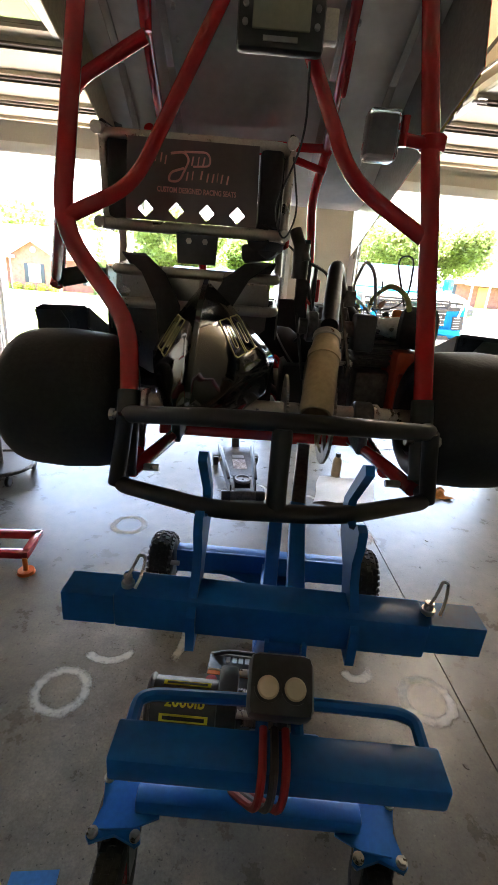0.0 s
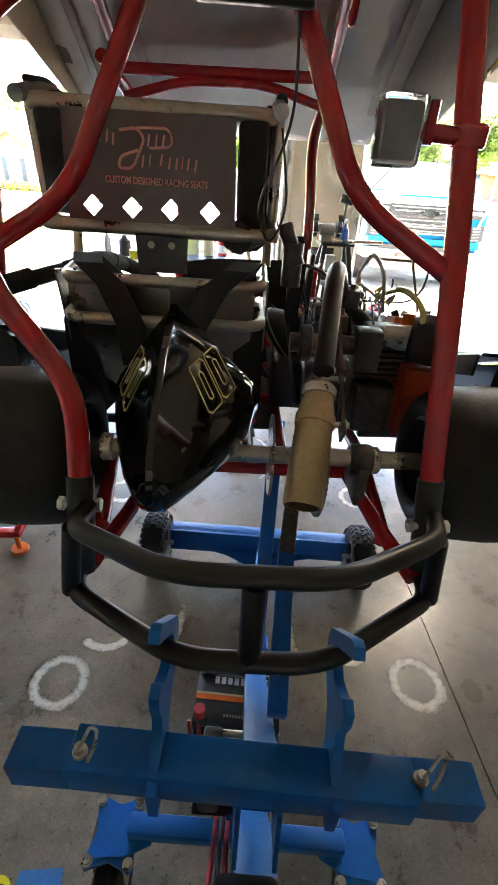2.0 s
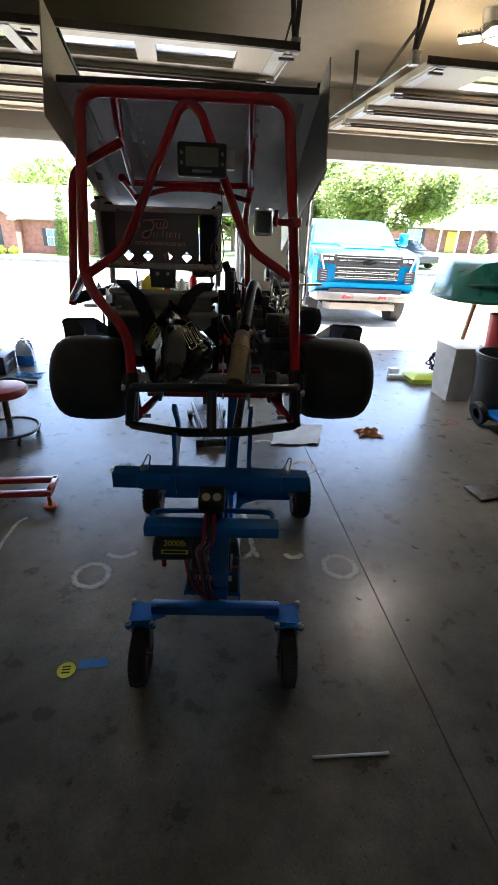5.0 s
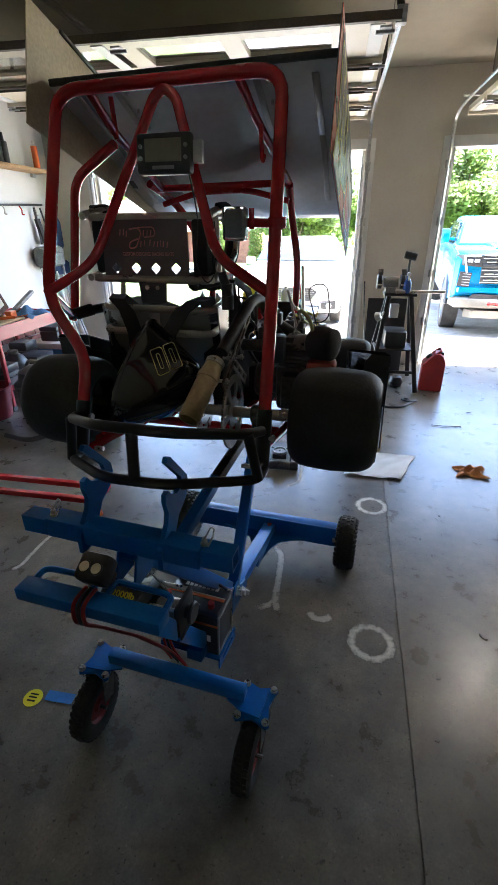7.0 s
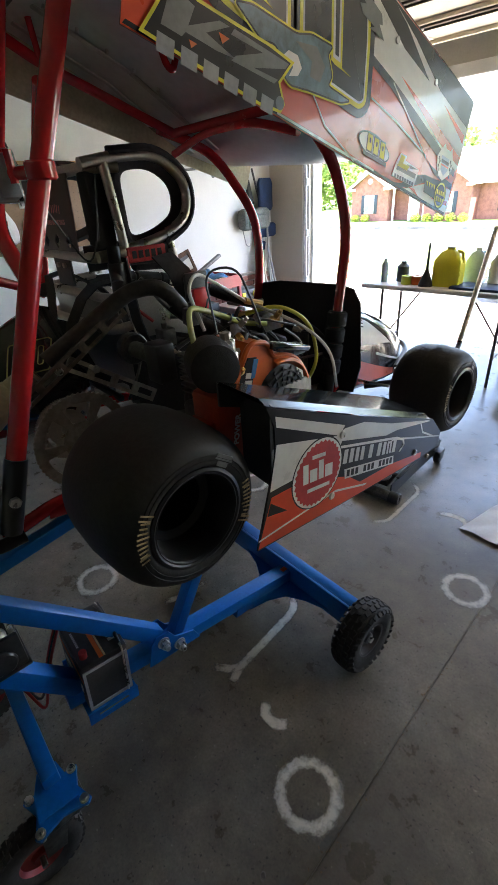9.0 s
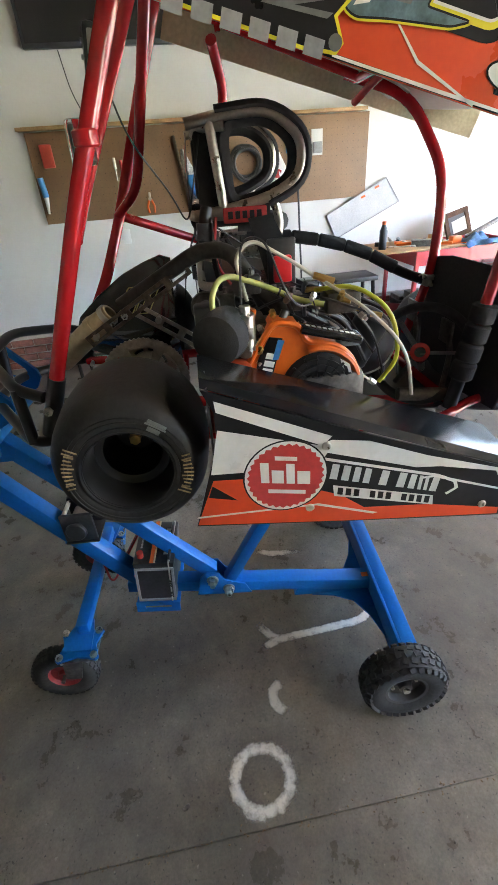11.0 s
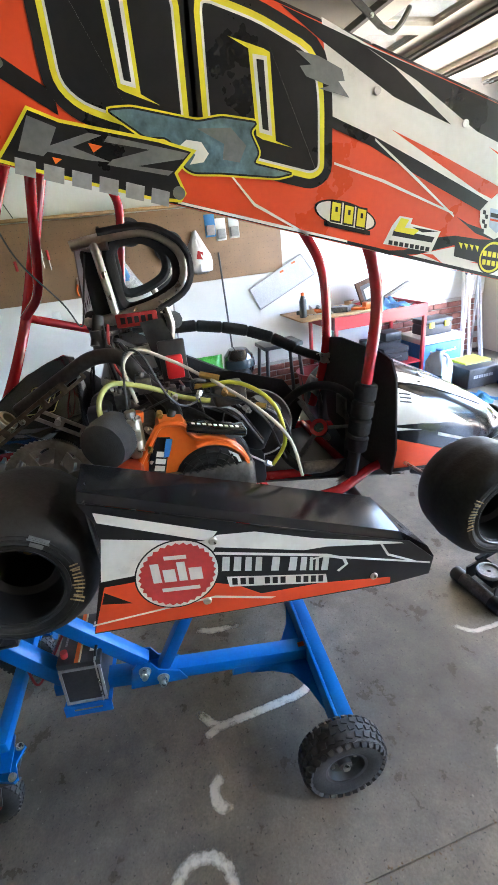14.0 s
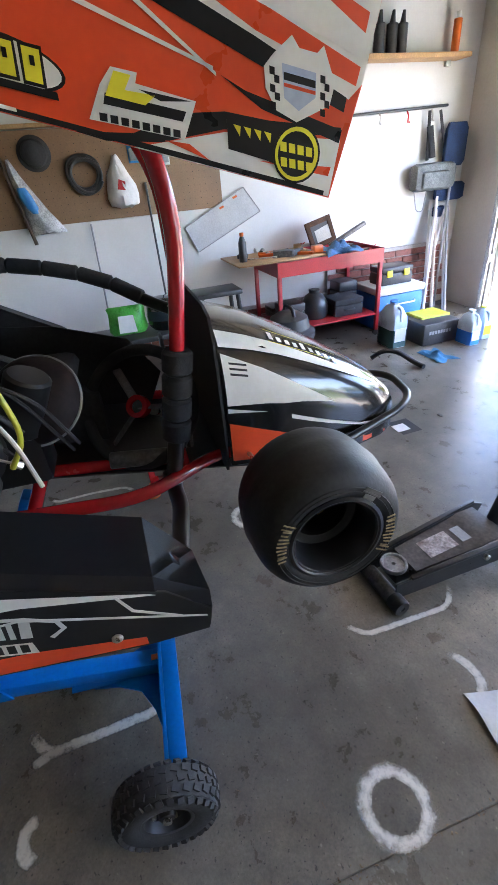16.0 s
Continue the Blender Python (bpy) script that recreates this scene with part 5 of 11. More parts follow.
# steering wheel, dash board and nose
swm = axes((0.018, 1.951, 1.04), (0.018 + 0.72, 1.951 - 0.42, 1.04 + 0.55))
swp = [swm @ Vector((0.142 * math.cos(a), 0.142 * math.sin(a), 0)) for a in [2 * math.pi * k / 20 for k in range(20)]]
sw = part("steering_wheel", tube(swp, 0.014, 0.02, 10, closed=True), FOAM, kart, "black suede steering wheel with red hub")
part("spoke", join(*[beam(swm @ Vector((0, 0, 0)), swm @ Vector((0.12 * math.cos(a), 0.11 * math.sin(a), 0)), 0.022, 0.005) for a in (0.1, 2.2, 4.2)]), ALUDARK, sw)
part("hub", lathe([(0.016, -0.01), (0.028, -0.01), (0.03, 0.0), (0.028, 0.014), (0.016, 0.014), (0.014, 0.0)], swm, 24, close=True), RED, sw)
part("hub_core", cyl(swm @ Vector((0, 0, -0.02)), swm @ Vector((0, 0, 0.008)), 0.017, seg=16, rim=0.003), PLASTIC, sw)
part("column", cyl(swm @ Vector((0, 0, -0.02)), swm @ Vector((0, 0.0, -0.22)), 0.013), STEEL, sw)
o = [(-0.325, 0.92), (-0.34, 1.0), (-0.325, 1.2), (-0.29, 1.25), (-0.2, 1.265), (0.08, 1.275), (0.14, 1.265), (0.17, 1.22), (0.185, 1.0), (0.16, 0.9), (0.0, 0.88), (-0.2, 0.88)]
part("dash_board", plate(o, 0.006, Matrix.Translation((0, 2.13, 0)) @ on_y(0)), FOAM, kart, "matt black dash board behind the nose")


def nose_ring(y, cx, w, zb, zs, zt):
    pts = [(cx - w, y, zb)]
    for k in range(9):
        a = math.pi - math.pi * k / 8
        pts.append((cx + w * (abs(math.cos(a)) ** 0.7) * (1 if math.cos(a) > 0 else -1), y, zs + (zt - zs) * (math.sin(a) ** 0.75)))
    pts.append((cx + w, y, zb))
    return pts


nose_sections = [(2.14, -0.08, 0.225, 0.9, 1.08, 1.235), (2.25, -0.075, 0.215, 0.885, 1.05, 1.2), (2.38, -0.065, 0.195, 0.87, 1.0, 1.135), (2.5, -0.055, 0.165, 0.855, 0.955, 1.065), (2.58, -0.05, 0.13, 0.85, 0.93, 1.01), (2.63, -0.045, 0.09, 0.85, 0.91, 0.96)]
nose = part("nose_cone", loft([nose_ring(*s) for s in nose_sections]), mat("polished_black_nose", (0.012, 0.012, 0.013), 0.17, var=0.1, coat=0.35, rvar=0.03), kart, "glossy black, white and red plastic nose cone")
part("nose_hoop", tube([(-0.2, 2.5, 0.9), (-0.19, 2.66, 0.92), (-0.12, 2.72, 0.925), (0.02, 2.7, 0.925), (0.075, 2.64, 0.92), (0.14, 2.45, 0.9)], 0.011, 0.05), BLACKTUBE, kart)


def nose_patch(a0, a1, b0, b1, material, steps=6):
    """A vinyl patch on the nose's right flank: a runs along it, b from its foot to the crown; each given at both ends."""
    rings = []
    for k in range(steps + 1):
        t = k / steps
        y = a0 + (a1 - a0) * t
        s = next(i for i in range(len(nose_sections) - 1) if nose_sections[i + 1][0] >= y - 1e-6)
        p, q = nose_sections[s], nose_sections[s + 1]
        f = (y - p[0]) / (q[0] - p[0])
        cx, w, zb, zs, zt = [p[i] + (q[i] - p[i]) * f for i in range(1, 6)]
        row = []
        for j in range(7):
            b = b0[0] + (b0[1] - b0[0]) * t + (b1[0] - b0[0] + ((b1[1] - b0[1]) - (b1[0] - b0[0])) * t) * j / 6
            if b <= 0.4:
                row.append((cx + w + 0.0018, y, zb + (zs - zb) * b / 0.4))
            else:
                a = (b - 0.4) / 0.6 * math.pi / 2
                row.append((cx + w * math.cos(a) ** 0.7 + 0.0018 * math.cos(a), y, zs + (zt - zs) * math.sin(a) ** 0.75 + 0.0018 * math.sin(a)))
        rings.append(row)
    part("vinyl_patch", loft(rings, cap=False, closed=False), material, nose)


nose_patch(2.145, 2.42, (0.36, 0.44), (0.62, 0.44), DECALWHITE)
nose_patch(2.145, 2.56, (0.66, 0.7), (0.78, 0.74), DECALWHITE)
nose_patch(2.145, 2.6, (0.03, 0.02), (0.26, 0.05), DECALRED)
nose_patch(2.3, 2.6, (0.3, 0.22), (0.33, 0.25), DECALWHITE)
nose_patch(2.145, 2.24, (0.32, 0.335), (0.345, 0.335), DECALWHITE)
nose_patch(2.27, 2.46, (0.76, 0.78), (0.765, 0.785), DECALYELLOW)
nose_patch(2.27, 2.46, (0.865, 0.875), (0.87, 0.88), DECALYELLOW)
for k in range(9):
    y = 2.275 + k * 0.0205
    nose_patch(y, y + 0.011, (0.785, 0.79), (0.845 if k in (0, 4) else 0.825, 0.85 if k in (0, 4) else 0.83), DECALWHITE, 2)
for k in range(3):
    nose_patch(2.16, 2.2, (0.56 - 0.03 * k, 0.56 - 0.03 * k), (0.572 - 0.03 * k, 0.572 - 0.03 * k), DECALBLACK, 2)

# side pods
PX = 0.553
DECKBLACK = mat("scuffed_black_deck", (0.01, 0.01, 0.011), 0.13, var=0.1, scale=12, rvar=0.06, spec=0.22)


def side_pod(s, cx):
    """Outer skin, black deck and rear flap; s = 1 at the engine's side."""
    x = lambda v: cx + s * v
    skin = [(1.3, 1.245), (1.318, 1.2), (1.318, 1.14), (1.26, 0.952), (1.56, 0.914), (1.9, 0.874), (2.0, 0.874), (2.008, 0.918), (1.945, 0.982), (1.6, 1.118)]
    bm = plate(skin, 0.004, on_x(x(PX) - (0.004 if s > 0 else 0)))
    pod = part("side_pod", bm, DECALBLACK, kart, "black, white and red printed side panel" if s > 0 else "black side panel")
    deck = loft([[(x(PX - 0.001), 1.3, 1.248), (x(PX - 0.02), 1.3, 1.258), (x(0.43), 1.3, 1.262), (x(0.425), 1.3, 1.255)], [(x(PX - 0.001), 1.6, 1.122), (x(PX - 0.02), 1.6, 1.134), (x(0.42), 1.6, 1.146), (x(0.415), 1.6, 1.138)],
                 [(x(PX - 0.001), 1.93, 0.988), (x(PX - 0.02), 1.93, 1.0), (x(0.405), 1.925, 1.015), (x(0.4), 1.925, 1.01)],
                 [(x(PX - 0.002), 2.01, 0.921), (x(PX - 0.03), 2.012, 0.928), (x(0.43), 1.998, 0.935), (x(0.425), 1.998, 0.93)],
                 [(x(PX - 0.002), 2.002, 0.876), (x(PX - 0.03), 2.003, 0.876), (x(0.43), 1.99, 0.876), (x(0.425), 1.99, 0.874)]])
    top = part("pod_deck", deck, DECKBLACK, pod, "glossy black pod deck")
    top.data.polygons.foreach_set("use_smooth", [False] * len(top.data.polygons))
    part("pod_inner_lip", loft([[(x(0.425), 1.3, 1.258), (x(0.42), 1.3, 1.258), (x(0.42), 1.3, 1.21), (x(0.425), 1.3, 1.21)], [(x(0.41), 1.9, 1.022), (x(0.405), 1.9, 1.022), (x(0.405), 1.9, 0.99), (x(0.41), 1.9, 0.99)]]), PLASTIC, pod)
    part("pod_rear_flap", plate([(0.475, 1.09), (0.55, 1.078), (0.552, 1.245), (0.5, 1.256), (0.475, 1.22)], 0.004, Matrix.Translation((cx if s > 0 else cx, 1.312, 0)) @ (on_y(0) if s > 0 else Matrix.Diagonal((-1, 1, 1, 1)) @ on_y(0))), PLASTIC, pod)
    part("pod_stay", beam((x(0.25), 1.45, 0.97), (x(PX - 0.005), 1.45, 0.98), 0.02, 0.02), BLACKTUBE, pod)
    return pod


pod = side_pod(1, 0.0)
side_pod(-1, -0.065)


def vinyl(outline, material, parent, x, lift, name="vinyl_patch"):
    part(name, plate(outline, 0.0003, on_x(x + lift * 0.4)), material, parent)


vinyl([(1.32, 1.222), (1.528, 1.125), (1.51, 1.107), (1.322, 1.2)], DECALWHITE, pod, PX, 0.0005)
vinyl([(1.321, 1.165), (1.5, 1.11), (1.528, 1.117), (1.6, 1.105), (1.72, 1.055), (1.92, 0.988), (1.93, 0.982), (1.75, 1.025), (1.7, 1.03), (1.52, 1.09), (1.5, 1.06), (1.3, 1.072)], DECALWHITE, pod, PX, 0.0007)
vinyl([(1.303, 1.058), (1.4, 1.05), (1.55, 0.985), (1.6, 0.945), (1.74, 0.93), (1.9, 0.895), (1.9, 0.878), (1.56, 0.916), (1.262, 0.955)], DECALRED, pod, PX, 0.0005)
vinyl([(1.3, 1.046), (1.345, 1.005), (1.29, 1.02)], DECALBLACK, pod, PX, 0.0016)
vinyl([(1.262, 0.972), (1.5, 0.967), (1.62, 0.925), (1.63, 0.927), (1.505, 0.971), (1.264, 0.976)], DECALWHITE, pod, PX, 0.0016)
vinyl([(1.71, 1.0), (1.74, 1.0), (2.0, 0.905), (2.0, 0.909), (1.745, 1.004), (1.71, 1.004)], DECALWHITE, pod, PX, 0.0012)
vinyl([(1.87, 1.0), (1.89, 0.96), (1.96, 0.92), (1.962, 0.924), (1.894, 0.964), (1.875, 1.0)], DECALWHITE, pod, PX, 0.0012)
vinyl(circle(0.082, 40, 1.44, 1.047), DECALBLACK, pod, PX, 0.0018, "round_badge")
vinyl(circle(0.079, 40, 1.44, 1.047), DECALWHITE, pod, PX, 0.0028, "round_badge")
vinyl([(1.44 + (0.075 if k % 2 else 0.07) * math.cos(2 * math.pi * k / 64), 1.047 + (0.075 if k % 2 else 0.07) * math.sin(2 * math.pi * k / 64)) for k in range(64)], mat("badge_red", (0.55, 0.05, 0.045), 0.35), pod, PX, 0.0038, "round_badge")
# the badge's word mark as plain bars in white
for y0, y1, z0, z1 in ((1.392, 1.408, 1.032, 1.078), (1.413, 1.436, 1.032, 1.062), (1.441, 1.457, 1.032, 1.078), (1.462, 1.487, 1.032, 1.062), (1.42, 1.462, 1.085, 1.094), (1.405, 1.478, 1.008, 1.017)):
    vinyl([(y0, z0 + (1.44 - y0) * 0.18), (y1, z0 + (1.44 - y1) * 0.18), (y1, z1 + (1.44 - y1) * 0.18), (y0, z1 + (1.44 - y0) * 0.18)], DECALWHITE, pod, PX, 0.0048, "badge_bar")
# slanted grey strokes, and black strokes on a white strip
def slope(y):
    return -0.30 * (y - 1.52)


o = [(1.515, 1.08), (1.75, 1.006), (1.79, 0.985), (1.797, 0.965), (1.775, 0.95)]
i = [(1.517, 1.073), (1.748, 1.0), (1.784, 0.981), (1.789, 0.966), (1.77, 0.955)]
vinyl(o + i[::-1], DECALWHITE, pod, PX, 0.0018, "outline_stripe")
y = 1.525
for w in (0.02, 0.02, 0.018, 0.018, None, 0.022, None, 0.022, 0.018, 0.01, 0.01, 0.02):
    if w is None:
        y += 0.012
        continue
    z = 1.048 + slope(y)
    vinyl([(y, z - 0.017), (y + w * 0.75, z - 0.017 - w * 0.22), (y + w, z + 0.017 - w * 0.22), (y + w * 0.3, z + 0.017)], LETTERGREY, pod, PX, 0.0018, "lettering_bar")
    y += w + 0.003
vinyl([(1.533, 1.012), (1.745, 0.953), (1.748, 0.928), (1.536, 0.985)], DECALWHITE, pod, PX, 0.0018, "white_strip")
for k in range(12):
    if k in (3, 7):
        continue
    y = 1.542 + k * 0.0168
    z = 0.9965 - 0.275 * (y - 1.542)
    vinyl([(y, z - 0.008), (y + 0.011, z - 0.011), (y + 0.012, z + 0.006), (y + 0.001, z + 0.009)], DECALBLACK, pod, PX, 0.0028, "lettering_bar")
for y, z in ((1.517, 1.107), (1.858, 0.913), (1.487, 0.965)):
    part("bolt", cyl((PX, y, z), (PX + 0.006, y, z), 0.009, seg=14, rim=0.002), ZINC, pod)

# wing: curved foil between two printed side boards
WL, WR = -0.575, 0.331
foil_lo = [(1.425, 2.005), (1.5, 1.973), (1.6, 1.93), (1.7, 1.885), (1.8, 1.83), (1.9, 1.768), (2.02, 1.69), (2.14, 1.637), (2.26, 1.625)]
foil_hi = [(1.43, 2.012), (1.52, 1.985), (1.63, 1.945), (1.75, 1.893), (1.87, 1.83), (1.98, 1.765), (2.08, 1.71), (2.18, 1.67), (2.262, 1.638)]
ring = [(y, z) for y, z in foil_lo] + [(y, z) for y, z in foil_hi[::-1]]
wing = part("wing_foil", loft([[(x, y + (0.03 if x > 0 else 0), z + (0.015 if x > 0 else max(0, 1.75 - z) * 0.45 * (0.1 - x))) for y, z in ring] for x in (WL + 0.003, -0.35, -0.1, 0.1, WR - 0.003)]), WINGALU, kart, "bare sheet metal wing foil with rivets")
part("trailing_lip", beam((WL + 0.01, 1.42, 2.012), (WR - 0.01, 1.45, 2.028), 0.012, 0.02), WINGCARBON, wing)
for x in (-0.5, -0.36, 0.09, 0.26):
    part("seam", join(beam((x, 1.45, 1.99), (x, 1.7, 1.882), 0.022, 0.006, (0, 1, 2)), beam((x, 1.7, 1.882), (x, 2.0, 1.7), 0.022, 0.006, (0, 1, 2))), ALU, wing)
for x in (-0.36, 0.09):
    for k in range(5):
        t = k / 4
        part("rivet", cyl((x + 0.03, 1.47 + 0.3 * t, 1.988 - 0.138 * t), (x + 0.03, 1.466 + 0.3 * t, 1.978 - 0.138 * t), 0.005, seg=8), ALU, wing)
board = [(1.262, 1.779), (2.298, 1.468), (2.345, 1.6), (2.385, 1.751), (2.16, 1.831), (1.949, 1.905), (1.721, 1.985), (1.5, 2.06), (1.36, 2.1)]
wb = part("side_board", plate(board, 0.003, on_x(WR)), PANELALU, kart, "red, white and black printed wing side board")
part("red_print", plate(board, 0.001, on_x(WR + 0.003)), DECALRED, wb)
board_l = [(y + 0.03, z + 0.11) for y, z in board]
wl = part("side_board", plate(board_l, 0.004, on_x(WL - 0.004)), mat("cream_wing_board", (0.5, 0.42, 0.28), 0.4, var=0.15, scale=4), kart, "cream wing side board")
BX = WR + 0.004
for xx, par, line in ((WR - 0.006, wb, board), (WL, wl, board_l)):
    for k in (3, 4, 5, 6):
        part("edge_trim", beam((xx + 0.003, *line[k]), (xx + 0.003, *line[k + 1]), 0.012, 0.012), DECALBLACK, par)
def patch(outline, material, lift, name="vinyl_patch"):
    vinyl(outline, material, wb, BX, lift, name)


def grown(outline, e):
    """The outline moved outwards by e along its corners' bisectors."""
    n = len(outline)
    area = sum(outline[k][0] * outline[(k + 1) % n][1] - outline[(k + 1) % n][0] * outline[k][1] for k in range(n))
    sgn = 1 if area > 0 else -1
    out = []
    for k in range(n):
        p, a, b = Vector(outline[k]), Vector(outline[k - 1]), Vector(outline[(k + 1) % n])
        d0, d1 = (p - a).normalized(), (b - p).normalized()
        n0, n1 = Vector((d0.y, -d0.x)) * sgn, Vector((d1.y, -d1.x)) * sgn
        q = p + (n0 + n1) * e / max(0.4, 1 + n0.dot(n1))
        out.append((q.x, q.y))
    return out


def smooth_line(outline, bend):
    return [(p.x, p.y) for p in rounded([(y, z, 0) for y, z in outline], bend, True, 3)]


# white field, black sweeps and red flames towards the front
patch([(1.855, 1.945), (1.868, 1.805), (1.961, 1.766), (2.065, 1.716), (2.2, 1.65), (2.325, 1.584), (2.345, 1.6), (2.384, 1.75), (2.16, 1.829), (1.949, 1.903)], DECALWHITE, 0.0005)
patch([(1.783, 1.962), (1.923, 1.911), (1.995, 1.872), (2.119, 1.78), (1.995, 1.829), (1.854, 1.914)], DECALBLACK, 0.0016)
patch([(1.926, 1.909), (2.142, 1.836), (2.384, 1.751), (2.361, 1.69), (2.178, 1.766), (2.04, 1.852)], DECALBLACK, 0.0016)
patch([(1.866, 1.808), (1.961, 1.768), (2.065, 1.718), (2.198, 1.652), (2.322, 1.586), (2.318, 1.57), (2.196, 1.627), (2.049, 1.7), (1.947, 1.756), (1.866, 1.79)], DECALBLACK, 0.0024)
patch([(1.992, 1.779), (2.098, 1.733), (2.217, 1.678), (2.341, 1.618), (2.335, 1.598), (2.198, 1.658), (2.089, 1.722)], DECALRED, 0.0016)
patch([(2.21, 1.738), (2.351, 1.672), (2.346, 1.652), (2.272, 1.7)], DECALRED, 0.0016)
patch([(2.2, 1.69), (2.34, 1.632), (2.338, 1.628), (2.2, 1.685)], DECALWHITE, 0.0028, "pinstripe")
# lower edge: black brush stroke, white wedge, red tongue
patch([(2.027, 1.549), (2.148, 1.558), (2.314, 1.539), (2.297, 1.47), (2.15, 1.513)], DECALWHITE, 0.0005)
patch([(1.96, 1.57), (2.03, 1.564), (2.095, 1.581), (2.15, 1.58), (2.21, 1.567), (2.315, 1.553), (2.313, 1.543), (2.148, 1.561), (2.063, 1.552), (1.995, 1.558)], DECALBLACK, 0.0016)
patch([(2.149, 1.617), (2.18, 1.6), (2.316, 1.55), (2.312, 1.535), (2.2, 1.58)], DECALBLACK, 0.002)
patch([(2.068, 1.554), (2.099, 1.548), (2.125, 1.527)], DECALRED, 0.0024)
patch([(2.19, 1.523), (2.3, 1.507), (2.296, 1.496)], DECALRED, 0.0024)
for a, b, c in (((1.665, 1.735), (1.711, 1.674), (1.817, 1.612)), ((1.958, 1.763), (2.05, 1.69), (2.143, 1.616)), ((1.874, 1.73), (1.975, 1.693), (2.14, 1.622)), ((1.57, 1.69), (1.76, 1.632), (1.9, 1.592))):
    patch([a, b, c, (c[0], c[1] + 0.004), (b[0] + 0.002, b[1] + 0.005), (a[0], a[1] + 0.004)], DECALWHITE, 0.003, "pinstripe")
patch([(1.27, 1.785), (2.29, 1.478), (2.288, 1.472), (1.264, 1.78)], DECALBLACK, 0.0026, "pinstripe")
patch([(1.29, 1.94), (1.4, 1.86), (1.4, 1.83), (1.3, 1.9)], DECALBLACK, 0.0016)
# two big zeros: black field, yellow line, black face, slot with yellow and white lines
for outer, slot, tip0, tip1 in (([(1.632, 1.772), (1.7, 1.744), (1.829, 1.708), (1.853, 1.72), (1.857, 1.84), (1.846, 1.903), (1.745, 1.952), (1.64, 1.985)], [(1.723, 1.906), (1.76, 1.9), (1.761, 1.774), (1.726, 1.784)], (1.69, 1.923), (1.791, 1.762)),
                                ([(1.402, 1.868), (1.432, 1.836), (1.485, 1.815), (1.608, 1.78), (1.617, 1.99), (1.52, 2.024), (1.43, 2.052), (1.405, 2.03)], [(1.497, 1.99), (1.537, 1.98), (1.535, 1.852), (1.5, 1.862)], (1.465, 2.008), (1.563, 1.836))):
    o = smooth_line(outer, 0.03)
    patch(grown(o, 0.016), DECALBLACK, 0.0032, "numeral")
    patch(o, DECALYELLOW, 0.004, "numeral")
    patch(grown(o, -0.009), DECALWHITE, 0.0048, "numeral")
    patch(grown(o, -0.013), DECALBLACK, 0.0056, "numeral")
    patch([slot[0], tip0, (slot[1][0] - 0.01, slot[1][1] + 0.005), slot[1], slot[2], tip1, (slot[3][0] + 0.01, slot[3][1] - 0.006), slot[3]], DECALYELLOW, 0.0064, "numeral")
    patch(grown(slot, -0.006), DECALWHITE, 0.0072, "numeral")
    patch(grown(slot, -0.012), DECALBLACK, 0.008, "numeral")
patch([(1.805, 1.902), (1.848, 1.892), (1.89, 1.873), (1.895, 1.856), (1.883, 1.856), (1.904, 1.831), (1.847, 1.847), (1.866, 1.85), (1.823, 1.865), (1.812, 1.88), (1.833, 1.881)], DECALGREY, 0.009, "arrow_mark")
# a plain blue-grey sweep with a yellow edge over the numerals
sweep = smooth_line([(1.476, 1.833), (1.515, 1.834), (1.623, 1.81), (1.666, 1.814), (1.729, 1.803), (1.713, 1.791), (1.728, 1.757), (1.715, 1.742), (1.79, 1.721), (1.759, 1.717), (1.655, 1.731), (1.605, 1.735), (1.589, 1.745), (1.58, 1.775), (1.566, 1.79), (1.532, 1.792)], 0.008)
patch(grown(sweep, 0.005), DECALYELLOW, 0.0094, "sweep_edge")
patch(grown(sweep, 0.002), DECALBLACK, 0.0098, "sweep_edge")
patch(grown(sweep, -0.001), DECALSTEEL, 0.0104, "sweep")
patch([(1.62, 1.8), (1.68, 1.798), (1.705, 1.77), (1.69, 1.745), (1.66, 1.752), (1.665, 1.775)], DECALGREY, 0.0112, "sweep_mark")
patch([(1.575, 1.77), (1.6, 1.785), (1.625, 1.78), (1.636, 1.762), (1.625, 1.75), (1.6, 1.748), (1.612, 1.762), (1.604, 1.772)], DECALWHITE, 0.0112, "sweep_mark")
# maker's mark: slanted grey shapes over a dark and a yellow edge
logo = [(1.355, 1.84), (1.398, 1.821), (1.469, 1.804), (1.551, 1.785), (1.607, 1.767), (1.572, 1.737), (1.583, 1.705), (1.574, 1.695), (1.522, 1.704), (1.367, 1.752), (1.294, 1.776), (1.318, 1.8)]
patch(grown(logo, 0.004), DECALYELLOW, 0.0116, "mark_outline")
patch(grown(logo, -0.001), DECALBLACK, 0.012, "mark_outline")
patch([(1.352, 1.832), (1.392, 1.814), (1.376, 1.79), (1.44, 1.804), (1.46, 1.799), (1.41, 1.786), (1.468, 1.76), (1.43, 1.766), (1.37, 1.782), (1.362, 1.776), (1.326, 1.786)], DECALGREY, 0.0126, "mark_bar")
patch([(1.47, 1.798), (1.6, 1.765), (1.59, 1.757), (1.51, 1.752), (1.57, 1.74), (1.56, 1.734), (1.46, 1.757), (1.47, 1.764), (1.535, 1.774), (1.462, 1.79)], DECALGREY, 0.0126, "mark_bar")
patch([(1.436, 1.79), (1.458, 1.784), (1.442, 1.776)], ORANGE, 0.0132, "mark_bar")
patch([(1.375, 1.774), (1.39, 1.77), (1.378, 1.764)], ORANGE, 0.0132, "mark_bar")
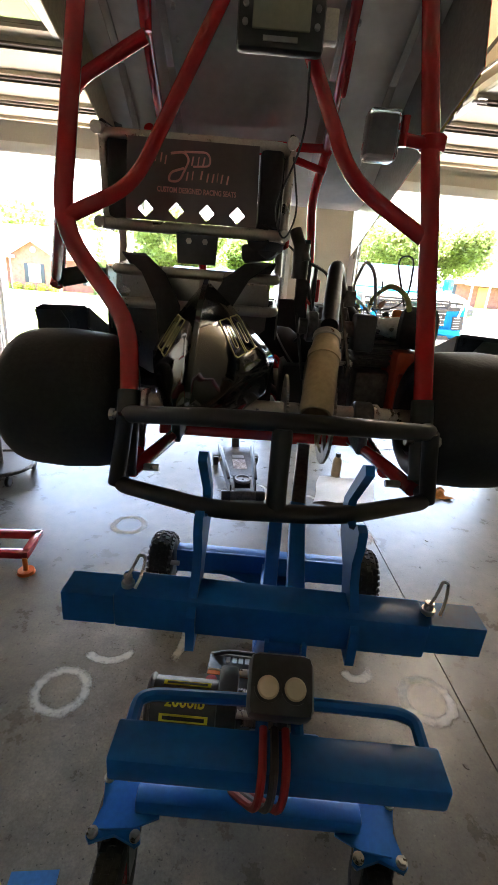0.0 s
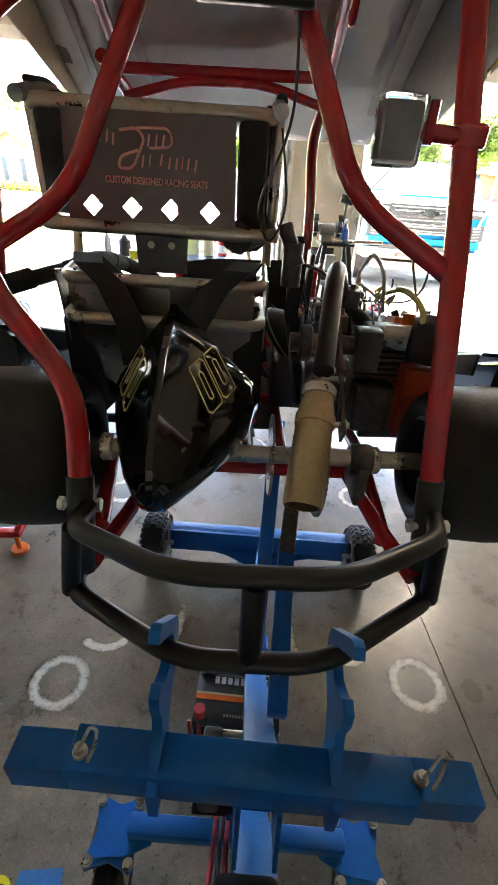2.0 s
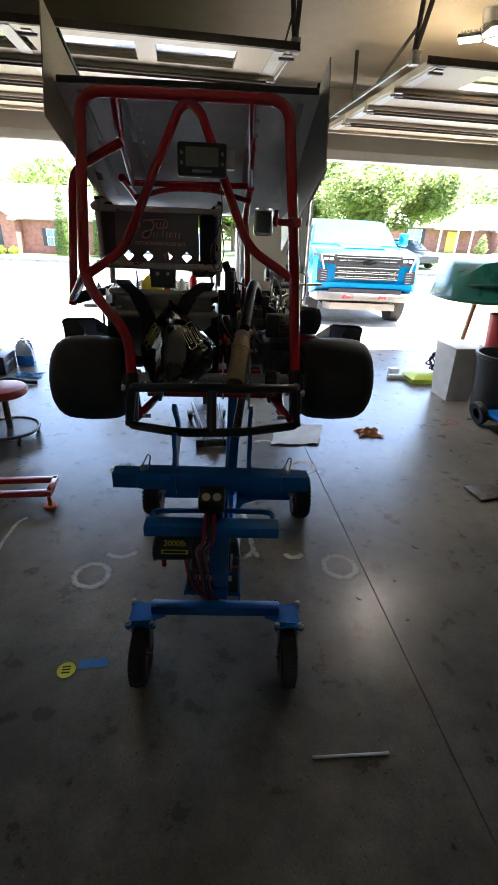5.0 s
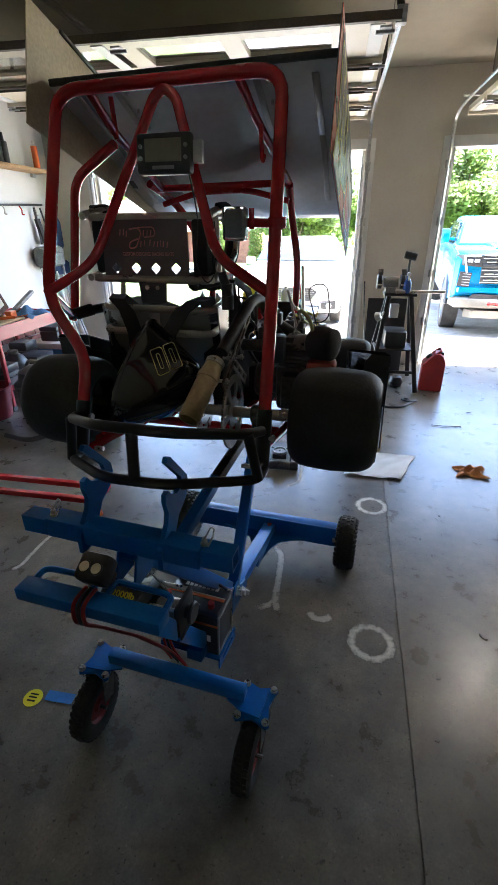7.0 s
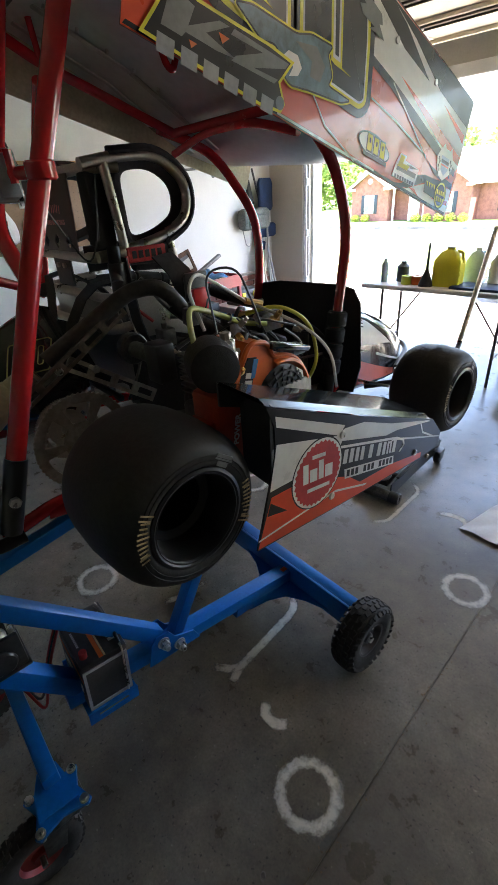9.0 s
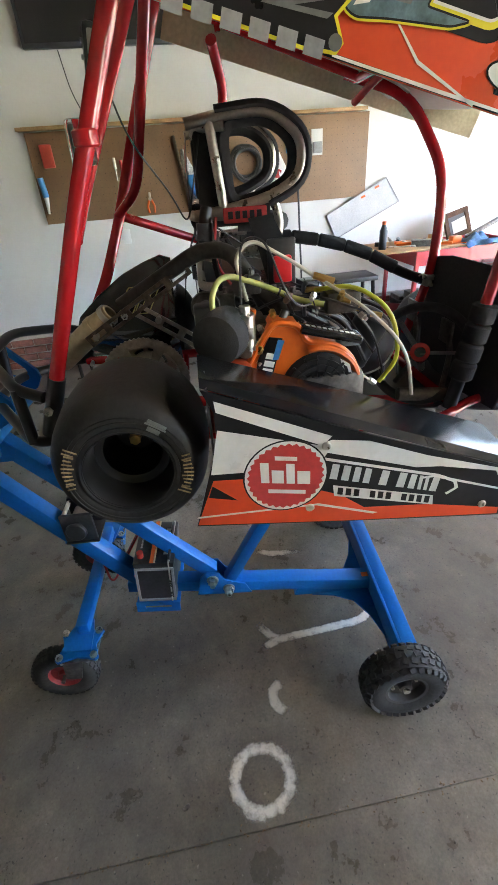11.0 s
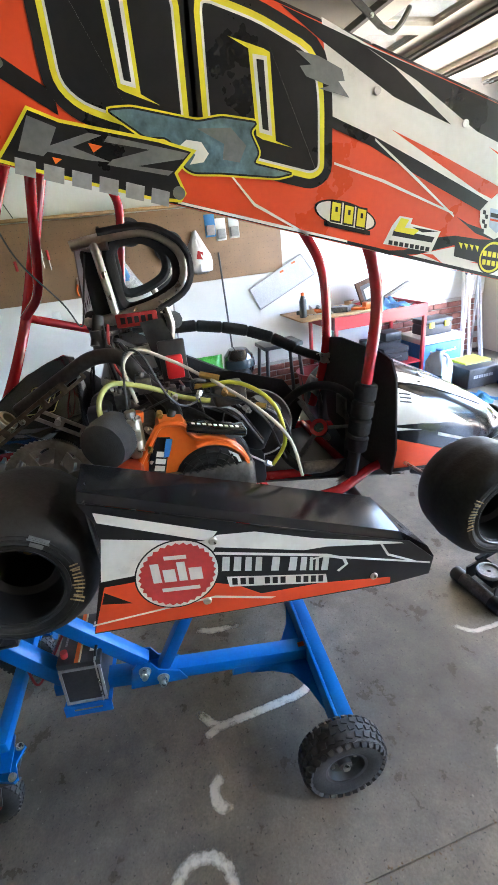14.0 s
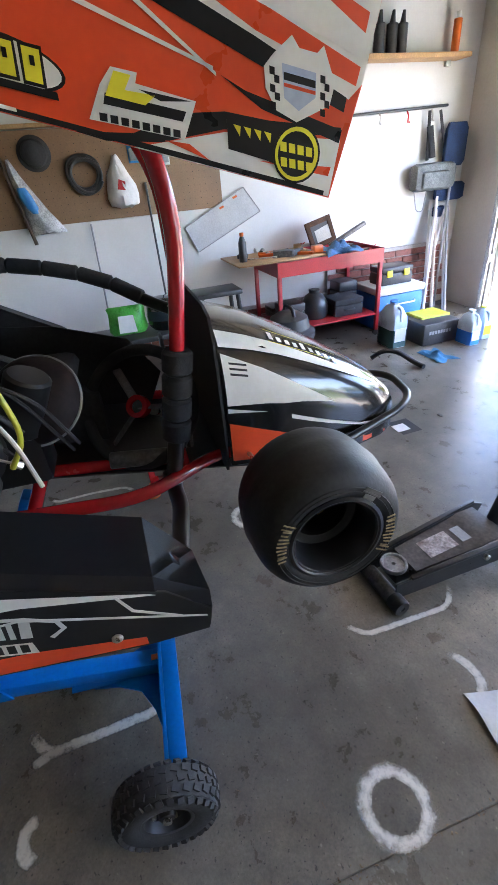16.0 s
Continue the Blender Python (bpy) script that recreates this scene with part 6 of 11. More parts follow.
for k in range(6):
    y = 1.312 + k * 0.042
    z = 1.766 - 0.285 * (y - 1.312)
    patch([(y, z - 0.011), (y + 0.03, z - 0.02), (y + 0.036, z + 0.003), (y + 0.006, z + 0.012)], GREY, 0.0126, "mark_bar")
patch(circle(0.011, 14, 1.574, 1.706), DECALGREY, 0.0126, "mark_bar")
# sponsor stickers as plain shapes in their colours
oval = lambda a, b: [(1.897 + a * math.cos(t) + 0.0 * b, 1.641 + b * math.sin(t) - 0.3 * a * math.cos(t)) for t in [k * math.pi / 14 for k in range(28)]]
patch(oval(0.066, 0.025), DECALBLACK, 0.0034, "sticker")
patch(oval(0.062, 0.022), DECALWHITE, 0.0042, "sticker")
for k in range(3):
    y = 1.865 + k * 0.027
    z = 1.654 - 0.3 * (y - 1.865)
    patch([(y - 0.003, z - 0.02), (y + 0.021, z - 0.026), (y + 0.025, z + 0.012), (y + 0.001, z + 0.018)], DECALBLACK, 0.005, "sticker")
    patch([(y, z - 0.017), (y + 0.018, z - 0.022), (y + 0.022, z + 0.009), (y + 0.004, z + 0.014)], DECALYELLOW, 0.0058, "sticker")
    patch([(y + 0.009, z - 0.004), (y + 0.014, z - 0.005), (y + 0.015, z + 0.004), (y + 0.01, z + 0.005)], DECALBLACK, 0.0066, "sticker")
patch([(1.85, 1.636), (1.95, 1.608), (1.95, 1.6), (1.85, 1.628)], DECALBLACK, 0.005, "sticker")
patch([(2.016, 1.63), (2.046, 1.623), (2.042, 1.613), (2.114, 1.592), (2.094, 1.553), (1.98, 1.581), (2.0, 1.614)], DECALWHITE, 0.0034, "sticker")
patch([(2.004, 1.606), (2.1, 1.582), (2.094, 1.572), (2.0, 1.595)], DECALBLACK, 0.0042, "sticker")
for k in range(8):
    y = 1.992 + k * 0.0125
    z = 1.582 - 0.25 * (y - 1.992)
    patch([(y, z - 0.003), (y + 0.009, z - 0.005), (y + 0.01, z + 0.003), (y + 0.001, z + 0.005)], DECALBLACK, 0.0042, "sticker")
patch([(2.019, 1.626), (2.038, 1.621), (2.028, 1.607), (2.064, 1.6), (2.05, 1.591), (2.004, 1.603)], DECALYELLOW, 0.005, "sticker")
patch([(2.045, 1.607), (2.108, 1.592), (2.07, 1.594)], DECALBLACK, 0.005, "sticker")
shield = [(2.208, 1.623), (2.22, 1.634), (2.244, 1.65), (2.253, 1.638), (2.279, 1.632), (2.287, 1.638), (2.302, 1.602), (2.295, 1.58), (2.249, 1.565), (2.222, 1.579), (2.209, 1.602)]
patch(grown(shield, 0.002), DECALWHITE, 0.0034, "sticker")
for k in range(5):
    for e in (0, 1):
        patch([(2.213 + 0.07 * e + 0.006 * (k % 2), 1.624 - k * 0.009 - 0.012 * e), (2.22 + 0.07 * e + 0.006 * (k % 2), 1.622 - k * 0.009 - 0.012 * e), (2.22 + 0.07 * e + 0.006 * (k % 2), 1.614 - k * 0.009 - 0.012 * e), (2.213 + 0.07 * e + 0.006 * (k % 2), 1.616 - k * 0.009 - 0.012 * e)], DECALBLACK, 0.0042, "sticker")
patch([(2.23, 1.626), (2.277, 1.614), (2.276, 1.588), (2.252, 1.575), (2.232, 1.59)], mat("pale_blue_vinyl", (0.42, 0.48, 0.6), 0.35), 0.0042, "sticker")
patch([(2.232, 1.617), (2.276, 1.606), (2.276, 1.598), (2.232, 1.609)], DECALBLACK, 0.005, "sticker")
patch([(2.232, 1.606), (2.276, 1.595), (2.276, 1.591), (2.232, 1.602)], DECALRED, 0.005, "sticker")
patch([(2.152, 1.573), (2.187, 1.57), (2.226, 1.558), (2.232, 1.51), (2.204, 1.522), (2.151, 1.539)], DECALBLACK, 0.0034, "sticker")
patch(circle(0.035, 24, 2.248, 1.526), DECALBLACK, 0.0042, "sticker")
patch(circle(0.032, 24, 2.248, 1.526), DECALYELLOW, 0.005, "sticker")
patch(circle(0.027, 24, 2.247, 1.526), DECALBLACK, 0.0058, "sticker")
for z in (1.538, 1.52):
    for k in range(4):
        y = 2.224 + k * 0.0125
        patch([(y, z + 0.005 - 0.003 * k), (y + 0.009, z + 0.003 - 0.003 * k), (y + 0.009, z - 0.008 - 0.003 * k), (y, z - 0.006 - 0.003 * k)], DECALYELLOW, 0.0066, "sticker")
for k in range(4):
    patch([(2.16 + k * 0.014, 1.566 - k * 0.0035), (2.17 + k * 0.014, 1.563 - k * 0.0035), (2.168 + k * 0.014, 1.552 - k * 0.0035)], DECALYELLOW, 0.0042, "sticker")
for y, z in ((1.96, 1.84), (2.15, 1.78), (1.33, 1.9)):
    part("rivet", cyl((BX, y, z), (BX + 0.004, y, z), 0.007, seg=10), ALU, wb)

# ---- the blue lift stand under the kart ----
FRAME[0] = pose(-0.072, 0, 0, 0, 0, -2.3)
stand = thing("kart_stand", (0, 1.2, 0), "bright blue steel kart lift stand with an electric winch", "kart stand")
RIMRED = mat("red_wheel_rim", (0.3, 0.03, 0.03), 0.5, var=0.2)
WIRERED = mat("red_wire", (0.4, 0.02, 0.02), 0.45, var=0.1)


def swivel_caster(x, s):
    c = Vector((x, 0.705, 0.112))
    fork = part("caster_fork", join(box(x - 0.052, x + 0.052, 0.735, 0.845, 0.222, 0.23, 0.003), *[plate([(-0.03, -0.01), (0.02, -0.015), (0.05, 0.1), (-0.02, 0.1)], 0.004, Matrix.Translation((x + d, 0.745, 0.122)) @ on_x(0)) for d in (-0.034, 0.03)],
                                  cyl((x - 0.045, 0.705, 0.112), (x + 0.045, 0.705, 0.112), 0.007, seg=8), cyl((x, 0.78, 0.205), (x, 0.78, 0.225), 0.032, seg=18, rim=0.004)), GREASE, stand)
    m = Matrix.Translation(c) @ Matrix.Rotation(radians(90), 4, "Y")
    tyre = part("caster_wheel", lathe([(0.056, -0.022), (0.068, -0.03), (0.092, -0.031), (0.106, -0.022), (0.112, 0), (0.106, 0.022), (0.092, 0.031), (0.068, 0.03), (0.056, 0.022)], m, 36), WORNRUBBER, stand)
    ribs = []
    for k in range(30):
        mm = m @ Matrix.Rotation(2 * math.pi * k / 30, 4, "Z")
        for h in (-0.017, 0.0, 0.017):
            ribs.append(box(0.104, 0.1135 if h == 0 else 0.1105, -0.0065, 0.0065, h - 0.007, h + 0.007, 0, mm @ Matrix.Rotation(0.105 if h else 0.0, 4, "Z")))
    tagged(part("tread_lug", join(*ribs), WORNRUBBER, tyre), kind="stuff")
    part("caster_rim", lathe([(0.0, -0.02), (0.02, -0.024), (0.025, -0.012), (0.05, -0.01), (0.058, -0.022), (0.058, 0.022), (0.05, 0.01), (0.025, 0.012), (0.02, 0.024), (0, 0.02)], m, 28), RIMRED, tyre, "red caster rim")
    plate_ = part("caster_plate", plate([(-0.058, -0.06), (-0.048, -0.07), (-0.034, -0.064), (0.0, -0.052), (0.034, -0.064), (0.048, -0.07), (0.058, -0.06), (0.05, -0.035), (0.042, 0.0), (0.05, 0.035), (0.058, 0.06), (0.048, 0.07), (0.034, 0.064), (0.0, 0.052), (-0.034, 0.064), (-0.048, 0.07), (-0.058, 0.06), (-0.05, 0.035), (-0.042, 0.0), (-0.05, -0.035)], 0.01, Matrix.Translation((x, 0.785, 0.232))), BLUE, stand)
    for dx in (-0.045, 0.045):
        for dy in (-0.055, 0.055):
            part("bolt", join(cyl((x + dx, 0.785 + dy, 0.215), (x + dx, 0.785 + dy, 0.252), 0.006, seg=8), cyl((x + dx, 0.785 + dy, 0.244), (x + dx, 0.785 + dy, 0.25), 0.012, seg=12), cyl((x + dx, 0.785 + dy, 0.25), (x + dx, 0.785 + dy, 0.257), 0.009, seg=6)), ZINC, plate_)



STAND = FRAME[0]
FRAME[0] = STAND @ Matrix.Translation((0.006, 0.015, 0.0))
for x, s in ((-0.268, -1), (0.29, 1)):
    swivel_caster(x, s)
part("cross_beam", box(-0.235, 0.255, 0.77, 0.812, 0.247, 0.289, 0.005), BLUE, stand)
for line in ([(0.2, 0.765), (0.25, 0.742), (0.315, 0.735), (0.32, 0.83), (0.25, 0.825), (0.2, 0.815)], [(-0.3, 0.735), (-0.23, 0.742), (-0.18, 0.765), (-0.18, 0.815), (-0.23, 0.825), (-0.3, 0.83)]):
    part("end_gusset", plate(line, 0.006, Matrix.Translation((0, 0, 0.246))), BLUE, stand)
FRAME[0] = STAND
# mast from the handle down to the spine
part("mast", beam((0.035, 0.5, 0.875), (0.03, 1.0, 0.21), 0.06, 0.055, (0, 1, 0.5)), BLUE, stand)
part("spine", beam((0.03, 0.92, 0.222), (0.07, 1.86, 0.14), 0.06, 0.05, bevel=0.004), BLUE, stand)
part("spine_gusset", plate([(1.55, 0.115), (1.86, 0.1), (1.86, 0.125), (1.56, 0.15)], 0.05, on_x(0.04)), BLUE, stand)
part("wheel_beam", join(box(-0.342, 0.422, 1.84, 1.852, 0.09, 0.2, 0.002), box(-0.342, 0.422, 1.852, 1.9, 0.192, 0.2, 0.002)), BLUE, stand)
for s in (1, -1):
    part("corner_gusset", plate([(0.06 + s * 0.03, 1.62), (0.06 + s * 0.045, 1.7), (0.06 + s * 0.08, 1.77), (0.06 + s * 0.15, 1.81), (0.06 + s * 0.25, 1.84), (0.06 + s * 0.02, 1.845)][::s], 0.006, Matrix.Translation((0, 0, 0.105))), BLUE, stand)
part("warning_label", box(0.062, 0.082, 1.815, 1.845, 0.1692, 0.1704, 0), ORANGE, stand)


def stand_wheel(x, s):
    c = Vector((x, 1.83, 0.138))
    k0 = 1.08
    m = Matrix.Translation(c) @ Matrix.Rotation(radians(90), 4, "Y") @ Matrix.Diagonal((k0, k0, 1.0, 1))
    tyre = part("pneumatic_tyre", lathe([(0.058, -0.035), (0.075, -0.044), (0.1, -0.046), (0.117, -0.036), (0.122, -0.02), (0.123, 0), (0.122, 0.02), (0.117, 0.036), (0.1, 0.046), (0.075, 0.044), (0.058, 0.035)], m, 40), WORNRUBBER, stand, "knobbly black pneumatic tyre")
    lugs = []
    n = 30
    for k in range(n):
        for row, (h, w, d, tw) in enumerate(((-0.041, 0.016, 0.017, 0.3), (-0.0215, 0.0165, 0.0185, -0.25), (0.0, 0.0165, 0.0175, 0.2), (0.0215, 0.0165, 0.0185, -0.25), (0.041, 0.016, 0.017, 0.3))):
            a = 2 * math.pi * (k + (0.5 if row % 2 else 0)) / n
            r = (0.11, 0.1195, 0.121, 0.1195, 0.11)[row]
            lean = (-0.75, -0.12, 0, 0.12, 0.75)[row]
            mm = m @ Matrix.Rotation(a, 4, "Z") @ Matrix.Translation((r, 0, h)) @ Matrix.Rotation(-lean, 4, "Y") @ Matrix.Rotation(tw, 4, "X")
            lugs.append(box(-0.004, 0.0065, -d / 2 + 0.001, d / 2 - 0.001, -w / 2 + 0.001, w / 2 - 0.001, 0, mm))
    tagged(part("tread_lug", join(*lugs), WORNRUBBER, tyre), kind="stuff")
    f = m if s > 0 else m @ Matrix.Rotation(math.pi, 4, "X")
    part("wheel_rim", lathe([(0.06, 0.034), (0.063, 0.038), (0.055, 0.036), (0.05, 0.012), (0.03, 0.006), (0.022, 0.01), (0.018, 0.03), (0.01, 0.032), (0, 0.032)], f, 28), PLASTIC, tyre, "black wheel rim")
    part("rim_inner", lathe([(0.06, 0.034), (0.055, 0.036), (0.05, 0.0), (0, 0.0)], m if s < 0 else m @ Matrix.Rotation(math.pi, 4, "X"), 24), PLASTIC, tyre)
    for k in range(4):
        a = k * math.pi / 2 + 0.4
        part("bolt", cyl(f @ Vector((0.036 * math.cos(a), 0.036 * math.sin(a), 0.006)), f @ Vector((0.036 * math.cos(a), 0.036 * math.sin(a), 0.018)), 0.006, seg=6), ZINC, tyre)
    part("axle", cyl((x - s * 0.07, 1.83, 0.138), (x + s * 0.04, 1.83, 0.138), 0.011, seg=12), ZINC, tyre)


stand_wheel(0.478, 1)
stand_wheel(-0.398, -1)
# pivot bracket with its bolts, and the lift arms
part("pivot_bracket", join(*[plate([(1.18, 0.172), (1.385, 0.155), (1.362, 0.205), (1.32, 0.222), (1.29, 0.236), (1.268, 0.278), (1.222, 0.284), (1.2, 0.262)], 0.006, on_x(x)) for x in (0.012, 0.08)]), BLUE, stand)
for y, z in ((1.243, 0.245), (1.3, 0.192)):
    part("pivot_bolt", join(cyl((0.0, y, z), (0.12, y, z), 0.01, seg=10), cyl((0.086, y, z), (0.09, y, z), 0.022, seg=20), cyl((0.09, y, z), (0.107, y, z), 0.0175, seg=6), cyl((0.107, y, z), (0.12, y, z), 0.01, seg=12, rim=0.002)), ZINC, stand)
part("lift_arm", beam((0.04, 1.245, 0.25), (0.03, 0.66, 0.9), 0.05, 0.05, (0, 1, 0)), BLUE, stand)
part("lift_arm", beam((0.048, 1.3, 0.2), (0.06, 1.66, 0.88), 0.045, 0.042, (0, 1, 0)), BLUE, stand)
part("lift_strut", beam((0.06, 0.8, 0.8), (0.075, 1.1, 0.865), 0.034, 0.034), BLUE, stand)
part("lift_strut", beam((0.075, 1.09, 0.863), (0.1, 1.34, 0.918), 0.034, 0.034), GREASE, stand)
# main bar with sliding ends, pins and the two forked uprights
part("main_bar", beam((-0.205, 0.668, 0.93), (0.212, 0.66, 0.93), 0.054, 0.054, bevel=0.004), BLUE, stand)
for x0, x1 in ((-0.275, -0.205), (0.212, 0.288)):
    part("sliding_end", frame_plate([(-0.023, -0.023), (0.023, -0.023), (0.023, 0.023), (-0.023, 0.023)], [(-0.019, -0.019), (0.019, -0.019), (0.019, 0.019), (-0.019, 0.019)], abs(x1 - x0), axes((x0, 0.664, 0.93), (x1, 0.664, 0.93))), BLUE, stand)
for x in (-0.19, 0.215):
    part("lock_pin", join(cyl((x, 0.66, 0.955), (x, 0.66, 0.974), 0.006, seg=10), tube([(x - 0.004, 0.655, 0.966), (x + 0.006, 0.66, 0.985), (x + 0.014, 0.668, 1.004), (x + 0.022, 0.668, 1.0), (x + 0.02, 0.66, 0.98), (x + 0.012, 0.65, 0.962)], 0.0022, 0.012, 6), cyl((x, 0.66, 0.958), (x, 0.66, 0.964), 0.009, seg=14)), ZINC, stand, "zinc-plated locking pin with wire loop")
for x in (-0.1, 0.115):
    fork = [(0.628, 0.885), (0.7, 0.885), (0.706, 0.94), (0.73, 0.975), (0.775, 1.0), (0.792, 1.03), (0.788, 1.056), (0.712, 1.142), (0.7, 1.146), (0.691, 1.136), (0.756, 1.066), (0.76, 1.052), (0.748, 1.04), (0.728, 1.036), (0.7, 1.05), (0.69, 1.065), (0.674, 1.062), (0.672, 1.04), (0.68, 1.01), (0.672, 0.985), (0.645, 0.955), (0.628, 0.94)]
    part("bumper_fork", plate(fork, 0.012, on_x(x - 0.006)), BLUE, stand, "blue flat-steel fork holding the bumper")
for x in (0.0, 0.05):
    part("clevis_plate", plate([(0.6, 0.83), (0.7, 0.83), (0.715, 0.87), (0.68, 0.91), (0.63, 0.91)], 0.006, on_x(x)), BLUE, stand)
part("pulley", lathe([(0, -0.01), (0.026, -0.01), (0.03, -0.008), (0.022, -0.002), (0.022, 0.002), (0.03, 0.008), (0.026, 0.01), (0, 0.01)], Matrix.Translation((0.02, 0.7, 0.83)) @ Matrix.Rotation(radians(90), 4, "Y"), 24), ZINC, stand)
part("hook", join(tube([(0.02, 0.72, 0.8), (0.02, 0.725, 0.765), (0.02, 0.745, 0.755), (0.02, 0.75, 0.775)], 0.006, 0.015, 8), tube([(0.02, 0.7, 0.8), (0.025, 0.71, 0.78), (0.015, 0.72, 0.76)], 0.004, 0.01, 6)), ZINC, stand)
# handle
part("handle_beam", box(-0.158, 0.192, 0.468, 0.515, 0.868, 0.9, 0.004), BLUE, stand)
part("handle_loop", tube([(0.18, 0.505, 0.885), (0.18, 0.552, 0.889), (0.162, 0.56, 0.889), (0.04, 0.562, 0.889), (0.04, 0.51, 0.889)], 0.0075, 0.012, 8), BLUE, stand)
part("handle_loop", tube([(-0.146, 0.505, 0.885), (-0.146, 0.548, 0.889), (-0.128, 0.556, 0.889), (0.0, 0.56, 0.889), (0.0, 0.51, 0.889)], 0.0075, 0.012, 8), BLUE, stand)
# switch box with two round buttons and its red leads
bm_ = Matrix.Translation((0.015, 0.532, 0.945)) @ Matrix.Rotation(radians(32), 4, "X") @ Matrix.Scale(0.75, 4)
sb = part("switch_box", join(box(-0.047, 0.047, -0.042, 0.042, -0.036, 0.03, 0.014, bm_), box(-0.03, 0.03, -0.034, 0.02, -0.085, -0.03, 0.01, bm_)), PLASTIC, stand, "black winch switch box with two pale buttons")
PALEBTN = mat("pale_button", (0.66, 0.56, 0.4), 0.5)
for x in (-0.019, 0.019):
    part("button", lathe([(0, 0.036), (0.013, 0.035), (0.0155, 0.032), (0.0155, 0.028)], bm_ @ Matrix.Translation((x, -0.006, 0)), 20), PALEBTN, sb)
    part("button_collar", lathe([(0.0155, 0.029), (0.0155, 0.033), (0.0195, 0.032), (0.0195, 0.029)], bm_ @ Matrix.Translation((x, -0.006, 0)), 20), PLASTIC, sb)
for k, x in enumerate((0.0, 0.012, 0.024)):
    part("power_lead", tube([(x, 0.51, 0.91), (x, 0.461, 0.91), (x - 0.002, 0.458, 0.86), (x - 0.03, 0.53, 0.77), (x - 0.03, 0.68, 0.57), (x - 0.03, 0.83, 0.34), (x - 0.02 + 1.5 * x, 0.86, 0.25 - x), (x - 0.07, 0.9, 0.26), (x - 0.11, 0.95, 0.33), (x - 0.12, 0.985, 0.385)], 0.0045, 0.04, 8), WIRERED if k != 1 else PLASTIC, stand)
# winch: motor, drum, gearbox
wz, wy = 0.612, 0.762
FRAME[0] = STAND @ Matrix.Translation((-0.04, 0.82, 0.55)) @ Matrix.Scale(1.1, 4) @ Matrix.Translation((0, -wy, -wz))
win = part("winch", cyl((-0.145, wy, wz), (-0.02, wy, wz), 0.042, seg=28, rim=0.006), PLASTIC, stand, "black electric winch with steel cable drum")
part("motor_cap", cyl((-0.15, wy, wz), (-0.14, wy, wz), 0.046, seg=28, rim=0.004), PLASTIC, win)
part("gear_housing", box(-0.025, 0.012, wy - 0.05, wy + 0.05, wz - 0.055, wz + 0.05, 0.008), PLASTIC, win)
part("end_housing", box(0.085, 0.1, wy - 0.05, wy + 0.05, wz - 0.055, wz + 0.048, 0.006), PLASTIC, win)
part("drum", cyl((0.012, wy, wz), (0.085, wy, wz), 0.018, seg=20), STEEL, win)
tagged(part("wound_cable", join(*[lathe([(0.027, -0.0022), (0.0295, 0), (0.027, 0.0022)], Matrix.Translation((0.022 + 0.0045 * k, wy, wz)) @ Matrix.Rotation(radians(90), 4, "Y"), 24) for k in range(13)]), STEEL, win, "wound steel cable"), kind="stuff")
part("clutch_knob", join(cyl((0.1, wy, wz), (0.112, wy, wz), 0.02, seg=16), cyl((0.112, wy, wz), (0.124, wy, wz), 0.032, seg=20, rim=0.004)), PLASTIC, win)
part("tie_bar", cyl((0.0, wy + 0.04, wz + 0.04), (0.095, wy + 0.04, wz + 0.04), 0.007, seg=10), ZINC, win)
part("tie_bar", cyl((0.0, wy - 0.04, wz + 0.035), (0.095, wy - 0.04, wz + 0.035), 0.007, seg=10), ZINC, win)
wm = Matrix.Translation((-0.08, wy, wz)) @ Matrix.Rotation(radians(38), 4, "X") @ Matrix.Translation((0, 0, 0.0425))
part("lettering", writing("2000lb", 0.026, wm @ Matrix.Translation((0, 0.0, 0)), 0.001, 0.0006), DECALYELLOW, win, "yellow capacity lettering")
for z, w, h in ((0.026, 0.085, 0.014), (-0.032, 0.085, 0.009)):
    ang = z / 0.042
    mm = Matrix.Translation((-0.08, wy, wz)) @ Matrix.Rotation(radians(38) + ang, 4, "X") @ Matrix.Translation((0, 0, 0.0424))
    part("name_bar", box(-w / 2, w / 2, -h / 2, h / 2, 0, 0.001, 0, mm), DECALYELLOW, win)
    part("name_bar", box(-w / 2 + 0.006, w / 2 - 0.006, -h / 4, h / 4, 0.001, 0.0014, 0, mm), DECALBLACK, win)
part("terminal_cap", cyl((-0.12, wy - 0.01, wz - 0.04), (-0.12, wy - 0.01, wz - 0.07), 0.008, seg=10), REDFAB, win)
part("winch_plate", beam((0.035, wy - 0.05, wz - 0.058), (0.035, wy + 0.055, wz - 0.058), 0.14, 0.008), PLASTIC, win)
FRAME[0] = STAND
part("cable", tube([(0.004, 0.845, 0.575), (0.014, 0.76, 0.72), (0.02, 0.69, 0.83)], 0.0025, 0.02, 6), STEEL, win)
part("winch_bracket", join(box(0.0, 0.062, 0.755, 0.765, 0.49, 0.56, 0.003), box(-0.01, 0.07, 0.76, 0.87, 0.482, 0.49, 0.002)), BLUE, stand)
FRAME[0] = IDENT

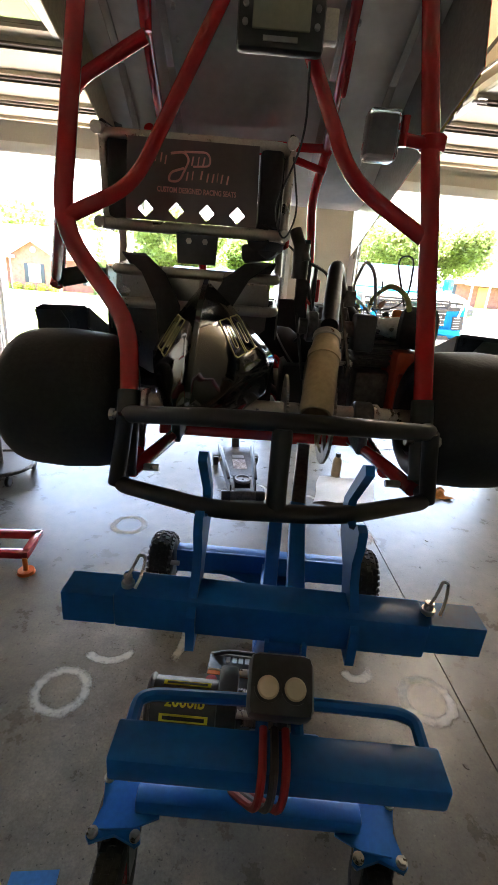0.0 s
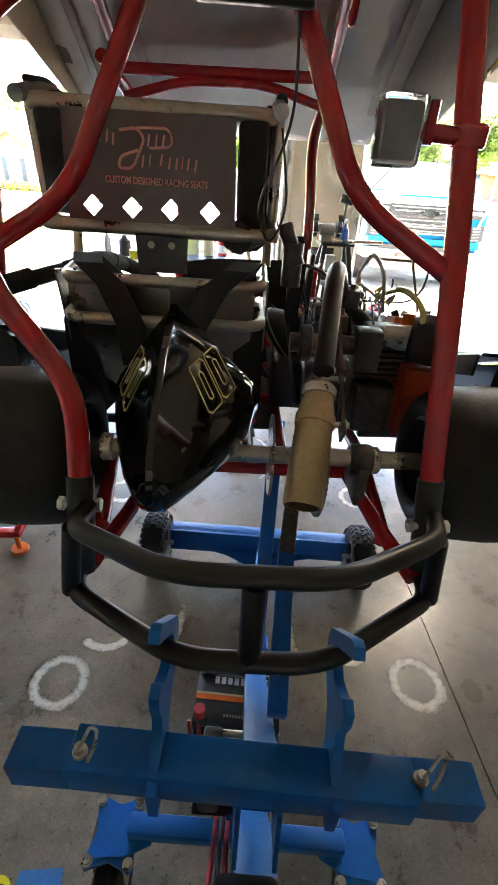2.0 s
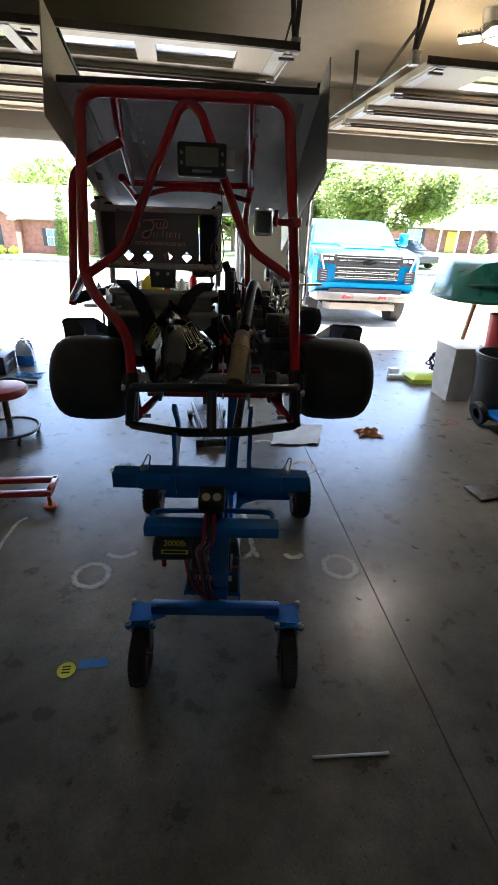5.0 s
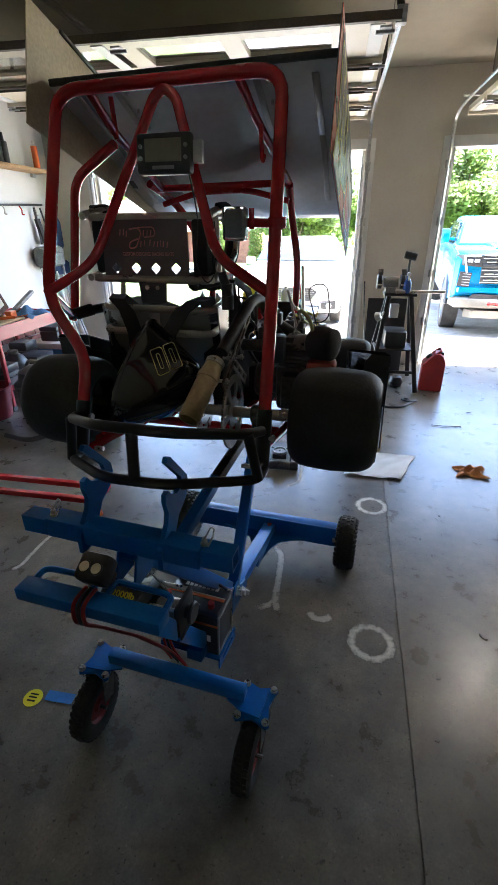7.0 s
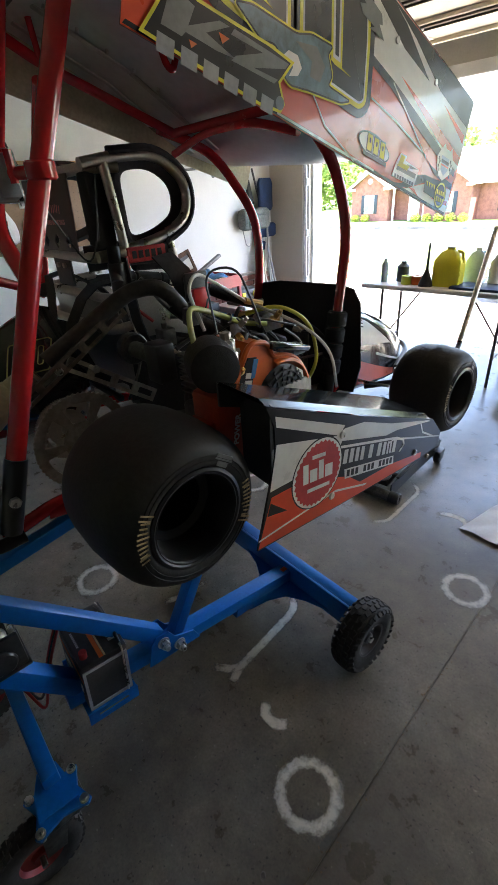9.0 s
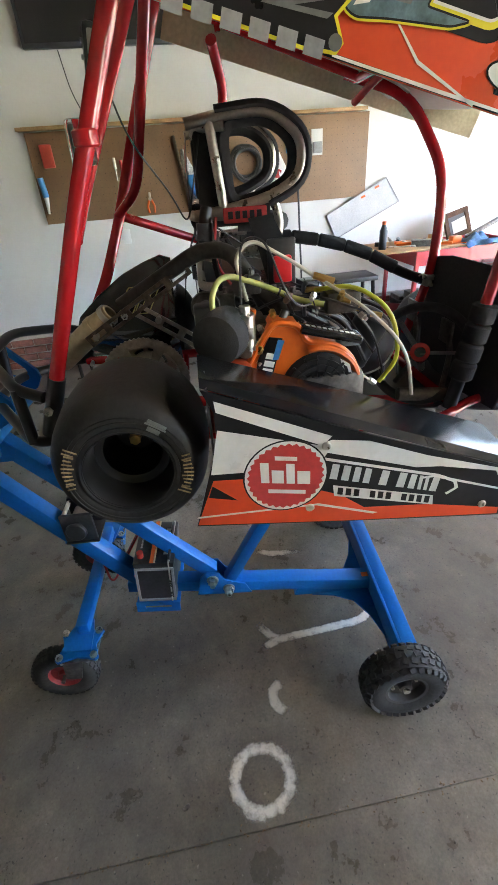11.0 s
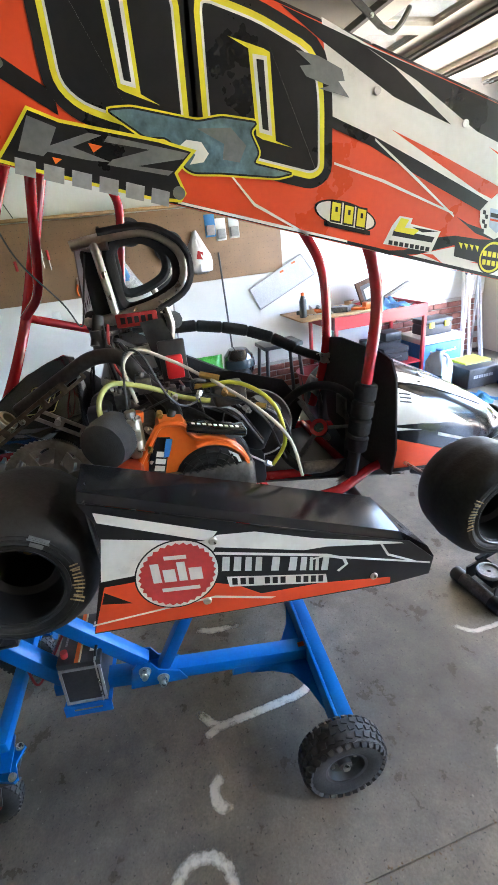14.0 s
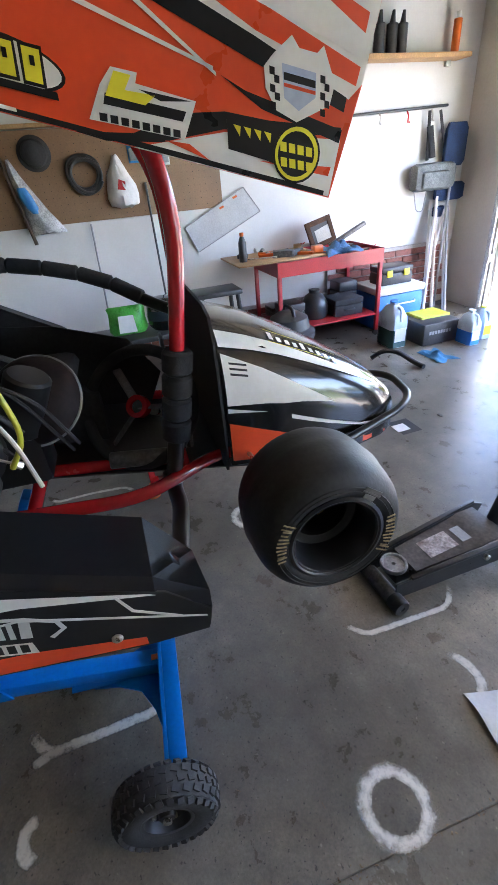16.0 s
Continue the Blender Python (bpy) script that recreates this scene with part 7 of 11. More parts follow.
# battery on its tray beside the spine
FRAME[0] = Matrix.Translation((-0.032, 1.042, 0.28)) @ Matrix.Rotation(radians(-4), 4, "Z") @ Matrix.Rotation(radians(-4), 4, "X") @ Matrix.Scale(1.08, 4)
bat = thing("battery", (0, 0, -0.085), "black car battery with an orange band strapped to the blue stand", "battery")
part("case", box(-0.1, 0.1, -0.065, 0.065, -0.085, 0.075, 0.006), PLASTIC, bat)
part("lid", box(-0.102, 0.102, -0.067, 0.067, 0.075, 0.098, 0.006), PLASTIC, bat)
part("orange_band", box(-0.1, 0.1, -0.012, 0.0, 0.098, 0.0995, 0), ORANGE, bat)
part("orange_band", box(-0.1, 0.1, -0.0665, -0.065, 0.035, 0.043, 0), ORANGE, bat)
part("cream_band", box(-0.1, 0.1, 0.001, 0.006, 0.098, 0.0995, 0), mat("cream_print", (0.6, 0.45, 0.25), 0.45), bat)
part("grey_frame", frame_plate([(-0.064, -0.082), (0.064, -0.082), (0.064, 0.075), (-0.064, 0.075)], [(-0.056, -0.072), (0.056, -0.072), (0.056, 0.066), (-0.056, 0.066)], 0.004, on_x(0.0995)), GREY, bat, "pale grey band round the battery's end")
part("carry_handle", tube([(-0.09, 0.05, 0.1), (-0.06, 0.052, 0.112), (0.06, 0.052, 0.112), (0.09, 0.05, 0.1)], 0.005, 0.02, 8), PLASTIC, bat)
part("name_bar", join(*[box(-0.06 + 0.016 * k, -0.049 + 0.016 * k, 0.03, 0.048, 0.098, 0.0995, 0) for k in range(8)]), WHITEP, bat)
part("name_bar", join(*[box(-0.072 + 0.019 * k, -0.059 + 0.019 * k, -0.0665, -0.065, -0.03, -0.005, 0) for k in range(8)]), WHITEP, bat)
part("name_bar", join(*[box(-0.03 + 0.007 * k, -0.025 + 0.007 * k, -0.05, -0.044, 0.098, 0.0993, 0) for k in range(9)]), GREY, bat)
part("terminal", cyl((0.07, -0.045, 0.098), (0.07, -0.045, 0.118), 0.011, seg=12), REDFAB, bat)
part("terminal", cyl((-0.085, -0.05, 0.098), (-0.085, -0.05, 0.122), 0.013, seg=12), REDFAB, bat)
part("clamp_rod", join(cyl((0.106, 0.05, -0.08), (0.106, 0.05, 0.1), 0.0025, seg=6), beam((-0.1, 0.055, 0.1), (0.106, 0.05, 0.101), 0.006, 0.004)), ZINC, bat)
tray = thing("battery_tray", (0, 0, -0.11), "blue folded steel battery tray welded to the stand", "tray")
part("tray_floor", box(-0.108, 0.108, -0.075, 0.075, -0.095, -0.0895, 0.002), BLUE, tray)
part("tray_side", frame_plate([(-0.075, -0.128), (0.075, -0.128), (0.075, -0.083), (-0.075, -0.083)], [(-0.045, -0.112), (0.045, -0.112), (0.045, -0.098), (-0.045, -0.098)], 0.005, on_x(0.106)), BLUE, tray, "blue tray end with a long slot")
part("tray_side", box(-0.111, -0.106, -0.075, 0.075, -0.1, -0.075, 0.001), BLUE, tray)
FRAME[0] = IDENT

# ---- outside ----
GRASS = mat("lawn", (0.09, 0.14, 0.035), 0.9, var=0.3, scale=2.0, fine=60, bump=0.6, bscale=40)
ASPHALT = mat("asphalt", (0.07, 0.068, 0.065), 0.9, var=0.15, scale=2, bump=0.3)
GRAVEL = mat("gravel_bed", (0.3, 0.27, 0.23), 0.9, var=0.45, scale=40, fine=140, bump=0.8, bscale=60)


def ground_height(x, y):
    """Falls from the garage to the street, then on towards the houses on the low side."""
    h = -0.02 - 0.33 * min(1.0, max(0.0, (y - 6.0) / 8.0))
    side = min(1.0, max(0.0, (4.0 - x) / 10.0))
    if y > 25:
        h -= 1.3 * side * min(1.0, (y - 25) / 18.0)
    return h


bm = bmesh.new()
xs = [-900, -200, -60, -30, -20, -14, -10, -6, -4, -2, 0, 2, 4, 6, 10, 14, 20, 30, 60, 200, 900]
ys = [-900, -100, -20, 5.6, 6.15, 7, 8, 10, 12, 14, 17, 20, 22, 25, 29, 33, 38, 43, 60, 150, 400, 900]
grid = [[bm.verts.new((x, y, ground_height(x, y) - (0.3 if y < 5.9 else 0))) for y in ys] for x in xs]
for i in range(len(xs) - 1):
    for j in range(len(ys) - 1):
        bm.faces.new((grid[i][j], grid[i + 1][j], grid[i + 1][j + 1], grid[i][j + 1]))
solid("ground", bm, GRASS, "mown suburban lawn reaching to the far houses and woods", "lawn", kind="structure")


def strip(x0, x1, ys, lift, material, name, label, category):
    rings = [[(x0, y, ground_height(0, y) + lift), (x1, y, ground_height(0, y) + lift), (x1, y, ground_height(0, y) - 0.08), (x0, y, ground_height(0, y) - 0.08)] for y in ys]
    return solid(name, loft(rings), material, label, category, kind="structure")


strip(-4.2, 6.6, [6.0, 7, 8, 10, 12, 14, 16.9], 0.018, DRIVE, "driveway", "sunlit pale concrete driveway", "driveway")
strip(-80, 80, [17.0, 20, 22.0], 0.012, ASPHALT, "road", "grey residential street", "road")
strip(-80, 80, [22.02, 22.2], 0.12, DRIVE, "kerb", "pale concrete street kerb", "kerb")
strip(-7.5, -4.25, [6.1, 7, 8, 8.8], 0.03, GRAVEL, "gravel_bed", "stony planting bed beside the driveway", "gravel bed")

# pick-up truck
TRUCK = pose(2.72, 8.25, -0.16, 0, 0, -3)
FRAME[0] = TRUCK


def body_ring(y, w, z0, z1, r=0.12):
    return [(-w, y, z0), (-w, y, z1 - r), (-w + r * 0.35, y, z1 - r * 0.3), (-w + r, y, z1), (w - r, y, z1), (w - r * 0.35, y, z1 - r * 0.3), (w, y, z1 - r), (w, y, z0)]


truck = thing("pickup_truck", (0, 2.5, 0), "bright blue full-size pickup truck parked facing the garage", "truck")
part("body", loft([body_ring(0.06, 0.92, 0.72, 1.33), body_ring(0.14, 0.99, 0.66, 1.38), body_ring(0.6, 1.01, 0.55, 1.43), body_ring(1.45, 1.02, 0.55, 1.44), body_ring(5.3, 1.02, 0.55, 1.44), body_ring(5.6, 0.99, 0.6, 1.42)]), CARPAINT, truck)
part("hood_scoop", loft([body_ring(0.4, 0.4, 1.36, 1.43, 0.04), body_ring(0.9, 0.44, 1.38, 1.485, 0.05), body_ring(1.4, 0.44, 1.4, 1.485, 0.05)]), CARPAINT, truck)
part("cab", loft([body_ring(1.35, 0.93, 1.35, 1.45, 0.06), body_ring(1.75, 0.87, 1.35, 1.74, 0.1), body_ring(2.1, 0.81, 1.35, 1.9, 0.12), body_ring(3.4, 0.81, 1.35, 1.94, 0.12), body_ring(3.8, 0.86, 1.35, 1.84, 0.12), body_ring(3.95, 0.9, 1.35, 1.45, 0.06)]), CARPAINT, truck)
part("windscreen", sheet(loft([[(-0.86, 1.36, 1.46), (0.86, 1.36, 1.46)], [(-0.8, 1.72, 1.735), (0.8, 1.72, 1.735)], [(-0.72, 2.03, 1.885), (0.72, 2.03, 1.885)]], cap=False, closed=False), 0.02), CARGLASS, truck)
for s in (-1, 1):
    part("side_glass", loft([[(s * 0.915, 1.75, 1.44), (s * 0.87, 1.85, 1.66), (s * 0.84, 2.1, 1.82), (s * 0.84, 3.3, 1.84), (s * 0.91, 3.5, 1.44)], [(s * 0.93, 1.75, 1.44), (s * 0.885, 1.85, 1.66), (s * 0.855, 2.1, 1.82), (s * 0.855, 3.3, 1.84), (s * 0.925, 3.5, 1.44)]]), CARGLASS, truck)
    FRAME[0] = TRUCK @ Matrix.Translation((0, 0, 0.2))
    hl = part("headlamp", loft([[(s * 0.6, 0.0, 0.95), (s * 0.6, 0.0, 1.13), (s * 0.6, 0.1, 1.13), (s * 0.6, 0.1, 0.95)], [(s * 0.86, 0.02, 0.97), (s * 0.86, 0.02, 1.13), (s * 0.86, 0.1, 1.13), (s * 0.86, 0.1, 0.97)], [(s * 0.985, 0.16, 1.0), (s * 0.985, 0.16, 1.12), (s * 0.97, 0.3, 1.12), (s * 0.97, 0.3, 1.0)]]), PLASTIC, truck)
    part("daylight_strip", box(s * 0.75 - 0.13, s * 0.75 + 0.12, -0.012, 0.01, 1.1, 1.125, 0.004), LAMPGLASS, hl, "white daylight strip")
    part("daylight_strip", beam((s * 0.87, 0.012, 1.115), (s * 0.8, 0.0, 0.86), 0.03, 0.03, (0, 1, 0)), LAMPGLASS, hl, "white daylight strip")
    for k in (0, 1):
        part("lamp_lens", box(s * (0.68 + 0.1 * k) - 0.04, s * (0.68 + 0.1 * k) + 0.04, -0.014, 0.005, 1.02, 1.07, 0.01), LAMPGLASS, hl)
    part("vent_panel", plate([(s * 0.72, 0.86), (s * 0.9, 0.88), (s * 0.92, 0.66), (s * 0.74, 0.64)][::-s], 0.03, Matrix.Translation((0, 0.03, 0)) @ on_y(0)), PLASTIC, truck)
    for k in range(5):
        part("side_vent", beam((s * 0.735, -0.004, 0.67 + k * 0.042), (s * 0.905, 0.01, 0.682 + k * 0.042), 0.012, 0.012), GREY, truck)
    part("mirror", join(box(s * 1.12 - 0.1, s * 1.12 + 0.1, 1.62, 1.72, 1.25, 1.5, 0.04), beam((s * 0.92, 1.68, 1.32), (s * 1.04, 1.68, 1.33), 0.05, 0.05)), CARPAINT, truck)
    FRAME[0] = TRUCK @ Matrix.Translation((0, 0, 0.12))
    part("tow_hook", tube([(s * 0.34 - 0.06, -0.08, 0.47), (s * 0.34 - 0.06, -0.12, 0.5), (s * 0.34 + 0.06, -0.12, 0.5), (s * 0.34 + 0.06, -0.08, 0.47)], 0.022, 0.03), RED, truck, "red tow hook")
    FRAME[0] = TRUCK
    for y in (0.98, 4.6):
        m = Matrix.Translation((s * 0.89, y, 0.42)) @ Matrix.Rotation(radians(90 * s), 4, "Y")
        w = part("wheel", lathe([(0.24, -0.13), (0.36, -0.14), (0.41, -0.12), (0.42, 0), (0.41, 0.12), (0.36, 0.14), (0.24, 0.13)], m, 36), WORNRUBBER, truck)
        part("rim", lathe([(0.25, 0.12), (0.24, 0.13), (0.2, 0.06), (0.06, 0.05), (0.05, 0.08), (0, 0.08)], m, 24), ALUDARK, w)
    part("wheel_arch", tube([(s * 1.0, 0.48, 0.5), (s * 1.01, 0.56, 0.8), (s * 1.01, 0.8, 0.94), (s * 1.01, 1.15, 0.94), (s * 1.01, 1.4, 0.8), (s * 1.0, 1.48, 0.5)], 0.035, 0.15), PLASTIC, truck)
FRAME[0] = TRUCK @ Matrix.Translation((0, 0, 0.2))
part("grille", plate([(-0.6, 1.13), (-0.58, 0.7), (0.58, 0.7), (0.6, 1.13)], 0.05, Matrix.Translation((0, 0.05, 0)) @ on_y(0)), PLASTIC, truck)
for z, h in ((1.115, 0.02), (1.075, 0.014), (0.945, 0.05), (0.9, 0.014), (0.805, 0.014), (0.715, 0.014)):
    part("grille_bar", box(-0.59, 0.59, -0.012, 0.01, z, z + h, 0.008), CHROME if h < 0.03 else PLASTIC, truck)
for k in range(7):
    for z in (1.03, 0.85, 0.76):
        part("grille_cell", beam((-0.54 + k * 0.155, -0.006, z), (-0.4 + k * 0.155, -0.006, z), 0.012, 0.022, bevel=0.004), CHROME, truck)
part("emblem", plate([(-0.15, 0.965), (-0.06, 0.965), (-0.05, 0.935), (0.07, 0.935), (0.065, 0.965), (0.14, 0.965), (0.15, 1.005), (0.06, 1.005), (0.05, 1.04), (-0.07, 1.04), (-0.06, 1.005), (-0.14, 1.005)], 0.02, Matrix.Translation((0, -0.014, 0.02)) @ on_y(0)), CHROME, truck)
FRAME[0] = TRUCK @ Matrix.Translation((0, 0, 0.14))
BUMPER = mat("dull_silver_bumper", (0.26, 0.24, 0.21), 0.4, 0.6, var=0.12)
part("bumper_opening", plate([(-0.8, 0.44), (-0.66, 0.6), (0.66, 0.6), (0.8, 0.44)], 0.02, Matrix.Translation((0, -0.04, 0)) @ on_y(0)), PLASTIC, truck)
part("front_bumper", loft([body_ring(-0.085, 0.78, 0.4, 0.52, 0.03), body_ring(-0.04, 0.9, 0.38, 0.54, 0.04), body_ring(0.4, 0.98, 0.38, 0.54, 0.05)]), BUMPER, truck, "dull silver lower bumper")
part("blue_bumper_band", loft([body_ring(-0.02, 0.88, 0.62, 0.7, 0.03), body_ring(0.2, 0.97, 0.62, 0.72, 0.03)]), CARPAINT, truck)
FRAME[0] = TRUCK
part("skid_plate", loft([body_ring(-0.02, 0.62, 0.36, 0.48, 0.03), body_ring(0.4, 0.7, 0.3, 0.46, 0.03)]), BUMPER, truck)
part("underbody", box(-0.7, 0.7, 0.6, 5.2, 0.35, 0.55, 0.05), PLASTIC, truck)

# white crossover
FRAME[0] = pose(-1.0, 8.2, -0.11, 0, 0, 2)
suv = thing("crossover_car", (0, 2.2, 0), "pearl white crossover car parked facing the garage", "car")
part("body", loft([body_ring(0.06, 0.7, 0.4, 0.74, 0.1), body_ring(0.18, 0.88, 0.28, 0.9, 0.16), body_ring(0.7, 0.94, 0.25, 1.04, 0.2), body_ring(1.3, 0.95, 0.25, 1.1, 0.2), body_ring(4.3, 0.95, 0.25, 1.1, 0.2), body_ring(4.7, 0.88, 0.35, 1.0, 0.15)]), CARWHITE, suv)
part("cab", loft([body_ring(1.15, 0.85, 0.98, 1.04, 0.05), body_ring(1.75, 0.75, 1.0, 1.36, 0.12), body_ring(2.2, 0.7, 1.0, 1.5, 0.16), body_ring(3.6, 0.7, 1.0, 1.5, 0.16), body_ring(4.4, 0.75, 1.0, 1.3, 0.12)]), CARWHITE, suv)
part("windscreen", sheet(loft([[(-0.8, 1.16, 1.115), (0.8, 1.16, 1.115)], [(-0.7, 1.7, 1.4), (0.7, 1.7, 1.4)], [(-0.62, 2.05, 1.5), (0.62, 2.05, 1.5)]], cap=False, closed=False), 0.02), CARGLASS, suv)
part("grille", plate([(-0.42, 0.72), (0.42, 0.72), (0.52, 0.66), (0.4, 0.5), (-0.4, 0.5), (-0.52, 0.66)], 0.05, Matrix.Translation((0, 0.06, 0)) @ on_y(0)), PLASTIC, suv)
for j in range(5):
    part("grille_bar", beam((-0.47 + 0.012 * abs(j - 3), 0.006, 0.535 + 0.038 * j), (0.47 - 0.012 * abs(j - 3), 0.006, 0.535 + 0.038 * j), 0.006, 0.006), CHROME, suv)
part("grille_surround", tube([(-0.44, 0.01, 0.735), (0.44, 0.01, 0.735), (0.56, 0.04, 0.67), (0.42, 0.01, 0.495), (-0.42, 0.01, 0.495), (-0.56, 0.04, 0.67)], 0.014, 0.03, 8, closed=True), CHROME, suv)
part("air_intake", plate([(-0.6, 0.42), (0.6, 0.42), (0.55, 0.3), (-0.55, 0.3)], 0.07, Matrix.Translation((0, 0.11, 0)) @ on_y(0)), PLASTIC, suv)
for s in (-1, 1):
    part("headlamp", loft([[(s * 0.5, 0.1, 0.74), (s * 0.5, 0.1, 0.68), (s * 0.5, 0.2, 0.68), (s * 0.5, 0.2, 0.74)], [(s * 0.82, 0.18, 0.82), (s * 0.84, 0.18, 0.7), (s * 0.86, 0.4, 0.72), (s * 0.84, 0.4, 0.84)]]), LAMPGLASS, suv)
    fl = part("fog_lamp_frame", plate([(s * 0.58, 0.47), (s * 0.85, 0.5), (s * 0.86, 0.36), (s * 0.62, 0.34)][::-s], 0.1, Matrix.Translation((0, 0.15, 0)) @ on_y(0)), PLASTIC, suv)
    part("fog_lamp", cyl((s * 0.74, 0.03, 0.42), (s * 0.74, 0.07, 0.42), 0.05, seg=20, rim=0.006), LAMPGLASS, fl)
    part("chrome_strip", tube([(s * 0.57, 0.045, 0.35), (s * 0.6, 0.045, 0.5), (s * 0.86, 0.06, 0.51)], 0.012, 0.02, 6), CHROME, suv)
    part("chrome_strip", tube([(s * 0.6, 0.045, 0.345), (s * 0.86, 0.06, 0.355)], 0.014, 0.02, 6), CHROME, suv)
    part("mirror", box(s * 1.0 - 0.1, s * 1.0 + 0.1, 1.45, 1.55, 1.0, 1.15, 0.04), CARWHITE, suv)
    for y in (0.95, 3.75):
        m = Matrix.Translation((s * 0.84, y, 0.35)) @ Matrix.Rotation(radians(90 * s), 4, "Y")
        w = part("wheel", lathe([(0.22, -0.1), (0.31, -0.11), (0.345, -0.09), (0.35, 0), (0.345, 0.09), (0.31, 0.11), (0.22, 0.1)], m, 32), RUBBER, suv)
        part("rim", lathe([(0.23, 0.095), (0.2, 0.06), (0.05, 0.06), (0, 0.08)], m, 24), ALU, w)
part("underbody", box(-0.7, 0.7, 0.5, 4.2, 0.2, 0.35, 0.04), PLASTIC, suv)

# small dark car across the street
FRAME[0] = pose(11.6, 25.6, -0.34, 0, 0, 20)
far = thing("parked_car", (0, 2, 0), "small dark car parked across the street", "car")
part("body", loft([body_ring(0.05, 0.7, 0.35, 0.7, 0.1), body_ring(0.3, 0.86, 0.25, 0.85, 0.14), body_ring(1.2, 0.9, 0.25, 0.95, 0.16), body_ring(4.2, 0.88, 0.25, 0.95, 0.16), body_ring(4.4, 0.8, 0.35, 0.85, 0.1)]), CARDARK, far)
part("cab", loft([body_ring(1.1, 0.8, 0.9, 0.96, 0.05), body_ring(1.8, 0.68, 0.9, 1.45, 0.14), body_ring(3.2, 0.68, 0.9, 1.47, 0.14), body_ring(4.1, 0.75, 0.9, 1.0, 0.06)]), CARGLASS, far)
for s in (-1, 1):
    for y in (0.85, 3.5):
        m = Matrix.Translation((s * 0.8, y, 0.31)) @ Matrix.Rotation(radians(90 * s), 4, "Y")
        part("wheel", lathe([(0, -0.1), (0.3, -0.1), (0.31, 0), (0.3, 0.1), (0.2, 0.1), (0.18, 0.05), (0, 0.06)], m, 24), RUBBER, far)
FRAME[0] = IDENT

# brick houses over the road
ROOF = mat("asphalt_shingles", (0.36, 0.335, 0.31), 0.9, var=0.18, scale=6, fine=40, bump=0.5, bscale=30)
HBRICK = mat("house_brick", (0.3, 0.125, 0.095), 0.9, var=0.25, scale=3, fine=30, bump=0.4, bscale=20)
SHUTTER = mat("dark_shutter", (0.03, 0.035, 0.05), 0.6)
YDOOR = mat("yellow_door", (0.7, 0.55, 0.12), 0.5)
WINGLASS = mat("window_glass", (0.25, 0.3, 0.33), 0.1, var=0.2)


def gable(x0, x1, y0, y1, z0, eave, ridge, along):
    if along == "x":
        return loft([[(x, y0, z0), (x, y0, eave), (x, (y0 + y1) / 2, ridge), (x, y1, eave), (x, y1, z0)] for x in (x0, x1)])
    return loft([[(x0, y, z0), (x0, y, eave), ((x0 + x1) / 2, y, ridge), (x1, y, eave), (x1, y, z0)] for y in (y0, y1)])


def roof(x0, x1, y0, y1, eave, ridge, along, over=0.35, t=0.18):
    if along == "x":
        m = (y0 + y1) / 2
        k = (ridge - eave) / (m - y0) * over
        return loft([[(x, y0 - over, eave - k), (x, m, ridge), (x, y1 + over, eave - k), (x, y1 + over, eave - k + t), (x, m, ridge + t), (x, y0 - over, eave - k + t)] for x in (x0 - over, x1 + over)])
    m = (x0 + x1) / 2
    k = (ridge - eave) / (m - x0) * over
    return loft([[(x0 - over, y, eave - k), (m, y, ridge), (x1 + over, y, eave - k), (x1 + over, y, eave - k + t), (m, y, ridge + t), (x0 - over, y, eave - k + t)] for y in (y0 - over, y1 + over)])


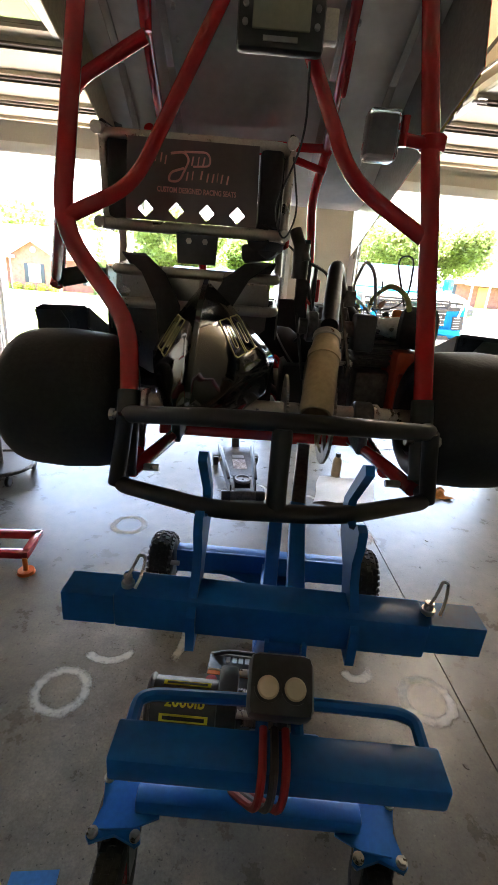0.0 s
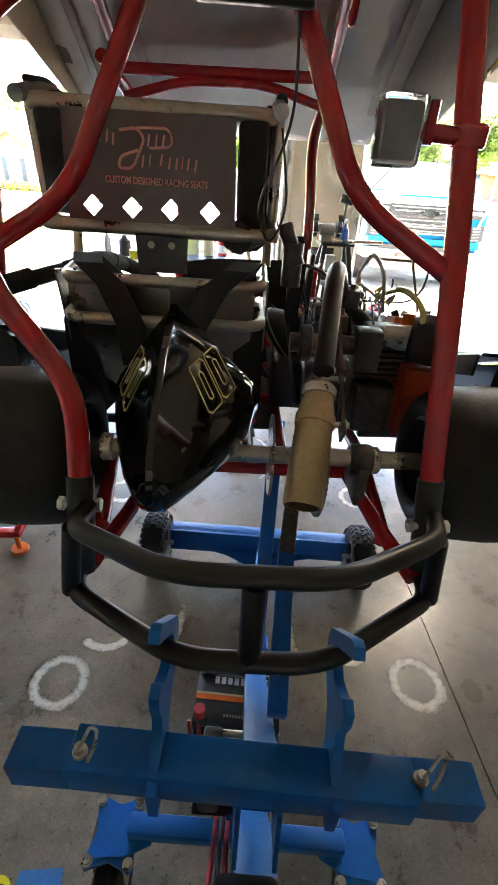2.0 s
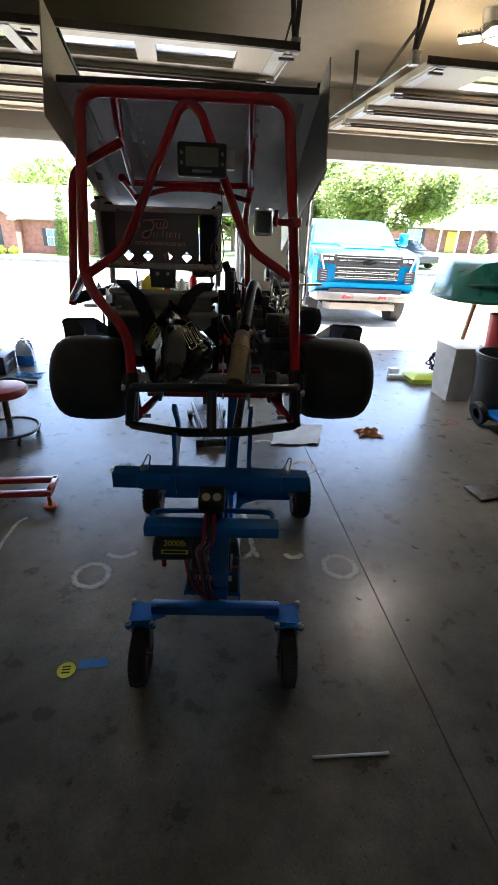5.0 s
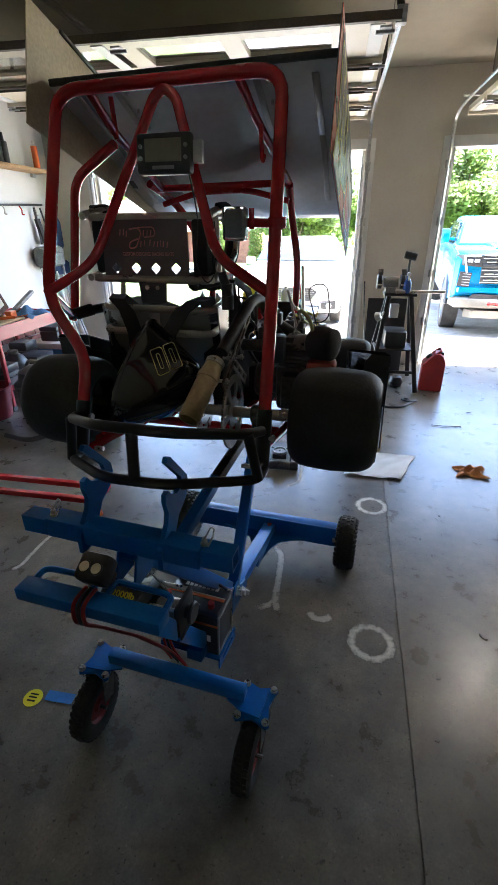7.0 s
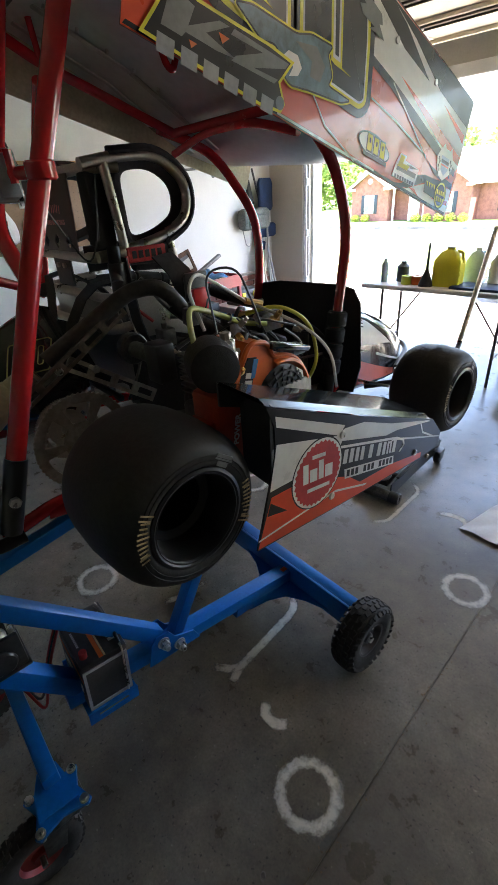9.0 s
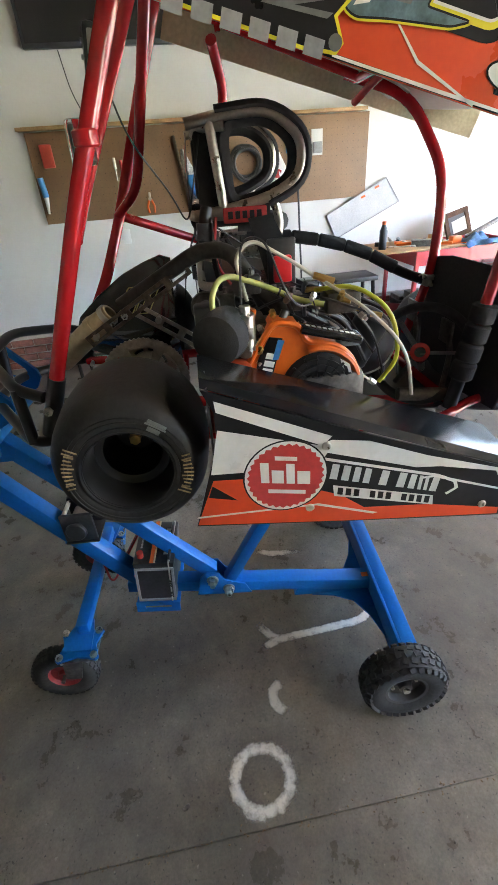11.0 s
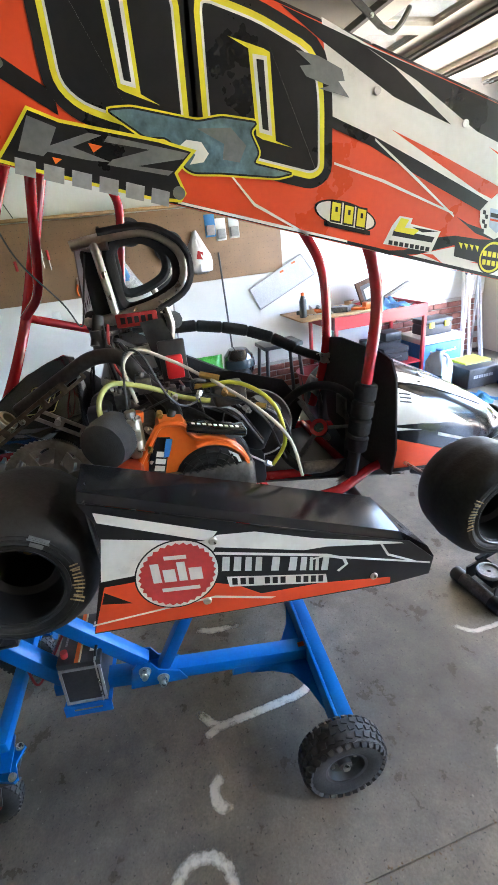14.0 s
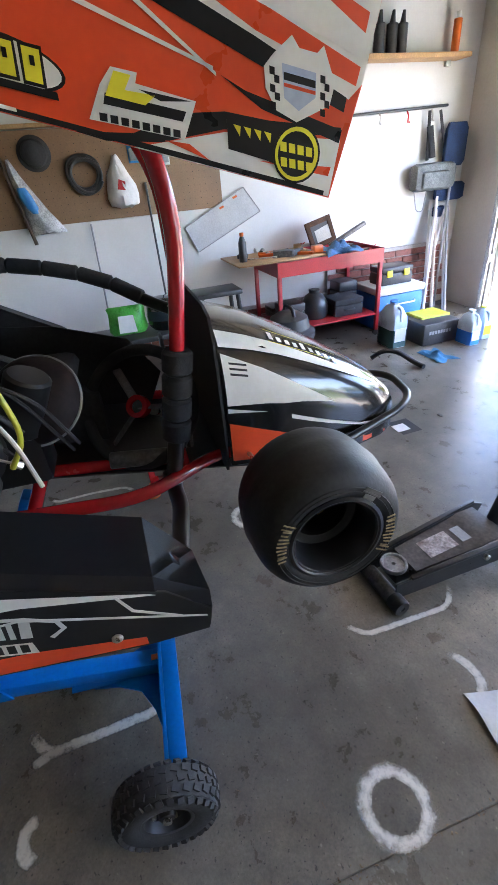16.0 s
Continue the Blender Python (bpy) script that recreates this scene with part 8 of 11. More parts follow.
def house(px, py, pz, rz, label, gables, length, windows, door_x, yellow, eave=3.05, ridge=5.7):
    FRAME[0] = pose(px, py, pz, 0, 0, rz)
    h = thing("house", (0, 4, 0), label, "house", "houses across the street")
    part("wall", gable(-length / 2, length / 2, 0, 9, -0.6, eave, ridge, "x"), HBRICK, h)
    part("roof", roof(-length / 2, length / 2, 0, 9, eave, ridge, "x"), ROOF, h)
    for gx, gw in gables:
        top = eave + gw * 0.3
        part("gable_wing", gable(gx - gw / 2, gx + gw / 2, -1.6, 3, -0.6, eave, top, "y"), HBRICK, h)
        part("roof", roof(gx - gw / 2, gx + gw / 2, -1.6, 4, eave, top, "y"), ROOF, h)
        for s in (-1, 1):
            part("gable_trim", beam((gx + s * (gw / 2 + 0.3), -1.98, eave - 0.14), (gx, -1.98, top + 0.06), 0.06, 0.22, (0, 0, 1), 0), TRIM, h)
            part("eave_return", box(gx + s * (gw / 2 - 0.1) - 0.3, gx + s * (gw / 2 - 0.1) + 0.3, -2.0, -1.6, eave - 0.3, eave - 0.05, 0.01), TRIM, h)
        part("vent", plate(circle(0.25, 16, gx, eave + gw * 0.12), 0.05, Matrix.Translation((0, -1.61, 0)) @ on_y(0)), TRIM, h)
    for wx, wy, ww, wh in windows:
        w = part("window", join(box(wx - ww / 2, wx + ww / 2, wy - 0.06, wy + 0.02, 0.75, 0.75 + wh, 0.01)), TRIM, h)
        for k in (0, 1):
            for j in (0, 1):
                part("pane", box(wx - ww / 2 + 0.06 + k * ww / 2 * 0.95, wx - 0.03 + k * ww / 2 * 0.95, wy - 0.075, wy - 0.055, 0.81 + j * wh / 2, 0.72 + (j + 1) * wh / 2), WINGLASS, w)
        for s in (-1, 1):
            part("shutter", box(wx + s * (ww / 2 + 0.2) - 0.17, wx + s * (ww / 2 + 0.2) + 0.17, wy - 0.05, wy - 0.002, 0.72, 0.78 + wh, 0.01), SHUTTER, h)
    part("door", box(door_x - 0.5, door_x + 0.5, -0.05, 0.05, -0.1, 2.05, 0.01), YDOOR if yellow else TRIM, h)
    part("porch_roof", box(door_x - 2.0, door_x + 2.0, -1.4, 0.1, eave - 0.25, eave - 0.02), TRIM, h)
    for s in (-1, 0.1, 1):
        part("porch_post", cyl((door_x + s * 1.6, -1.25, -0.4), (door_x + s * 1.6, -1.25, eave - 0.25), 0.11, seg=12), TRIM, h)
    FRAME[0] = IDENT


house(-21, 46, -1.7, 0, "single-storey red brick house with white-trimmed gables across the street", [(-7.0, 4.2), (1.0, 4.2)], 20, [(-7.0, -1.6, 1.1, 1.6), (1.0, -1.6, 1.1, 1.6), (5.8, 0, 1.2, 1.4)], -2.9, False)
house(26, 50, -0.4, -6, "low red brick house with a yellow front door across the street", [(4.8, 5.0)], 17, [(4.8, -1.6, 1.6, 1.4), (-5.5, 0, 1.5, 1.4)], -1.6, True, 2.45, 4.7)

# shrubs, cypress, trees and far woods
def leaf_mat(name, col, scale):
    """Thin leaves that let a good part of the sunlight through."""
    m = mat(name, col, 0.6, var=0.45, scale=scale, fine=12)
    n, l = m.node_tree.nodes, m.node_tree.links
    b = n["Principled BSDF"]
    tr, mx = n.new("ShaderNodeBsdfTranslucent"), n.new("ShaderNodeMixShader")
    mx.inputs[0].default_value = 0.5
    l.new(b.inputs["Base Color"].links[0].from_socket, tr.inputs["Color"])
    l.new(b.outputs[0], mx.inputs[1])
    l.new(tr.outputs[0], mx.inputs[2])
    l.new(mx.outputs[0], n["Material Output"].inputs["Surface"])
    return m


LEAF = leaf_mat("sunlit_leaves", (0.14, 0.21, 0.045), 1.5)
LEAF2 = leaf_mat("pale_leaves", (0.22, 0.28, 0.08), 2.0)
SHRUB = leaf_mat("lime_shrub_leaves", (0.25, 0.33, 0.04), 5)
BARK = mat("bark", (0.12, 0.085, 0.06), 0.9, var=0.3, bump=0.6)


def leaves(clumps, n, size, seed, squash=0.8):
    """n small leaf quads strewn through ball-shaped clumps (x, y, z, r)."""
    rnd = random.Random(seed)
    verts, faces = [], []
    total = sum(c[3] ** 2 for c in clumps)
    for x, y, z, r in clumps:
        for _ in range(int(n * r * r / total)):
            while True:
                p = Vector((rnd.uniform(-1, 1), rnd.uniform(-1, 1), rnd.uniform(-1, 1)))
                if 0.35 < p.length < 1:
                    break
            p = Vector((x + p.x * r, y + p.y * r, z + p.z * r * squash))
            u = Vector((rnd.gauss(0, 1), rnd.gauss(0, 1), rnd.gauss(0, 0.6))).normalized()
            v = u.orthogonal().normalized()
            s = size * rnd.uniform(0.6, 1.4)
            k = len(verts)
            verts += [p - u * s, p - v * s * 0.5, p + u * s, p + v * s * 0.5]
            faces.append((k, k + 1, k + 2, k + 3))
    me = bpy.data.meshes.new("leaves")
    me.from_pydata(verts, [], faces)
    return me


def plant(name, base, clumps, n, size, leaf, label, category, trunk=None, seed=1, squash=0.8, group=""):
    t = thing(name, base, label, category, group)
    me = leaves([(x, y, z, r) for x, y, z, r in clumps], n, size, seed, squash)
    me.materials.append(leaf)
    crown = new("crown", me)
    crown.parent = t
    if trunk:
        rt, h = trunk
        b = Vector(base)
        limbs = [tube([b - Vector((0, 0, 0.2)), b + Vector((0.05, 0, h * 0.5)), b + Vector((0, 0.05, h))], rt, 0.3, 8)]
        for c in clumps[:7]:
            limbs.append(cyl(b + Vector((0, 0, h * 0.75)), b + Vector(c[:3]) * 0.9, rt * 0.45, rt * 0.12, seg=7))
        part("trunk", join(*limbs), BARK, t)
    return t


def crown_clumps(seed, n, rx, rz, z0, rmin, rmax):
    rnd = random.Random(seed)
    out = []
    for _ in range(n):
        a, q = rnd.uniform(0, 2 * math.pi), rnd.uniform(0.1, 1) ** 0.6
        out.append((math.cos(a) * rx * q, math.sin(a) * rx * q, z0 + rz * rnd.uniform(-1, 1) * (1 - 0.5 * q), rnd.uniform(rmin, rmax)))
    return out


plant("tree", (10.0, 30, -0.35), crown_clumps(3, 30, 3.5, 1.9, 3.7, 0.8, 1.4), 19000, 0.15, LEAF2, "leafy pale green crape myrtle behind the truck", "tree", (0.16, 2.2), 3)
plant("tree", (5.6, 37, -0.4), crown_clumps(5, 26, 3.4, 2.6, 4.6, 1.0, 1.6), 15000, 0.2, LEAF, "tall leafy green street tree", "tree", (0.2, 3.0), 5)
plant("tree", (-6.2, 42, -1.5), crown_clumps(7, 26, 3.4, 2.6, 4.8, 0.9, 1.5), 15000, 0.2, LEAF2, "leafy pale green tree by the brick house", "tree", (0.18, 2.6), 7)
plant("tree", (1.2, 44, -1.2), crown_clumps(9, 22, 3.2, 2.3, 4.4, 0.9, 1.5), 13000, 0.2, LEAF, "round green tree beyond the street", "tree", (0.18, 2.6), 9)
for k, (x, y) in enumerate(((-13.9, 44.6), (-10.6, 44.6))):
    plant("cypress", (x, y, -1.7), [(0, 0, 0.5 + j * 0.52, 0.85 - 0.05 * j) for j in range(11)], 6000, 0.07, LEAF, "dense columnar green cypress by the brick house", "conifer", (0.1, 0.6), 20 + k, 1.0)
for k, (x, y) in enumerate([(-30.2 + i * 1.15, 43.6) for i in range(3)] + [(-22.4 + i * 1.1, 43.6) for i in range(5)]):
    plant("shrub", (x, y, -1.68), [(0, 0, 0.35, 0.45), (0.15, 0.1, 0.35, 0.33), (-0.15, 0, 0.32, 0.33)], 500, 0.06, SHRUB, "small clipped lime-green shrub by the house", "shrub", None, 40 + k, 0.9, "foundation shrubs")
for k, (x, y) in enumerate(((26.3, 47.2), (28.4, 46.8), (30.2, 46.6))):
    plant("shrub", (x, y, -0.4), [(0, 0, 0.5 + 0.4 * j, 0.7 - 0.14 * j) for j in range(4)], 900, 0.08, LEAF2, "tall green shrub before the low brick house", "shrub", None, 60 + k, 1.0, "tall shrubs")
rnd = random.Random(11)
wood = [(rnd.uniform(-85, 85), rnd.uniform(62, 80), rnd.uniform(0.0, 6.5), rnd.uniform(2.2, 3.8)) for _ in range(230)]
me = leaves(wood, 60000, 0.38, 12)
me.materials.append(LEAF)
woods = new("far_woods", me)
tagged(woods, "line of far green summer woods behind the houses", "woods", kind="stuff")
pole = solid("utility_pole", cyl((8.8, 31, -0.4), (8.75, 31, 9.0), 0.13, 0.09, seg=12), GREY, "plain pale grey street pole beyond the truck", "pole")

# ---- things in the garage ----
FRAME[0] = GARAGE
W0 = LEFT

# LED ceiling lamp with three winged panels
LED = glow("led_panel", (1.0, 0.92, 0.8), 16.0)
lamp = thing("ceiling_lamp", (2.2, 3.5, CEIL), "three-winged white LED garage lamp, lit", "ceiling lamp")
part("socket", cyl((2.2, 3.5, CEIL - 0.08), (2.2, 3.5, CEIL - 0.001), 0.05, 0.06, seg=20), WHITEP, lamp)
part("heat_sink", cyl((2.2, 3.5, CEIL - 0.15), (2.2, 3.5, CEIL - 0.08), 0.045, seg=20, rim=0.004), GREY, lamp)
for k in range(3):
    a = 2 * math.pi * k / 3 + 0.4
    m = Matrix.Translation((2.2, 3.5, CEIL - 0.15)) @ Matrix.Rotation(a, 4, "Z")
    w = part("wing", box(0.04, 0.2, -0.06, 0.06, -0.006, 0.02, 0.004, m), ALUDARK, lamp)
    part("fin", join(*[box(0.05 + 0.02 * j, 0.054 + 0.02 * j, -0.058, 0.058, 0.02, 0.035, 0, m) for j in range(7)]), ALUDARK, w)
    part("diffuser", box(0.045, 0.195, -0.055, 0.055, -0.0075, -0.004, 0, m), LED, w, "glowing white diffuser")

# pegboard with hanging tools, and the shelf strip over it
peg = thing("pegboard", (W0 + 0.02, 1.8, 1.22), "long brown perforated pegboard hung with a few tools", "pegboard")
part("board", box(W0 + 0.012, W0 + 0.02, 0.36, 3.2, 1.22, 1.86, 0.001), PEG, peg)
holes = []
for i in range(0, 56):
    for j in range(0, 12):
        holes.append(box(W0 + 0.0198, W0 + 0.0206, 0.41 + i * 0.05, 0.4145 + i * 0.05, 1.255 + j * 0.05, 1.2595 + j * 0.05))
dots = part("peg_holes", join(*holes), DECALBLACK, peg)
tagged(dots, kind="stuff")
part("batten", box(W0 + 0.002, W0 + 0.012, 0.4, 3.15, 1.24, 1.3), WOOD, peg)
solid("shelf_strip", box(W0 + 0.001, W0 + 0.1, 0.32, 3.15, 1.868, 1.892, 0.003), WOOD, "narrow raw pine ledge above the pegboard", "shelf")


def hung(name, bm, material, label, category):
    return solid(name, bm, material, label, category)


X = W0 + 0.0215
hung("multimeter", box(X, X + 0.035, 0.45, 0.54, 1.62, 1.78, 0.01), mat("red_case", (0.4, 0.05, 0.03), 0.5), "red hand-held meter hung on the pegboard", "meter")
cg = thing("caulk_gun", (X, 0.4, 1.32), "white and blue sealant tube hung on the pegboard", "sealant tube")
part("barrel", cyl((X + 0.03, 0.41, 1.42), (X + 0.03, 0.4, 1.56), 0.024, seg=16, rim=0.003), BLUEPL, cg)
part("nozzle", cyl((X + 0.03, 0.4, 1.3), (X + 0.03, 0.41, 1.42), 0.008, 0.02, seg=12), WHITEP, cg)
pl = thing("pliers", (X, 1.24, 1.24), "orange-handled pliers hung on the pegboard", "pliers")
for s in (-1, 1):
    part("handle", tube([(X + 0.012, 1.24 + s * 0.008, 1.34), (X + 0.012, 1.24 + s * 0.03, 1.29), (X + 0.012, 1.24 + s * 0.022, 1.24)], 0.009, 0.02, 8), ORANGE, pl)
part("jaw", join(cyl((X + 0.004, 1.24, 1.345), (X + 0.02, 1.24, 1.345), 0.016, seg=12), beam((X + 0.012, 1.24, 1.35), (X + 0.012, 1.24, 1.395), 0.016, 0.02)), STEEL, pl)
rnd_bag = random.Random(4)
bag = loft([[(X + 0.005 + depth * max(0.05, math.sin(math.pi * k / 13)) * rnd_bag.uniform(0.75, 1.15), mid - wide * math.cos(math.pi * k / 13) * rnd_bag.uniform(0.9, 1.08), z + rnd_bag.uniform(-0.012, 0.012)) for k in range(14)]
            for z, mid, wide, depth in ((1.66, 2.34, 0.02, 0.03), (1.6, 2.34, 0.05, 0.05), (1.53, 2.345, 0.085, 0.08), (1.45, 2.35, 0.115, 0.1), (1.38, 2.355, 0.125, 0.11), (1.32, 2.36, 0.11, 0.09), (1.3, 2.36, 0.06, 0.05))])
pb = thing("plastic_bag", (X, 2.35, 1.32), "white carrier bag with a red print hung on the pegboard", "bag")
part("sack", bag, mat("thin_white_plastic", (0.7, 0.68, 0.67), 0.35, var=0.12, scale=14, bump=0.6, bscale=25), pb)
part("print", plate([(2.31, 1.43), (2.37, 1.42), (2.38, 1.48), (2.33, 1.5)], 0.001, on_x(X + 0.108)), REDFAB, pb)
for y, z, c in ((2.6, 1.66, WHITEP), (2.73, 1.67, PAPER), (2.5, 1.7, BLUEPL)):
    pk = thing("blister_pack", (X, y, z - 0.1), "hanging store blister pack on the pegboard", "blister pack", "packs on the pegboard")
    part("card", box(X, X + 0.003, y - 0.05, y + 0.05, z - 0.1, z + 0.09, 0.0005), c, pk)
    part("bubble", box(X + 0.0035, X + 0.03, y - 0.04, y + 0.04, z - 0.085, z + 0.0, 0.008), GREY, pk)
coil = tube([(X + 0.018 + 0.0004 * k + 0.005 * math.sin(1.3 * k), 2.09 + 0.006 * math.sin(0.7 * k) + (0.118 + 0.016 * math.sin(0.31 * k)) * math.cos(2 * math.pi * k / 18), 1.55 + 0.006 * math.cos(0.5 * k) + (0.118 + 0.016 * math.sin(0.31 * k)) * math.sin(2 * math.pi * k / 18)) for k in range(108)], 0.012, 0.02, 8)
hung("cable_coil", coil, PLASTIC, "thick coil of black cable hung on the pegboard", "cable")
hung("cloth_hat", lathe([(0, 0.075), (0.05, 0.07), (0.085, 0.045), (0.095, 0.01), (0.12, 0.0), (0.11, -0.004), (0, -0.004)], Matrix.Translation((X + 0.006, 1.76, 1.71)) @ Matrix.Rotation(radians(90), 4, "Y"), 24), FABRIC, "black cloth cap hung on the pegboard", "cap")
hung("wooden_stick", beam((X + 0.02, 1.5, 1.78), (X + 0.06, 1.6, 1.1), 0.03, 0.02), mat("dark_stick", (0.06, 0.04, 0.025), 0.7, var=0.25), "dark wooden stick hung from the pegboard", "stick")
rn_ = random.Random(14)
cb = thing("parts_bag", (X, 1.68, 1.17), "clear plastic bag of blue and grey parts hung on the pegboard", "bag")
part("sack", loft([[(X + 0.01 + d * max(0.08, math.sin(math.pi * k / 9)) * rn_.uniform(0.7, 1.2), mid - w * math.cos(math.pi * k / 9), z + rn_.uniform(-0.012, 0.012)) for k in range(10)] for z, mid, w, d in ((1.68, 1.56, 0.012, 0.02), (1.58, 1.58, 0.04, 0.04), (1.46, 1.62, 0.065, 0.06), (1.33, 1.67, 0.09, 0.07), (1.22, 1.71, 0.125, 0.07), (1.17, 1.73, 0.13, 0.04))]), mat("milky_bag_plastic", (0.42, 0.42, 0.42), 0.25, var=0.4, scale=9, bump=0.5, bscale=30), cb)
part("contents", loft([[(X + 0.075 + 0.012 * math.sin(math.pi * k / 7), mid - w * math.cos(math.pi * k / 7), z) for k in range(8)] for z, mid, w in ((1.5, 1.605, 0.03), (1.44, 1.62, 0.045), (1.36, 1.65, 0.04), (1.32, 1.66, 0.02))]), BLUEPL, cb)
for y, z0, z1, m_ in ((1.0, 1.5, 1.66, STEEL), (1.05, 1.48, 1.64, REDFAB), (0.78, 1.5, 1.58, REDFAB)):
    tl = thing("screwdriver", (X, y, z0), "small hand tool hung on the pegboard", "screwdriver", "hand tools on the pegboard")
    part("handle", cyl((X + 0.014, y, z1 - 0.08), (X + 0.014, y, z1), 0.012, seg=10, rim=0.003), m_, tl)
    part("blade", cyl((X + 0.014, y, z0), (X + 0.014, y, z1 - 0.08), 0.004, seg=6), STEEL, tl)
tv = thing("television", (W0 + 0.05, 1.05, 2.34), "large black wall-mounted flat television", "television")
part("cabinet", box(W0 + 0.03, W0 + 0.08, 0.52, 1.66, 2.34, 2.98, 0.008), PLASTIC, tv)
part("screen", box(W0 + 0.0805, W0 + 0.082, 0.545, 1.635, 2.37, 2.955, 0), GLOSSBLACK, tv)
part("wall_mount", box(W0 + 0.001, W0 + 0.03, 0.9, 1.3, 2.5, 2.8), GREASE, tv)
hung("wall_cable", tube([(W0 + 0.01, 0.75, 2.34), (W0 + 0.01, 0.78, 2.1), (W0 + 0.01, 0.86, 1.9)], 0.004, 0.08, 6), PLASTIC, "thin black cable hanging on the white wall", "cord")
pn = thing("leaning_board", (W0 + 0.03, 3.2, 0.88), "white framed board leaning askew against the wall", "board")
# white board greyed in its colour for the shade it stands in
part("face", plate([(2.83, 1.085), (2.93, 0.875), (3.55, 1.15), (3.4, 1.355)], 0.02, on_x(W0 + 0.002)), mat("shaded_white_board", (0.5, 0.5, 0.49), 0.5, var=0.12, scale=4), pn)
part("edge", join(*[beam((W0 + 0.024, *a), (W0 + 0.024, *b), 0.006, 0.007) for a, b in zip([(2.83, 1.085), (2.93, 0.875), (3.55, 1.15), (3.4, 1.355)], [(2.93, 0.875), (3.55, 1.15), (3.4, 1.355), (2.83, 1.085)])]), GREY, pn)
part("label_bar", join(plate([(3.3, 1.27), (3.34, 1.285), (3.33, 1.3), (3.29, 1.285)], 0.002, on_x(W0 + 0.0225)), plate([(3.17, 1.2), (3.21, 1.215), (3.2, 1.23), (3.16, 1.215)], 0.002, on_x(W0 + 0.0225))), ORANGE, pn)
hung("wall_outlet", box(W0 + 0.001, W0 + 0.008, 0.95, 1.02, 1.01, 1.13, 0.002), WHITEP, "white wall power outlet", "outlet")
hung("long_rod", cyl((W0 + 0.25, 2.54, 0.0), (W0 + 0.03, 2.55, 1.46), 0.009, seg=10), PLASTIC, "thin black rod leaning on the wall", "rod")
hung("long_rod", cyl((W0 + 0.2, 2.0, 0.0), (W0 + 0.03, 2.05, 1.2), 0.008, seg=10), GREY, "thin grey rod leaning on the wall", "rod")
# wall shelf near the door, and hooks below it
sh = thing("wall_shelf", (W0 + 0.1, 5.1, 2.19), "raw pine wall shelf on brackets", "shelf")
part("plank", box(W0 + 0.001, W0 + 0.2, 4.45, 5.55, 2.18, 2.215, 0.003), WOOD, sh)
part("bracket", box(W0 + 0.001, W0 + 0.04, 5.42, 5.47, 2.14, 2.18, 0.003), GALV, sh)
for y in (4.66, 4.78, 4.88):
    cn = thing("black_canister", (W0 + 0.1, y, 2.215), "black workshop canister on the wall shelf", "canister", "canisters on the shelf")
    part("can", cyl((W0 + 0.1, y, 2.215), (W0 + 0.1, y, 2.42), 0.045, seg=18, rim=0.006), PLASTIC, cn)
    part("cap", cyl((W0 + 0.1, y, 2.42), (W0 + 0.11, y, 2.5), 0.025, 0.012, seg=12), PLASTIC, cn)
for y in (5.44,):
    bt = thing("spray_can", (W0 + 0.1, y, 2.215), "orange-labelled tall bottle on the wall shelf", "bottle")
    part("body", cyl((W0 + 0.1, y, 2.215), (W0 + 0.1, y, 2.45), 0.035, seg=18, rim=0.005), ORANGE, bt)
    part("cap", cyl((W0 + 0.1, y, 2.45), (W0 + 0.1, y, 2.5), 0.018, seg=12, rim=0.003), WHITEP, bt)
rail = thing("hook_rail", (W0 + 0.02, 4.9, 1.82), "black wall rail with hanging hooks", "rail")
part("bar", cyl((W0 + 0.03, 4.3, 1.815), (W0 + 0.03, 5.5, 1.855), 0.012, seg=10), PLASTIC, rail)
for y in (4.75, 5.05, 5.32):
    part("hook", tube([(W0 + 0.03, y, 1.83), (W0 + 0.06, y, 1.79), (W0 + 0.05, y, 1.74), (W0 + 0.08, y, 1.74)], 0.007, 0.02, 6), RED if y > 5 and y < 5.2 else STEEL, rail)
sb_ = thing("tool_bag", (W0 + 0.08, 5.4, 1.15), "grey canvas tool bag hanging by straps", "bag")
part("pouch", join(box(W0 + 0.02, W0 + 0.18, 5.12, 5.6, 1.16, 1.4, 0.055), box(W0 + 0.15, W0 + 0.21, 5.18, 5.5, 1.18, 1.33, 0.03)), mat("grey_canvas", (0.14, 0.15, 0.14), 0.85, var=0.35, scale=12, bump=0.6, bscale=30), sb_)
part("strap", join(beam((W0 + 0.06, 5.28, 1.82), (W0 + 0.07, 5.3, 1.42), 0.006, 0.03), beam((W0 + 0.06, 5.4, 1.82), (W0 + 0.07, 5.52, 1.42), 0.006, 0.03), beam((W0 + 0.06, 5.3, 1.7), (W0 + 0.08, 5.35, 1.44), 0.05, 0.05)), FABRIC, sb_)
part("loop", tube([(W0 + 0.05, 5.2, 1.16), (W0 + 0.06, 5.24, 0.98), (W0 + 0.06, 5.32, 0.97), (W0 + 0.05, 5.35, 1.16)], 0.005, 0.04, 6), GREY, sb_)


